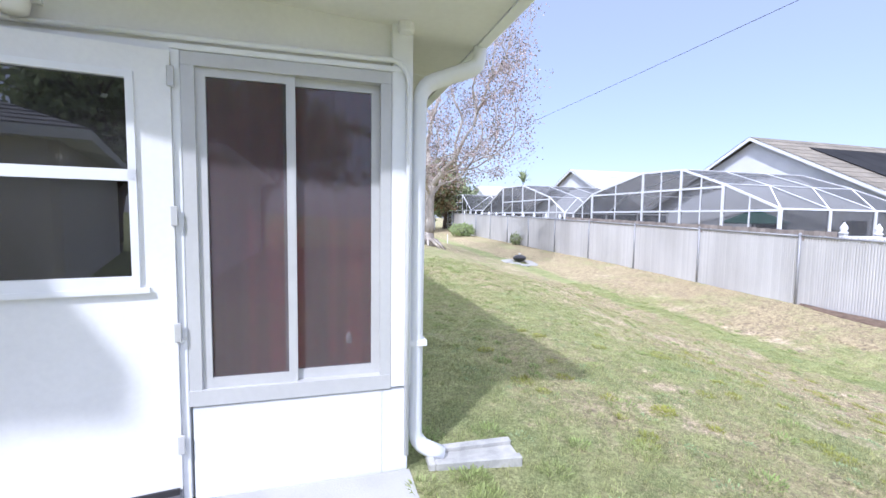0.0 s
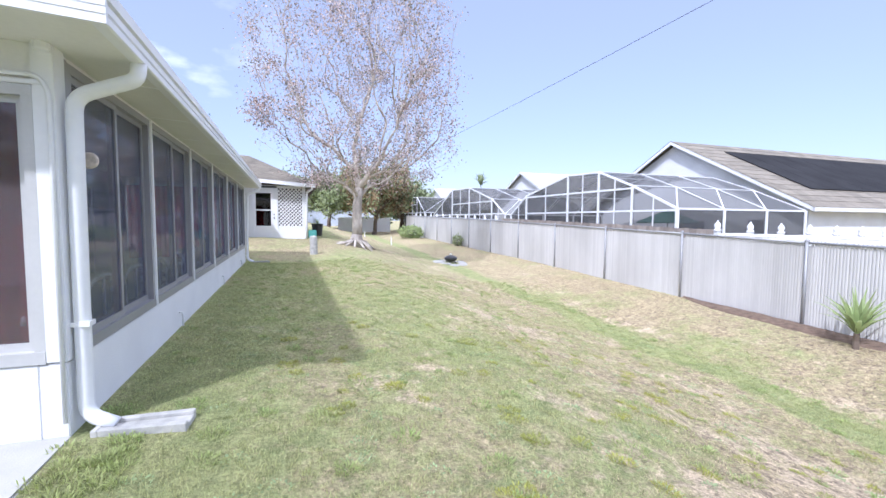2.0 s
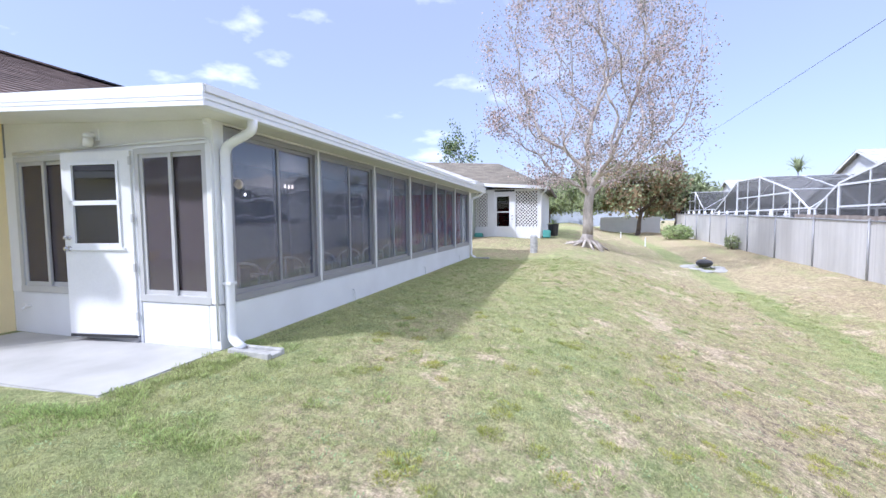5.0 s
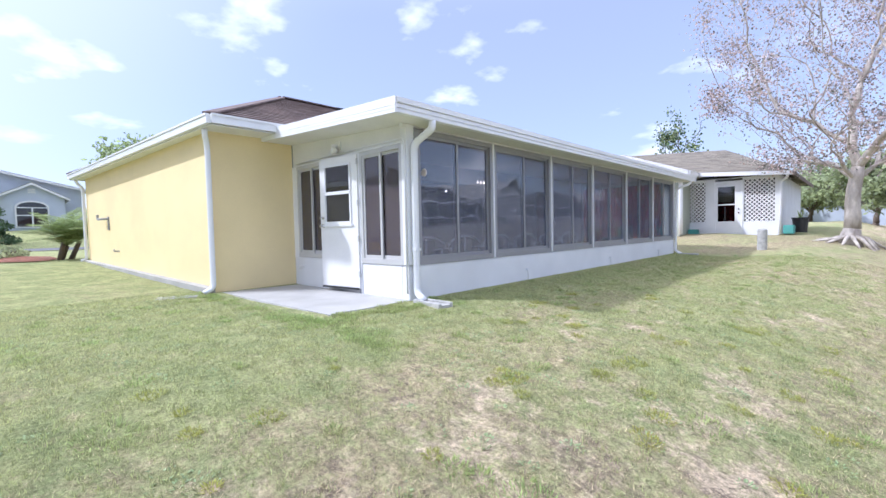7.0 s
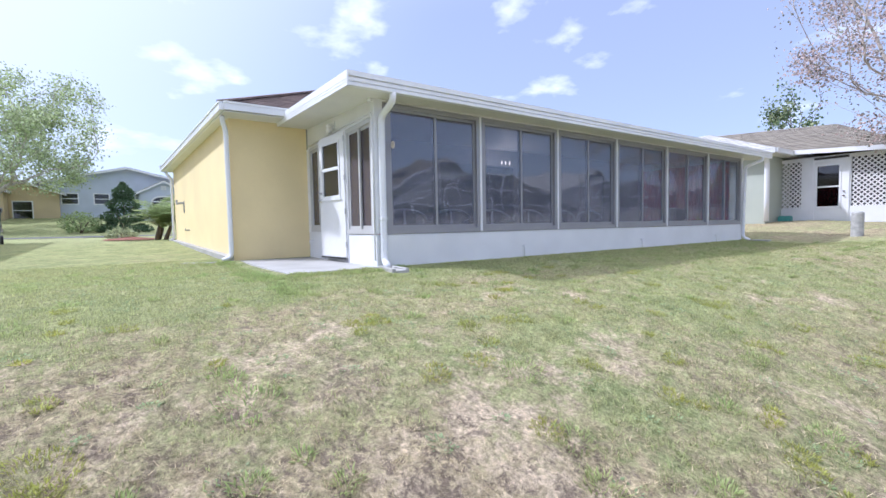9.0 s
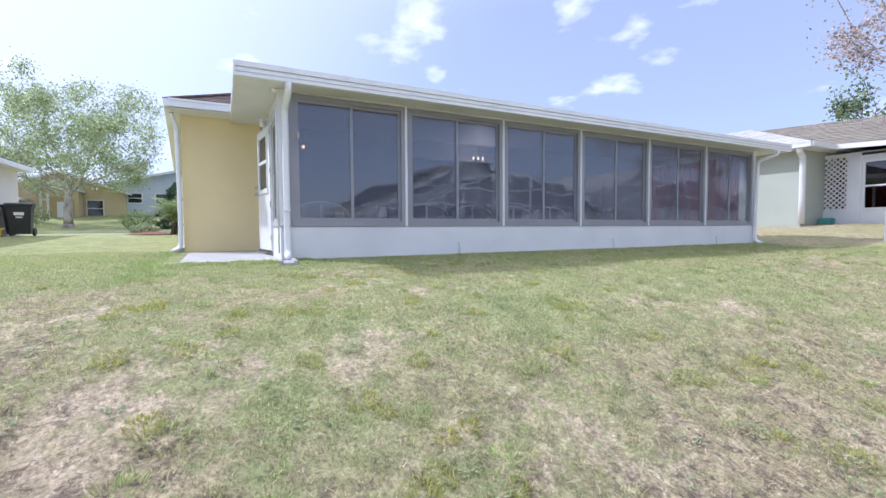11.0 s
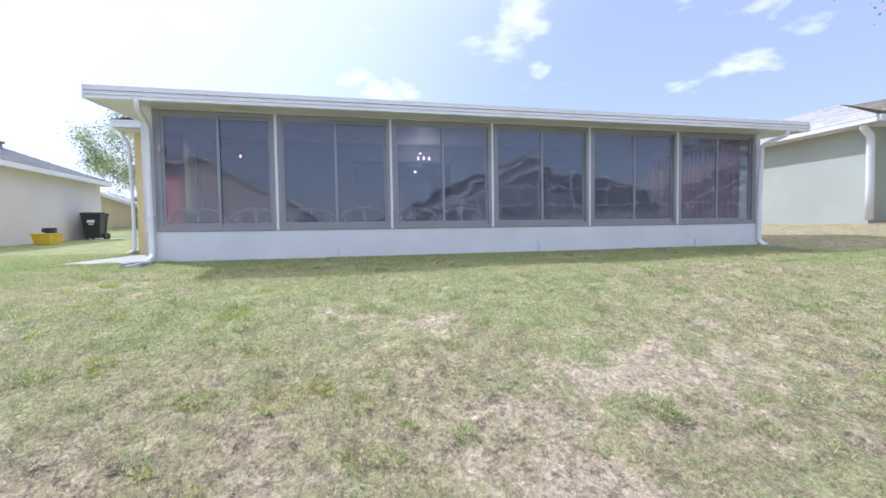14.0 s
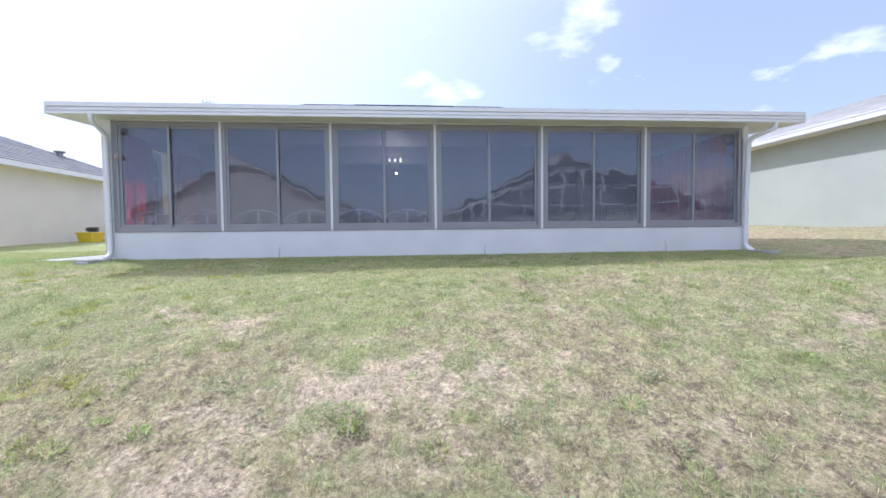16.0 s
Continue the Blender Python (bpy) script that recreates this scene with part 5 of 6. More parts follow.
def feather_palm(base, stems, fronds, length, label, mat, seed=5):
    """A clump of short trunks, each with arching fronds of many narrow leaflets."""
    rnd = random.Random(seed)
    base = Vector(base)
    t = thing("palm", base, label, "palm")
    for k in range(stems):
        foot = base + Vector((rnd.uniform(-0.2, 0.2), rnd.uniform(-0.2, 0.2), -0.05))
        crown = foot + Vector((rnd.uniform(-0.25, 0.25), rnd.uniform(-0.25, 0.25), rnd.uniform(0.4, 0.7)))
        bm = bmesh.new()
        tube(bm, [foot, foot.lerp(crown, 0.5) + Vector((0.03, 0, 0)), crown], 0.075, 8, r1=0.055)
        part("trunk", bm, BARK_DARK, t, smooth=True)
        for j in range(fronds):
            a = 2.4 * j + k
            out = Vector((math.cos(a), math.sin(a), 0))
            sd = Vector((-math.sin(a), math.cos(a), 0))
            ang = 0.12 + 0.85 * (j / fronds)
            L = length * rnd.uniform(0.75, 1.1)
            p, spine = crown.copy(), [crown.copy()]
            for i in range(10):
                p = p + (out * math.sin(ang) + Vector((0, 0, math.cos(ang)))) * L / 10
                ang += 0.125
                spine.append(p.copy())
            bm = bmesh.new()
            tube(bm, spine, 0.009, 3, r1=0.003, cap=False)
            for i in range(2, 40):
                f = i / 40 * 10
                q = spine[int(f)].lerp(spine[min(int(f) + 1, 10)], f % 1)
                d = (spine[min(int(f) + 1, 10)] - spine[int(f)]).normalized()
                w = 0.30 * math.sin(math.pi * (0.15 + 0.8 * i / 40)) * L
                for sgn in (-1, 1):
                    tip = q + (sd * sgn + d * 0.7 + Vector((0, 0, -0.1 + rnd.uniform(-0.2, 0.2)))).normalized() * w
                    e = d * 0.013
                    bm.faces.new([bm.verts.new(v) for v in (q - e, q.lerp(tip, 0.5) - e, tip, q.lerp(tip, 0.5) + e)])
            part("frond", bm, mat, t)
    return t


feather_palm(at_ground(-13.0, -2.35), 3, 19, 1.25, "small bushy feather palm beside the yellow house", LEAF_LIGHT)
t = strappy("palm", at_ground(30, 60), 40, 2.2, 0.35, "distant palm crown above the pool cages", mat=LEAF_GREEN, stem=7.0, arch=0.9, category="palm", seed=8)

# ---- northern neighbour ----
NY = 18.0
nb = thing("neighbour_house", (-3, 20, 0.5), "pale green house with a white latticed porch and taupe roof", "house")
part("wall", bx(-13, -1.2, 16.5, 27, 0.1, 3.05), STUCCO_GREEN, nb)
bm = bmesh.new()
for b in ((-1.2, 2.02, NY, NY + 0.12, 0.2, 1.05), (-1.2, 2.02, NY, NY + 0.12, 2.78, 2.9), (-0.58, -0.17, NY, NY + 0.12, 1.05, 2.78), (0.58, 0.84, NY, NY + 0.12, 1.05, 2.78), (1.87, 2.02, NY, NY + 0.12, 1.05, 2.78), (-0.17, 0.58, NY, NY + 0.12, 2.6, 2.78)):
    box(bm, *b)
part("porch_wall", bm, STUCCO_WHITE, nb)
part("porch_side", bx(1.9, 2.02, NY + 0.12, 26.5, 0.2, 2.9), STUCCO_WHITE, nb)
part("porch_back", bx(-1.2, 1.9, 26.4, 26.5, 0.2, 2.9), STUCCO_WHITE, nb)
# sheet behind the lattice, its near-black colour stands for the porch's shade
part("porch_dark_sheet", bx(-1.2, 1.9, NY + 0.9, NY + 1.0, 0.2, 2.85), PAINTED_DARK, nb, "near-black sheet painting the dim porch behind the lattice")
part("door_frame", bx(-0.24, -0.18, NY - 0.03, NY, 0.45, 2.70), WHITE_METAL, nb)
part("door_frame", bx(0.74, 0.80, NY - 0.03, NY, 0.45, 2.70), WHITE_METAL, nb)
part("door_frame", bx(-0.24, 0.80, NY - 0.03, NY, 2.70, 2.76), WHITE_METAL, nb)
# flat strip on the wall; the darkness of a gap is painted on
part("transom", bx(-0.2, 0.78, NY - 0.012, NY - 0.003, 2.78, 2.86), PAINTED_DARK, nb, "near-black strip painted as the dark gap above the porch door")
for z in (1.42, 1.58):
    bm = bmesh.new()
    tube(bm, [(0.66, NY + 0.005, z), (0.66, NY - 0.05, z)], 0.03, 10)
    part("door_knob", bm, CHROME, nb)
w = part("window", bx(-0.15, 0.56, NY + 0.02, NY + 0.08, 1.75, 1.80), WHITE_METAL, nb, "white sash window")
for b in ((-0.17, 0.58, NY - 0.02, NY + 0.08, 1.0, 1.06), (-0.17, 0.58, NY - 0.02, NY + 0.08, 2.54, 2.6), (-0.17, -0.11, NY - 0.02, NY + 0.08, 1.06, 2.54), (0.52, 0.58, NY - 0.02, NY + 0.08, 1.06, 2.54)):
    part("window_frame", bx(*b), WHITE_METAL, w)
for z0, z1 in ((1.06, 1.75), (1.80, 2.54)):
    part("pane", bx(-0.11, 0.52, NY + 0.04, NY + 0.05, z0, z1), GLASS_FAR, w)
for x0, x1 in ((-1.2, -0.6), (0.84, 1.87)):
    bm = bmesh.new()
    z0, z1 = 1.05, 2.78
    s = 0.115
    for sgn in (1, -1):
        k = x0 - (z1 - z0) if sgn > 0 else x0
        while k < (x1 if sgn > 0 else x1 + (z1 - z0)):
            # a strip at 45 degrees, cut to the opening
            if sgn > 0:
                ta, tb = max(0, x0 - k), min(z1 - z0, x1 - k)
                if tb > ta:
                    beam(bm, (k + ta, NY + 0.05, z0 + ta), (k + tb, NY + 0.05, z0 + tb), 0.012, 0.043)
            else:
                ta, tb = max(0, k - x1), min(z1 - z0, k - x0)
                if tb > ta:
                    beam(bm, (k - ta, NY + 0.064, z0 + ta), (k - tb, NY + 0.064, z0 + tb), 0.012, 0.043)
            k += s * 1.414
    tagged(part("lattice", bm, WHITE, nb, "white diagonal lattice"), kind="stuff")
PE = [Vector(p) for p in ((2.45, NY - 0.48, 2.93), (2.45, 27.2, 2.93), (-0.7, 22.3, 4.72), (-5.6, 21.9, 5.0), (-3.0, NY - 0.48, 3.32))]
shingled((PE[0], PE[1], PE[2]), 18, SHINGLE_GREY, nb, 0.5)
shingled((PE[4], PE[0], PE[2], PE[3]), 18, SHINGLE_GREY, nb, 0.5)
shingled((PE[1], Vector((-3.0, 27.2, 3.3)), PE[3], PE[2]), 12, SHINGLE_GREY, nb, 0.5)
bm = bmesh.new()
prism(bm, [(2.47, NY - 0.5, 2.80), (-1.3, NY - 0.5, 3.07), (-1.3, NY - 0.5, 3.22), (2.47, NY - 0.5, 2.96)], (0, 0.05, 0))
part("porch_fascia", bm, WHITE_METAL, nb)
part("porch_fascia", bx(2.45, 2.5, NY - 0.5, 27.2, 2.80, 2.96), SHINGLE, nb)
ne = [Vector(p) for p in ((-0.75, 16.05, 3.06), (-0.75, 27.45, 3.06), (-13.4, 27.45, 3.06), (-13.4, 16.05, 3.06))]
nr = [Vector((-5.6, 21.75, 4.95)), Vector((-8.6, 21.75, 4.95))]
up = Vector((0, 0, 0.12))
for poly in ((ne[0] + up, ne[1] + up, nr[0] + up), (ne[3] + up, ne[0] + up, nr[0] + up, nr[1] + up), (ne[1] + up, ne[2] + up, nr[1] + up, nr[0] + up), (ne[2] + up, ne[3] + up, nr[1] + up)):
    # the sunlit south slope is painted paler than this roof's other sides
    shingled(poly, 18, SHINGLE_PALE if poly[0].y < 17 and len(poly) == 4 else SHINGLE_GREY, nb, 0.5)
eaves(nb, ne, 1.2, 3.0, 3.18)
downspout(nb, bend([(-1.1, 16.1, 3.02), (-1.1, 16.12, 2.92), (-1.14, 16.42, 2.75), (-1.14, 16.44, 1.5), (-1.14, 16.44, 0.55)]), 0.16, 0.12)
downspout(nb, bend([(2.3, NY - 0.4, 2.85), (2.3, NY - 0.4, 2.74), (2.08, NY - 0.08, 2.6), (2.06, NY - 0.06, 1.4), (2.06, NY - 0.06, 0.5)]), 0.1, 0.08)
solo("storage_box", bx(-1.15, -0.75, 17.5, 17.8, 0.48, 0.74, 0.03), PLASTIC_TEAL, (-0.95, 17.65, 0.48), "small teal plastic box by the lattice wall", "box")
solo("storage_box", bx(2.15, 2.5, 17.9, 18.4, 0.5, 0.86, 0.03), PLASTIC_TEAL, (2.3, 18.1, 0.5), "teal plastic box at the porch corner", "box")
bm = bmesh.new()
lathe(bm, (2.6, 19.0, 0.55), [(0.22, 0), (0.27, 0.55), (0.29, 0.56), (0.29, 0.6), (0.24, 0.6), (0.22, 0.5)], 16)
solo("planter", bm, PLASTIC_BLACK, (2.6, 19.0, 0.55), "black plastic planter standing by the porch wall", "planter")
strappy("potted_plant", (2.6, 19.0, 1.05), 16, 0.4, 0.05, "green potted plant in the black planter", seed=12)


# ---- bins and boxes by the southern house ----
def wheelie_bin(x, y, z, turn, label):
    m = Matrix.Translation((x, y, z)) @ Matrix.Rotation(radians(turn), 4, "Z")
    t = thing("wheeled_bin", (x, y, z), label, "rubbish bin", "bins by the wall")

    def P(name, bm, mat, lab="", smooth=False):
        bm.transform(m)
        return part(name, bm, mat, t, lab, smooth)

    bm = bmesh.new()
    lo, hi = [(-0.22, -0.24, 0.06), (0.24, -0.24, 0.06), (0.24, 0.24, 0.06), (-0.22, 0.24, 0.06)], [(-0.29, -0.3, 0.98), (0.33, -0.3, 0.98), (0.33, 0.3, 0.98), (-0.29, 0.3, 0.98)]
    add(bm, lo + hi, CUBE)
    box(bm, -0.31, 0.35, -0.32, 0.32, 0.94, 0.99)
    P("body", bm, PLASTIC_BLACK)
    bm = bmesh.new()
    prism(bm, [(-0.33, -0.33, 0.992), (0.37, -0.33, 0.992), (0.37, -0.33, 1.02), (0.0, -0.33, 1.07), (-0.33, -0.33, 1.05)], (0, 0.66, 0))
    P("lid", bm, PLASTIC_BLACK)
    for s in (-1, 1):
        bm = bmesh.new()
        tube(bm, [(-0.25, s * 0.26, 0.13), (-0.25, s * 0.31, 0.13)], 0.13, 16)
        P("wheel", bm, PLASTIC_BLACK)
    bm = bmesh.new()
    tube(bm, [(-0.38, -0.26, 1.0), (-0.38, 0.26, 1.0)], 0.02, 8)
    P("handle", bm, PLASTIC_BLACK)
    bm = bmesh.new()
    box(bm, 0.318, 0.328, -0.12, 0.12, 0.66, 0.76)
    box(bm, 0.313, 0.322, -0.08, 0.08, 0.58, 0.62)
    P("emblem", bm, WHITE, "plain white printed mark")


wheelie_bin(-12.2, -6.6, ground_z(-12.2, -6.6), 10, "black wheeled rubbish bin with a white mark")
wheelie_bin(-12.95, -6.88, ground_z(-12.95, -6.88), -5, "black wheeled rubbish bin beside its twin")
tub = thing("recycling_tub", at_ground(-8.9, -6.3), "yellow plastic tub holding dark garden clutter", "tub")
gx, gy, gz = at_ground(-8.9, -6.3)
bm = bmesh.new()
add(bm, [(gx - 0.3, gy - 0.2, gz), (gx + 0.3, gy - 0.2, gz), (gx + 0.3, gy + 0.2, gz), (gx - 0.3, gy + 0.2, gz), (gx - 0.36, gy - 0.25, gz + 0.34), (gx + 0.36, gy - 0.25, gz + 0.34), (gx + 0.36, gy + 0.25, gz + 0.34), (gx - 0.36, gy + 0.25, gz + 0.34)], CUBE)
box(bm, gx - 0.39, gx + 0.39, gy - 0.28, gy + 0.28, gz + 0.31, gz + 0.345)
part("body", bm, PLASTIC_YELLOW, tub)
coil = thing("garden_hose", (gx - 0.1, gy, gz + 0.35), "coiled dark garden hose lying on the tub", "hose")
bm = bmesh.new()
tube(bm, [(gx - 0.1 + (0.2 + 0.02 * math.sin(k)) * math.cos(k * 0.5), gy + 0.18 * math.sin(k * 0.5), gz + 0.37 + 0.0035 * k) for k in range(44)], 0.018, 6)
part("coil", bm, PLASTIC_BLACK, coil, smooth=True)

# ---- southern house ----
sh = thing("neighbour_house", (-9, -11, 0), "cream stuccoed house with a grey shingle roof", "house")
part("wall", bx(-14.3, -2.7, -16, -7.3, -0.3, 2.72), STUCCO_CREAM, sh)
se = [Vector(p) for p in ((-2.25, -6.95, 2.66), (-14.5, -6.95, 2.66), (-14.5, -16.5, 2.66), (-2.25, -16.5, 2.66))]
sr = [Vector((-7.0, -11.4, 4.5)), Vector((-10.4, -11.4, 4.5))]
for poly in ((se[1] + up, se[0] + up, sr[0] + up, sr[1] + up), (se[0] + up, se[3] + up, sr[0] + up), (se[2] + up, se[1] + up, sr[1] + up), (se[3] + up, se[2] + up, sr[1] + up, sr[0] + up)):
    shingled(poly, 18, SHINGLE_SLATE, sh, 0.5)
eaves(sh, se[::-1], 1.0, 2.6, 2.77)
for x in (-8.6, -11.6):
    bm = bmesh.new()
    lathe(bm, (x, -9.2, 3.55), [(0.12, 0), (0.12, 0.3), (0.2, 0.32), (0.2, 0.38), (0.05, 0.42)], 12)
    part("roof_vent", bm, GALV, sh)


# ---- houses across the street and behind the fence ----
def gable_house(name, x, y0, y1, z0, eave, apex, depth, wall_mat, roof_mat, label, windows=(), away=-1, overhang=0.45):
    """A house whose gable end stands at x and whose body runs away along x."""
    h = thing(name, (x + away * depth / 2, (y0 + y1) / 2, z0), label, "house")
    ym = (y0 + y1) / 2
    bm = bmesh.new()
    prism(bm, [(x, y0, z0 - 0.4), (x, y1, z0 - 0.4), (x, y1, eave), (x, ym, apex - 0.12), (x, y0, eave)], (away * depth, 0, 0))
    part("wall", bm, wall_mat, h)
    sl = (apex - eave) / (ym - y0)
    xa, xb = x - away * overhang, x + away * (depth + overhang)
    for ya in (y0 - overhang, y1 + overhang):
        ze = eave - overhang * sl
        pts = [Vector((xa, ya, ze + 0.04)), Vector((xb, ya, ze + 0.04)), Vector((xb, ym, apex + 0.04)), Vector((xa, ym, apex + 0.04))]
        shingled(pts, 14, roof_mat, h, 0.8)
        bm = bmesh.new()
        prism(bm, [(xa, ya, ze - 0.16), (xa, ya, ze + 0.02), (xa, ym, apex + 0.02), (xa, ym, apex - 0.16)], (away * 0.06, 0, 0))
        part("rake_board", bm, WHITE_METAL, h)
        part("fascia", bx(xa, xb, ya - 0.03, ya + 0.03, ze - 0.14, ze + 0.03), WHITE_METAL, h)
    for ya, yb, za, zb in windows:
        s = x - away * 0.03
        w = part("window", bx(s, x + away * 0.02, ya - 0.08, yb + 0.08, za - 0.08, za), WHITE_METAL, h)
        part("window_frame", bx(s, x + away * 0.02, ya - 0.08, yb + 0.08, zb, zb + 0.08), WHITE_METAL, w)
        part("window_frame", bx(s, x + away * 0.02, ya - 0.08, ya, za, zb), WHITE_METAL, w)
        part("window_frame", bx(s, x + away * 0.02, yb, yb + 0.08, za, zb), WHITE_METAL, w)
        part("window_frame", bx(s, x + away * 0.02, ya, yb, (za + zb) / 2 - 0.03, (za + zb) / 2 + 0.03), WHITE_METAL, w)
        part("pane", bx(x - away * 0.012, x - away * 0.004, ya, yb, za, zb), GLASS_FAR, w)
        # near-black sheet behind the pane, painting an unlit room
        part("dark_backing", bx(x - away * 0.003, x - away * 0.001, ya, yb, za, zb), PAINTED_DARK, w)
    return h


bh = gable_house("street_house", -46.0, -10.6, 1.8, 2.0, 5.25, 6.75, 12, STUCCO_BLUE, SHINGLE_PALE, "blue-grey house with a broad gable across the street", [(-9.25, -8.15, 3.3, 4.2), (-6.95, -5.9, 3.3, 4.2), (-5.0, -4.4, 3.6, 4.5)])
b2 = gable_house("street_house", -43.0, -3.5, 0.4, 1.3, 4.3, 5.35, 3.0, STUCCO_BLUE, SHINGLE_PALE, "blue-grey entry wing with an arched white window", (), overhang=0.3)
bm = bmesh.new()
for k in range(12):
    a0, a1 = math.pi * k / 12, math.pi * (k + 1) / 12
    beam(bm, (-42.95, -1.6 + 0.95 * math.cos(a0), 3.4 + 0.5 * math.sin(a0)), (-42.95, -1.6 + 0.95 * math.cos(a1), 3.4 + 0.5 * math.sin(a1)), 0.1, 0.12)
for y in (-2.55, -0.65, -1.6):
    box(bm, -43.0, -42.9, y - 0.05, y + 0.05, 1.9, 3.42)
for z in (1.82, 2.75, 3.36):
    box(bm, -43.0, -42.91, -2.6, -0.6, z, z + 0.08)
w = part("window", bm, WHITE_METAL, b2, "arched white window frame")
part("pane", bx(-42.985, -42.965, -2.5, -0.7, 1.9, 3.4), GLASS_FAR, w)
bm = bmesh.new()
prism(bm, [(-42.985, -1.6 + 0.92 * math.cos(math.pi * k / 12), 3.4 + 0.47 * math.sin(math.pi * k / 12)) for k in range(13)], (0.02, 0, 0))
part("pane", bm, GLASS_FAR, w)
# the arched window's sheet, again dark in place of an unlit room
part("dark_backing", bx(-42.998, -42.99, -2.5, -0.7, 1.9, 3.4), PAINTED_DARK, w)
for k in range(3):
    part("gable_vent", bx(-42.98, -42.96, -1.8, -1.35, 4.55 + 0.13 * k, 4.63 + 0.13 * k), WHITE, b2)
th = gable_house("street_house", -45.6, -19.2, -9.4, 1.0, 4.3, 6.1, 12, STUCCO_TAN, SHINGLE_PALE, "tan stuccoed house with a gabled entrance porch", [(-12.4, -11.2, 1.9, 3.4)])
porch = gable_house("entrance_porch", -44.2, -15.5, -12.7, 1.0, 4.35, 5.2, 1.3, STUCCO_TAN, SHINGLE_PALE, "tan gabled entrance porch with an arched recess and white door", (), overhang=0.25)
# flat arch on the porch front; the recess's shade is in its colour
bm = bmesh.new()
prism(bm, [(-44.19, -14.75, 1.0), (-44.19, -13.0, 1.0), (-44.19, -13.0, 3.2)] + [(-44.19, -13.875 + 0.875 * math.cos(math.pi * k / 10), 3.2 + 0.6 * math.sin(math.pi * k / 10)) for k in range(1, 10)] + [(-44.19, -14.75, 3.2)], (0.02, 0, 0))
part("painted_recess", bm, STUCCO_SHADED, porch, "flat arch in darker tan, painted as a shaded recess")
part("front_door", bx(-44.165, -44.12, -14.25, -13.2, 1.0, 3.15), WHITE, porch, "white panelled front door")
for y in (-15.35, -14.85):
    part("porch_column", bx(-44.2, -44.05, y - 0.09, y + 0.09, 0.9, 4.25), STUCCO_CREAM, porch)
part("porch_band", bx(-44.2, -44.06, -15.4, -14.8, 3.25, 3.42), STUCCO_CREAM, porch)
gable_house("street_house", -41.0, -24.5, -17.0, 0.7, 3.5, 4.9, 4.5, STUCCO_TAN, SHINGLE_PALE, "low tan garage wing with a pale roof", ())
gable_house("street_house", -46, -32.0, -18.0, 0.3, 2.9, 4.4, 12, STUCCO_TAN, SHINGLE_PALE, "tan house further along the street", [(-21.6, -20.4, 1.0, 2.2)])
gable_house("street_house", -46, 5.5, 16, 0.3, 3.0, 4.8, 10, STUCCO_BLUE, SHINGLE_GREY, "grey house further along the street", [])
bm = bmesh.new()
for a, b in ((-90, 90),):
    ys = np.arange(a, b, 3.0)
    for y in ys:
        add(bm, [(-29, y, ground_z(-29, y) + 0.02), (-23.5, y, ground_z(-23.5, y) + 0.02), (-23.5, y + 3, ground_z(-23.5, y + 3) + 0.02), (-29, y + 3, ground_z(-29, y + 3) + 0.02)], ((0, 1, 2, 3),))
solo("road", bm, ASPHALT, (-26, 0, 0.3), "grey residential street", "road", kind="structure")
bm = bmesh.new()
n = 26
rim = [(-14.4 + (1.9 + 0.25 * math.sin(3 * a)) * math.cos(a), -3.3 + (1.0 + 0.2 * math.cos(2 * a)) * math.sin(a)) for a in np.linspace(0, 2 * math.pi, n, endpoint=False)]
c = bm.verts.new((-14.4, -3.3, ground_z(-14.4, -3.3) + 0.12))
vs = [bm.verts.new((x, y, ground_z(x, y) + 0.03)) for x, y in rim]
for i in range(n):
    bm.faces.new((c, vs[i], vs[(i + 1) % n]))
solo("mulch_bed", bm, MULCH, (-14.4, -3.3, 0.3), "red mulch bed at the house corner", "flower bed", kind="structure")

e1 = gable_house("house", 23.0, 9.5, 23.9, -1.0, 2.25, 6.05, 22, STUCCO_WHITE, SHINGLE_GREY, "white gabled house with black solar collectors on its roof", [(11.2, 12.2, 0.1, 1.5), (14.6, 16.6, -0.9, 1.4)], away=1)
bm = bmesh.new()
sl = (6.05 - 2.25) / 7.2
nrm = Vector((0, -sl, 1)).normalized()
for k in range(11):
    xa = 25.2 + k * 1.52
    p = [Vector((xa, 15.4, 2.25 + 5.9 * sl)), Vector((xa + 1.5, 15.4, 2.25 + 5.9 * sl)), Vector((xa + 1.5, 10.3 if k > 4 else 10.8, 0)), Vector((xa, 10.3 if k > 4 else 10.8, 0))]
    for q in p[2:]:
        q.z = 2.25 + (q.y - 9.5) * sl
    bm2 = bmesh.new()
    prism(bm2, [q + nrm * 0.08 for q in p], nrm * 0.03)
    part("solar_collector", bm2, SOLAR, e1)
bm.free()
gable_house("house", 25.0, 30.0, 46.0, -0.3, 2.6, 6.5, 18, STUCCO_WHITE, SHINGLE_PALE, "white gabled house beyond the pool cages", [(34, 36, 0.3, 1.6), (39, 41, 0.3, 1.6)], away=1)
gable_house("house", 23.0, -13.0, 0.5, -1.2, 2.1, 5.6, 20, STUCCO_CREAM, SHINGLE_GREY, "cream gabled house behind the long fence", [(-9, -7.4, -0.2, 1.2), (-4.5, -3, -0.2, 1.2)], away=1)
gable_house("house", 22.0, 52.0, 64.0, 0, 3.2, 6.0, 14, STUCCO_WHITE, SHINGLE_PALE, "far white house at the end of the row", [], away=1)
gh = gable_house("house", -1.0, 62.0, 72.0, 0.8, 3.4, 5.2, 12, STUCCO_BLUE, SHINGLE_GREY, "far grey house closing the gardens", [], away=1)
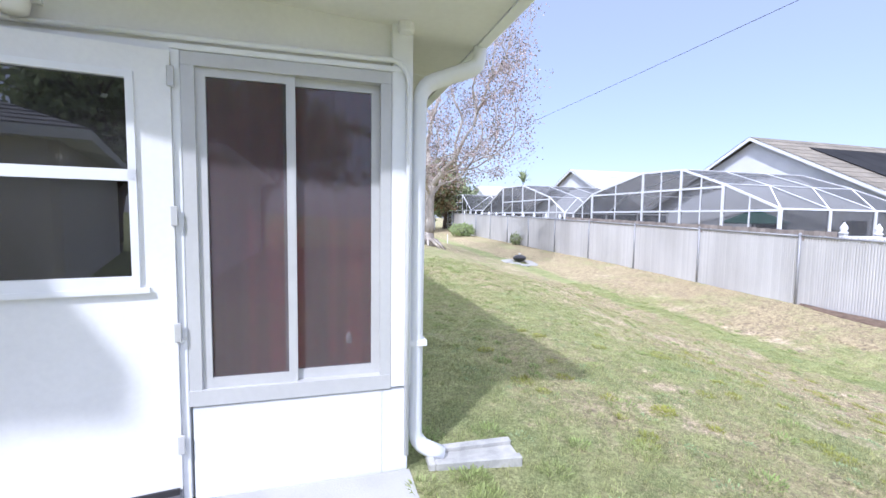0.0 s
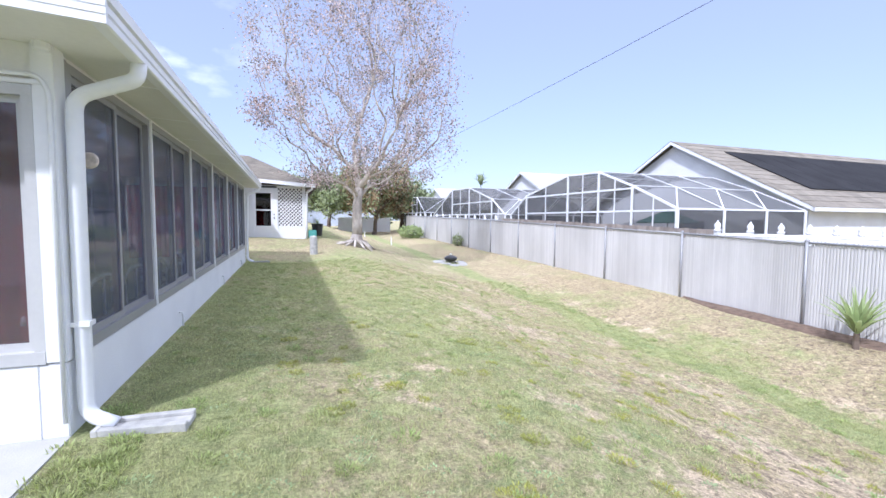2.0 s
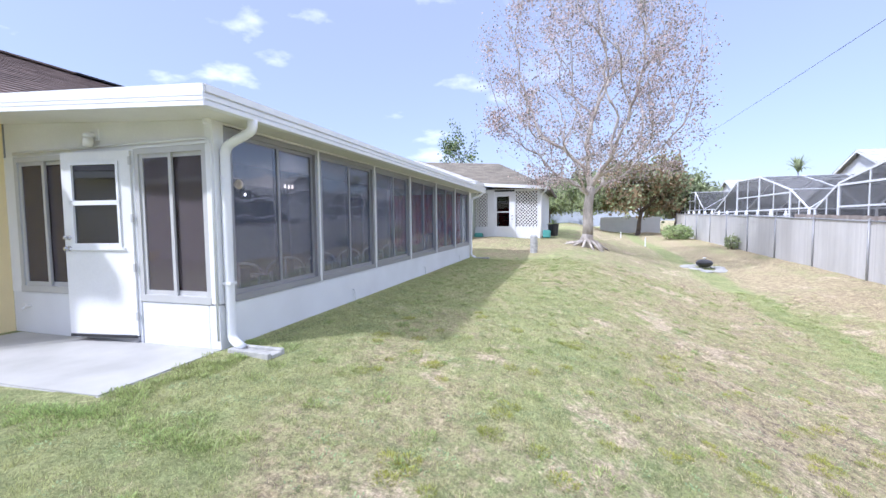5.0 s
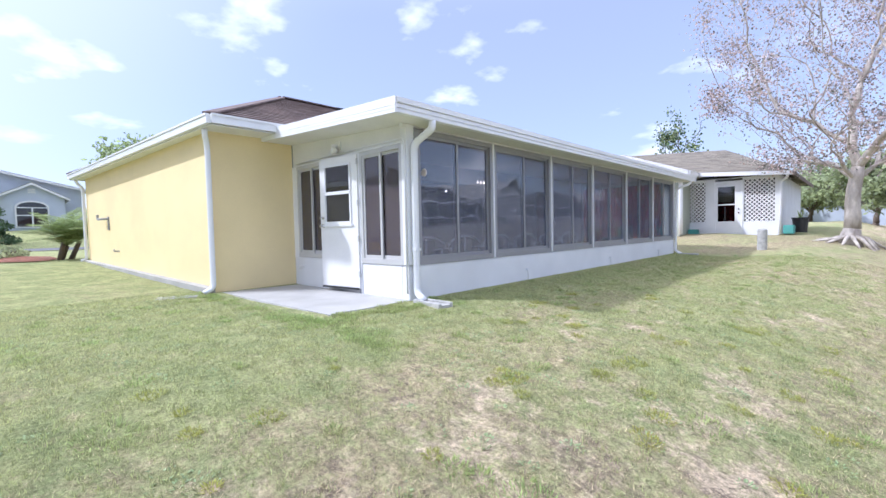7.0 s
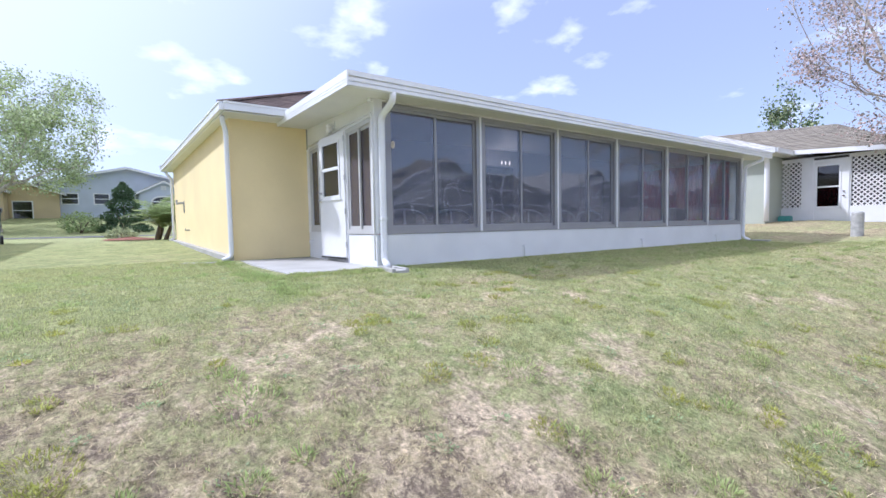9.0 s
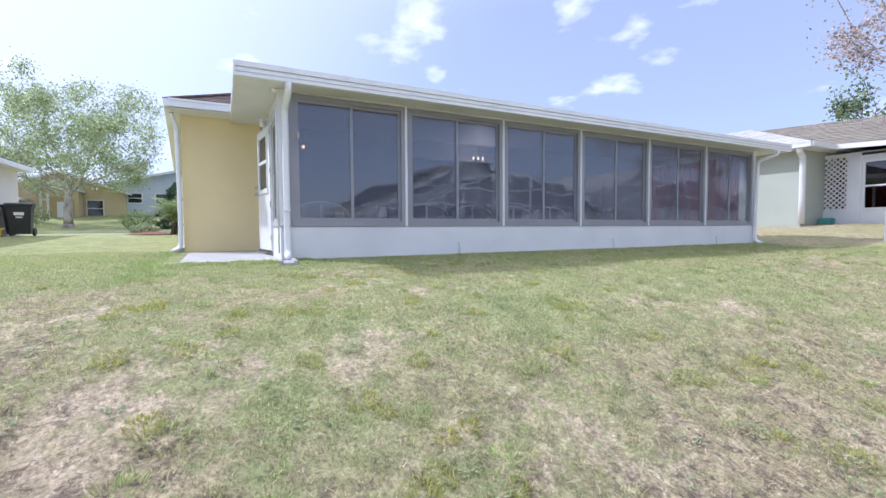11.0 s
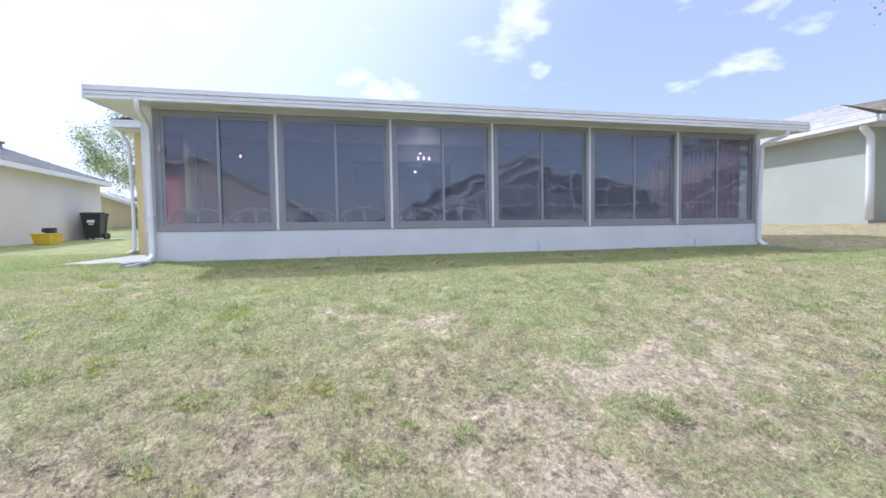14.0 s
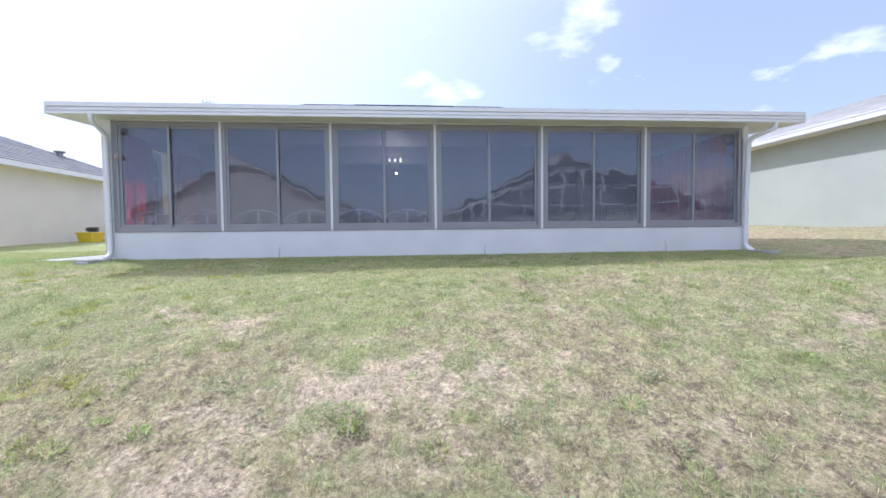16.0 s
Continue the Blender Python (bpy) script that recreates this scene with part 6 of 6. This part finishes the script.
gable_house("house", -14.0, 48.0, 58.0, 0.8, 3.4, 5.2, 14, STUCCO_CREAM, SHINGLE_GREY, "far cream house beyond the gardens", [(50, 51.2, 1.6, 2.8)], away=-1)


def pool_cage(x0, x1, prof, z0, label, bays=3):
    """A screened pool cage: an arched end frame swept towards the house."""
    t = thing("pool_cage", (x0, prof[0][0], z0), label, "pool cage", "pool cages")
    xs = [x0 + (x1 - x0) * k / bays for k in range(bays + 1)]
    for x in xs:
        for (ya, za), (yb, zb) in zip(prof, prof[1:]):
            bm = bmesh.new()
            beam(bm, (x, ya, za), (x, yb, zb), 0.055, 0.085)
            part("rafter", bm, VINYL, t)
    for y, z in prof:
        bm = bmesh.new()
        beam(bm, (x0, y, z), (x1, y, z), 0.055, 0.07)
        part("purlin", bm, VINYL, t)
        part("post", bx(x0 - 0.05, x0 + 0.05, y - 0.05, y + 0.05, z0, z - 0.04), VINYL, t)
    ys = [p[0] for p in prof]
    ze = (prof[0][1] + prof[-1][1]) / 2
    for (ya, za), (yb, zb) in zip(prof, prof[1:]):
        ym, zm = (ya + yb) / 2, (za + zb) / 2
        part("post", bx(x0 - 0.025, x0 + 0.025, ym - 0.025, ym + 0.025, z0, zm - 0.03), VINYL, t)
    for z in (ze, ze + 0.95):
        lo = [y for y, zz in prof if zz >= z - 0.05]
        if lo:
            part("rail", bx(x0 - 0.04, x0 + 0.04, min(lo), max(lo), z - 0.04, z + 0.04), VINYL, t)
    for ye in (prof[0][0], prof[-1][0]):
        zt = prof[0][1] if ye == prof[0][0] else prof[-1][1]
        for x in xs[1:]:
            part("post", bx(x - 0.05, x + 0.05, ye - 0.05, ye + 0.05, z0, zt), VINYL, t)
        part("rail", bx(x0, x1, ye - 0.04, ye + 0.04, z0 + 0.9, z0 + 0.98), VINYL, t)
        part("screen", bx(x0, x1, ye - 0.003, ye + 0.003, z0, zt), CAGE_SCREEN, t)
    for (ya, za), (yb, zb) in zip(prof, prof[1:]):
        bm = bmesh.new()
        add(bm, [(x0, ya, za + 0.02), (x1, ya, za + 0.02), (x1, yb, zb + 0.02), (x0, yb, zb + 0.02)], ((0, 1, 2, 3),))
        part("roof_screen", bm, CAGE_SCREEN, t)
    bm = bmesh.new()
    add(bm, [(x0, prof[0][0], z0)] + [(x0, y, z) for y, z in prof] + [(x0, prof[-1][0], z0)], (tuple(range(len(prof) + 2)),))
    part("end_screen", bm, CAGE_SCREEN, t)
    for xa, xb in zip(xs, xs[1:]):
        (ya, za), (yb, zb) = prof[-2], prof[-1]
        bm = bmesh.new()
        beam(bm, (xa, yb, zb), (xb, ya, za), 0.05, 0.05)
        part("brace", bm, VINYL, t)
    return t


pool_cage(14.8, 21.9, [(21.7, 1.75), (19.8, 2.85), (15.7, 3.68), (13.35, 3.62), (11.25, 2.85), (9.0, 1.86)], -1.0, "white-framed domed pool cage with dark screens")
pool_cage(15.5, 22.5, [(39.8, 1.9), (34.3, 4.1), (30.3, 4.05), (26.0, 2.95), (23.9, 1.8)], -0.6, "white-framed pool cage further along the row")
pool_cage(15.5, 22.5, [(54, 2.2), (50, 4.1), (46, 4.0), (43, 2.2)], -0.4, "far pool cage at the end of the row", 2)
um = thing("parasol", (18.2, 12.6, -1.0), "green canvas parasol open inside the pool cage", "parasol")
bm = bmesh.new()
tube(bm, [(18.2, 12.6, -1.0), (18.2, 12.6, 1.85)], 0.025, 8)
part("pole", bm, ALU, um)
bm = bmesh.new()
lathe(bm, (18.2, 12.6, 1.3), [(1.35, 0.0), (1.36, 0.05), (0.7, 0.35), (0.06, 0.62), (0.02, 0.68)], 8)
part("canopy", bm, CANVAS_GREEN, um)
# white vinyl fence with finials between the gardens behind
vf = thing("vinyl_fence", (15, 6.0, -1.0), "white vinyl fence with pointed post finials", "fence", "vinyl fences")
for k in range(7):
    x = 13.05 + 1.36 * k
    zt = 1.12 - 0.035 * k
    post = part("post", bx(x - 0.065, x + 0.065, 5.935, 6.065, -1.2, zt), VINYL, vf)
    bm = bmesh.new()
    lathe(bm, (x, 6.0, zt), [(0.11, 0), (0.11, 0.03), (0.06, 0.06), (0.09, 0.13), (0.085, 0.19), (0.03, 0.26), (0.012, 0.31)], 10)
    part("finial", bm, VINYL, post, smooth=True)
    if k < 6:
        part("panel", bx(x + 0.065, x + 1.295, 5.975, 6.025, -1.1, zt - 0.16), VINYL, vf)
        part("rail", bx(x + 0.065, x + 1.295, 5.96, 6.04, zt - 0.155, zt - 0.07), VINYL, vf)
vf2 = thing("vinyl_fence", (13.1, 32, -0.3), "low white vinyl fence with small post caps behind the slats", "fence", "vinyl fences")
for k in range(12):
    y = 20.5 + 1.6 * k
    zt = fence_top(min(y, 39)) + 0.06
    post = part("post", bx(13.05, 13.17, y - 0.06, y + 0.06, -0.8, zt), VINYL, vf2)
    bm = bmesh.new()
    lathe(bm, (13.11, y, zt), [(0.1, 0), (0.1, 0.03), (0.05, 0.07), (0.07, 0.12), (0.02, 0.2)], 8)
    part("finial", bm, VINYL, post)
    part("panel", bx(13.09, 13.13, y + 0.06, y + 1.54, -0.8, zt - 0.05), VINYL, vf2)
wf = thing("board_fence", (13.3, 13, -0.9), "grey-brown wooden board fence behind the slatted fence", "fence")
bm = bmesh.new()
for k in range(95):
    y = 6.3 + k * 0.145
    zt = fence_top(y) + 0.10 + random.uniform(-0.015, 0.015)
    box(bm, 13.28, 13.30, y, y + 0.135, -1.0, zt)
tagged(part("boarding", bm, shade("weathered_board", (0.36, 0.31, 0.26), 0.9, vary=0.15, scale=4, fine=40, bump=0.4, per_island=0.2), wf), kind="stuff")
nf = thing("board_fence", (8, 42, 0.5), "pale fence closing the far end of the garden", "fence")
part("panel", bx(6.5, 12.5, 47.0, 47.06, -0.2, 1.6), VINYL, nf)

# dark leaf litter along the fence's foot
bm = bmesh.new()
prev = None
for k in range(61):
    y = -3.0 + 0.16 * k
    w = (0.5 + 0.25 * noise.noise(Vector((0.3, y * 0.8, 2.0)))) * min(1, k / 8, (60 - k) / 8) + 0.03
    cur = [bm.verts.new((FX - 0.02 - w * f, y, ground_z(FX - 0.02 - w * f, y) + h)) for f, h in ((0, 0.05), (0.45, 0.035), (0.8, 0.02), (1, -0.03))]
    if prev:
        for p, q, r_, u in zip(prev, prev[1:], cur[1:], cur):
            bm.faces.new((p, q, r_, u))
    prev = cur
solo("leaf_litter", bm, MULCH_DARK, (FX - 0.3, 1.8, -1.0), "dark brown leaf litter along the fence foot", "leaf litter", kind="stuff")

# power line
bm = bmesh.new()
tube(bm, [(14.0, y, 8.2 + 0.0003 * (y - 30) ** 2) for y in range(-30, 121, 6)], 0.0105, 5)
pole = thing("utility_pole", at_ground(14.0, -30.0), "tall weathered wooden utility pole carrying the cable", "utility pole")
z0 = ground_z(14.0, -30.0)
pb = bmesh.new()
tube(pb, [(14.0, -30.0, z0 - 0.3), (14.0, -30.0, 9.4)], 0.15, 12, r1=0.11)
part("pole", pb, BARK_DARK, pole, smooth=True)
part("cross_arm", bx(13.2, 14.8, -30.06, -29.94, 9.0, 9.14), BARK_DARK, pole)
solo("power_line", bm, WIRE, (14, 30, 8.2), "thin black overhead power cable", "cable", smooth=True)

# ---- small things on the lawn ----
gx, gy, gz = at_ground(8.85, 16.9)
gz = -0.72
grill = thing("fire_bowl", (gx, gy, gz), "black lidded fire bowl with a pale knob", "fire bowl")
bm = bmesh.new()
lathe(bm, (gx, gy, gz), [(0.12, 0.02), (0.22, 0.06), (0.30, 0.13), (0.325, 0.19), (0.33, 0.205)], 22)
part("bowl", bm, ENAMEL_BLACK, grill, smooth=True)
bm = bmesh.new()
lathe(bm, (gx, gy, gz), [(0.335, 0.208), (0.32, 0.235), (0.25, 0.30), (0.12, 0.345), (0.03, 0.352)], 22)
lid = part("lid", bm, ENAMEL_BLACK, grill, smooth=True)
bm = bmesh.new()
lathe(bm, (gx, gy, gz), [(0.02, 0.352), (0.02, 0.38), (0.06, 0.39), (0.06, 0.425), (0.03, 0.435)], 12)
part("knob", bm, GLOBE, lid, "pale knob")
for k in range(3):
    a = k * 2.09
    bm = bmesh.new()
    tube(bm, [(gx + 0.2 * math.cos(a), gy + 0.2 * math.sin(a), gz + 0.08), (gx + 0.3 * math.cos(a), gy + 0.3 * math.sin(a), gz - 0.06)], 0.018, 6)
    part("leg", bm, ENAMEL_BLACK, grill)
for k in range(11):
    a = k * 0.571
    r = 0.55 + 0.3 * ((k * 0.618) % 1)
    x, y = gx + 1.1 * r * math.cos(a), gy + r * math.sin(a)
    s = 0.2 + 0.12 * ((k * 0.37) % 1)
    bm = bmesh.new()
    lathe(bm, (x, y, ground_z(x, y) - 0.03), [(s, 0), (s * 1.05, 0.03), (s * 0.9, 0.065), (s * 0.5, 0.075)], 7)
    bm.transform(Matrix.Translation((x, y, 0)) @ Matrix.Rotation(a * 3, 4, "Z") @ Matrix.Diagonal((1.2, 0.8, 1, 1)) @ Matrix.Translation((-x, -y, 0)))
    solo("stepping_stone", bm, CONCRETE, (x, y, ground_z(x, y)), "flat pale stone laid round the fire bowl", "stone", "stones round the fire bowl")
px, py, pz = at_ground(2.12, 13.12)
bm = bmesh.new()
lathe(bm, (px, py, pz - 0.1), [(0.135, 0), (0.135, 0.70), (0.125, 0.735), (0.09, 0.76), (0.03, 0.77)], 18)
solo("bollard", bm, CONCRETE_OLD, (px, py, pz), "short round weathered concrete post in the lawn", "bollard", smooth=False)
for x, y in ((8.0, 26.5), (7.2, 33)):
    x, y, z = at_ground(x, y)
    bm = bmesh.new()
    prism(bm, [(x - 0.03, y - 0.02, z - 0.1), (x + 0.03, y - 0.02, z - 0.1), (x + 0.03, y - 0.02, z + 0.55), (x, y - 0.02, z + 0.6), (x - 0.03, y - 0.02, z + 0.55)], (0, 0.03, 0))
    solo("stake", bm, WHITE, (x, y, z), "small pale wooden survey stake", "stake", "stakes in the lawn")
bm = bmesh.new()
for k in range(14):
    a = k * 0.449
    tube(bm, [(4.12, 16.4, 0.5), (4.12 + 0.45 * math.cos(a), 16.4 + 0.45 * math.sin(a), 0.36), (4.12 + (0.8 + 0.5 * ((k * 0.618) % 1)) * math.cos(a), 16.4 + (0.8 + 0.5 * ((k * 0.618) % 1)) * math.sin(a), ground_z(4.12 + math.cos(a), 16.4 + math.sin(a)) - 0.05)], 0.09, 6, r1=0.03)
roots = solo("tree_roots", bm, BARK, (4.12, 16.4, 0.3), "pale surface roots round the tree's foot", "roots", smooth=True)
dial = thing("window_thermometer", (0.0, 0.25, 1.755), "round tan thermometer fixed to the window frame", "thermometer")
bm = bmesh.new()
lathe(bm, (0, 0, 0), [(0.03, 0.0), (0.05, 0.004), (0.054, 0.012), (0.05, 0.02), (0.045, 0.024)], 18)
bm.transform(Matrix.Translation((0.075, 0.26, 1.755)) @ Matrix.Rotation(radians(90), 4, "X"))
part("case", bm, TAN_PLASTIC, dial, smooth=True)
bm = bmesh.new()
lathe(bm, (0, 0, 0), [(0.042, 0.0245), (0.042, 0.0265), (0.01, 0.0275)], 18)
box(bm, -0.002, 0.002, -0.002, 0.034, 0.0275, 0.029)
bm.transform(Matrix.Translation((0.075, 0.26, 1.755)) @ Matrix.Rotation(radians(90), 4, "X"))
part("dial", bm, TAN_PLASTIC, dial)
part("bracket", bx(0.0, 0.06, 0.256, 0.262, 1.748, 1.762), TAN_PLASTIC, dial)

# ---- grass ----


def on_turf(x, y):
    return not ((-15 < x < 0.05 and -1.5 < y < 11.6) or (-3.2 < x < 0.04 and -1.36 < y < 0.1) or (0.05 < x < 0.68 and -0.12 < y < 0.22))


def blades(name, count, x0, x1, y0, y1, size, mat, label, share, seed, lean=0.6):
    """Single blades in small clumps; share(dry, bare) says how likely a clump is."""
    rnd = random.Random(seed)
    verts, faces = [], []
    for _ in range(count // 9):
        x, y = rnd.uniform(x0, x1), rnd.uniform(y0, y1)
        if not on_turf(x, y) or rnd.random() > share(*cover(x, y)):
            continue
        z = ground_z(x, y) + clods(x, y) - 0.006
        turn = rnd.uniform(0, 6.283)
        for _ in range(9):
            px, py = x + rnd.gauss(0, 0.022), y + rnd.gauss(0, 0.022)
            a = turn + rnd.uniform(-1.2, 1.2)
            h = size * rnd.uniform(0.5, 1.5)
            w = 0.045 * h + 0.0014
            ca, sa = math.cos(a) * w, math.sin(a) * w
            k = rnd.uniform(-lean, lean) * h
            i = len(verts)
            verts += [(px - ca, py - sa, z), (px + ca, py + sa, z), (px - sa / w * k, py + ca / w * k, z + h)]
            faces.append((i, i + 1, i + 2))
    me = bpy.data.meshes.new(name)
    me.from_pydata(verts, [], faces)
    me.materials.append(mat)
    tagged(new(name, me), label, "grass", kind="stuff")


blades("grass", 850000, -3.6, 10.6, -6.0, 11.5, 0.027, BLADE, "short green lawn grass", lambda d, b: smooth(1.15, 0.0, d) * smooth(0.6, 0.0, b), 1, 1.3)
blades("dry_grass", 700000, -3.0, 12.3, -6.0, 11.5, 0.015, BLADE_DRY, "short straw-coloured dry grass", lambda d, b: smooth(-0.3, 0.8, d) * smooth(0.9, 0.1, b), 2, 3.0)
blades("thatch", 260000, 0.8, 12.0, -6.0, 11.5, 0.016, THATCH, "brown dead thatch and leaf scraps in the turf", lambda d, b: smooth(0.3, 1.0, d) * smooth(0.8, 0.3, b), 5, 3.0)


def tufts(name, count, mat, label, seed, leaf, broad, spot):
    """Clumps of longer blades, or low broad-leaved weeds, each leaf of a base, a shoulder and a tip."""
    rnd = random.Random(seed)
    verts, faces = [], []
    for _ in range(count):
        x, y = spot(rnd)
        if not on_turf(x, y):
            continue
        d, b = cover(x, y)
        if d > 1.1 and rnd.random() < 0.5:
            continue
        R = rnd.uniform(0.03, 0.10) * (1 if rnd.random() < 0.85 else 1.7)
        for _ in range(int(14 + leaf[2] * R)):
            a, r = rnd.uniform(0, 6.283), R * math.sqrt(rnd.random())
            px, py = x + r * math.cos(a), y + r * math.sin(a)
            z = ground_z(px, py) + clods(px, py) - 0.004
            L = rnd.uniform(leaf[0], leaf[1])
            tilt = rnd.uniform(0.25, 1.25) if not broad else rnd.uniform(0.8, 1.45)
            o = a + rnd.uniform(-0.8, 0.8)
            ox, oy, up_ = math.cos(o) * math.sin(tilt) * L, math.sin(o) * math.sin(tilt) * L, math.cos(tilt) * L
            w = L * (0.17 if broad else 0.05) + 0.0012
            sx, sy = -math.sin(o) * w, math.cos(o) * w
            i = len(verts)
            verts += [(px, py, z), (px + ox * 0.5 + sx, py + oy * 0.5 + sy, z + up_ * 0.62), (px + ox, py + oy, z + up_ * 0.9), (px + ox * 0.5 - sx, py + oy * 0.5 - sy, z + up_ * 0.62)]
            faces.append((i, i + 1, i + 2, i + 3))
    me = bpy.data.meshes.new(name)
    me.from_pydata(verts, [], faces)
    me.materials.append(mat)
    tagged(new(name, me), label, "grass", kind="stuff")


def open_lawn(rnd):
    return rnd.uniform(-3.5, 9.4), rnd.uniform(-6, 12)


def low_lawn(rnd):
    return rnd.uniform(1.2, 7.6), rnd.uniform(-6, 3)


def by_slab(rnd):
    return (rnd.uniform(-3.4, 1.5), rnd.gauss(-1.5, 0.1)) if rnd.random() < 0.55 else (rnd.gauss(0.2, 0.15), rnd.uniform(-1.8, 0.5))


LUSH = shade("lush_grass_blade", (0.36, 0.47, 0.17), 0.6, vary=0.2, scale=0.9, fine=6, bump=0.0, color2=(0.42, 0.46, 0.19), per_island=0.35, thin=0.5)
LIME = shade("yellow_green_blade", (0.46, 0.45, 0.10), 0.6, vary=0.2, scale=0.9, fine=6, bump=0.0, color2=(0.38, 0.42, 0.12), per_island=0.3, thin=0.5)
WEED = shade("grey_green_weed", (0.40, 0.49, 0.26), 0.6, vary=0.2, scale=0.9, fine=6, bump=0.0, color2=(0.30, 0.40, 0.19), per_island=0.3, thin=0.45)
tufts("grass_tufts", 480, LUSH, "scattered lush green grass tufts", 3, (0.025, 0.06, 1000), False, open_lawn)
tufts("grass_tufts", 150, LUSH, "dense green grass along the slab's edge", 4, (0.025, 0.06, 800), False, by_slab)
tufts("grass_tufts", 170, LIME, "small yellow-green moss-like tufts", 6, (0.02, 0.045, 1500), False, low_lawn)
tufts("weeds", 1000, WEED, "low broad-leaved weeds flat on the ground", 7, (0.014, 0.034, 520), True, open_lawn)
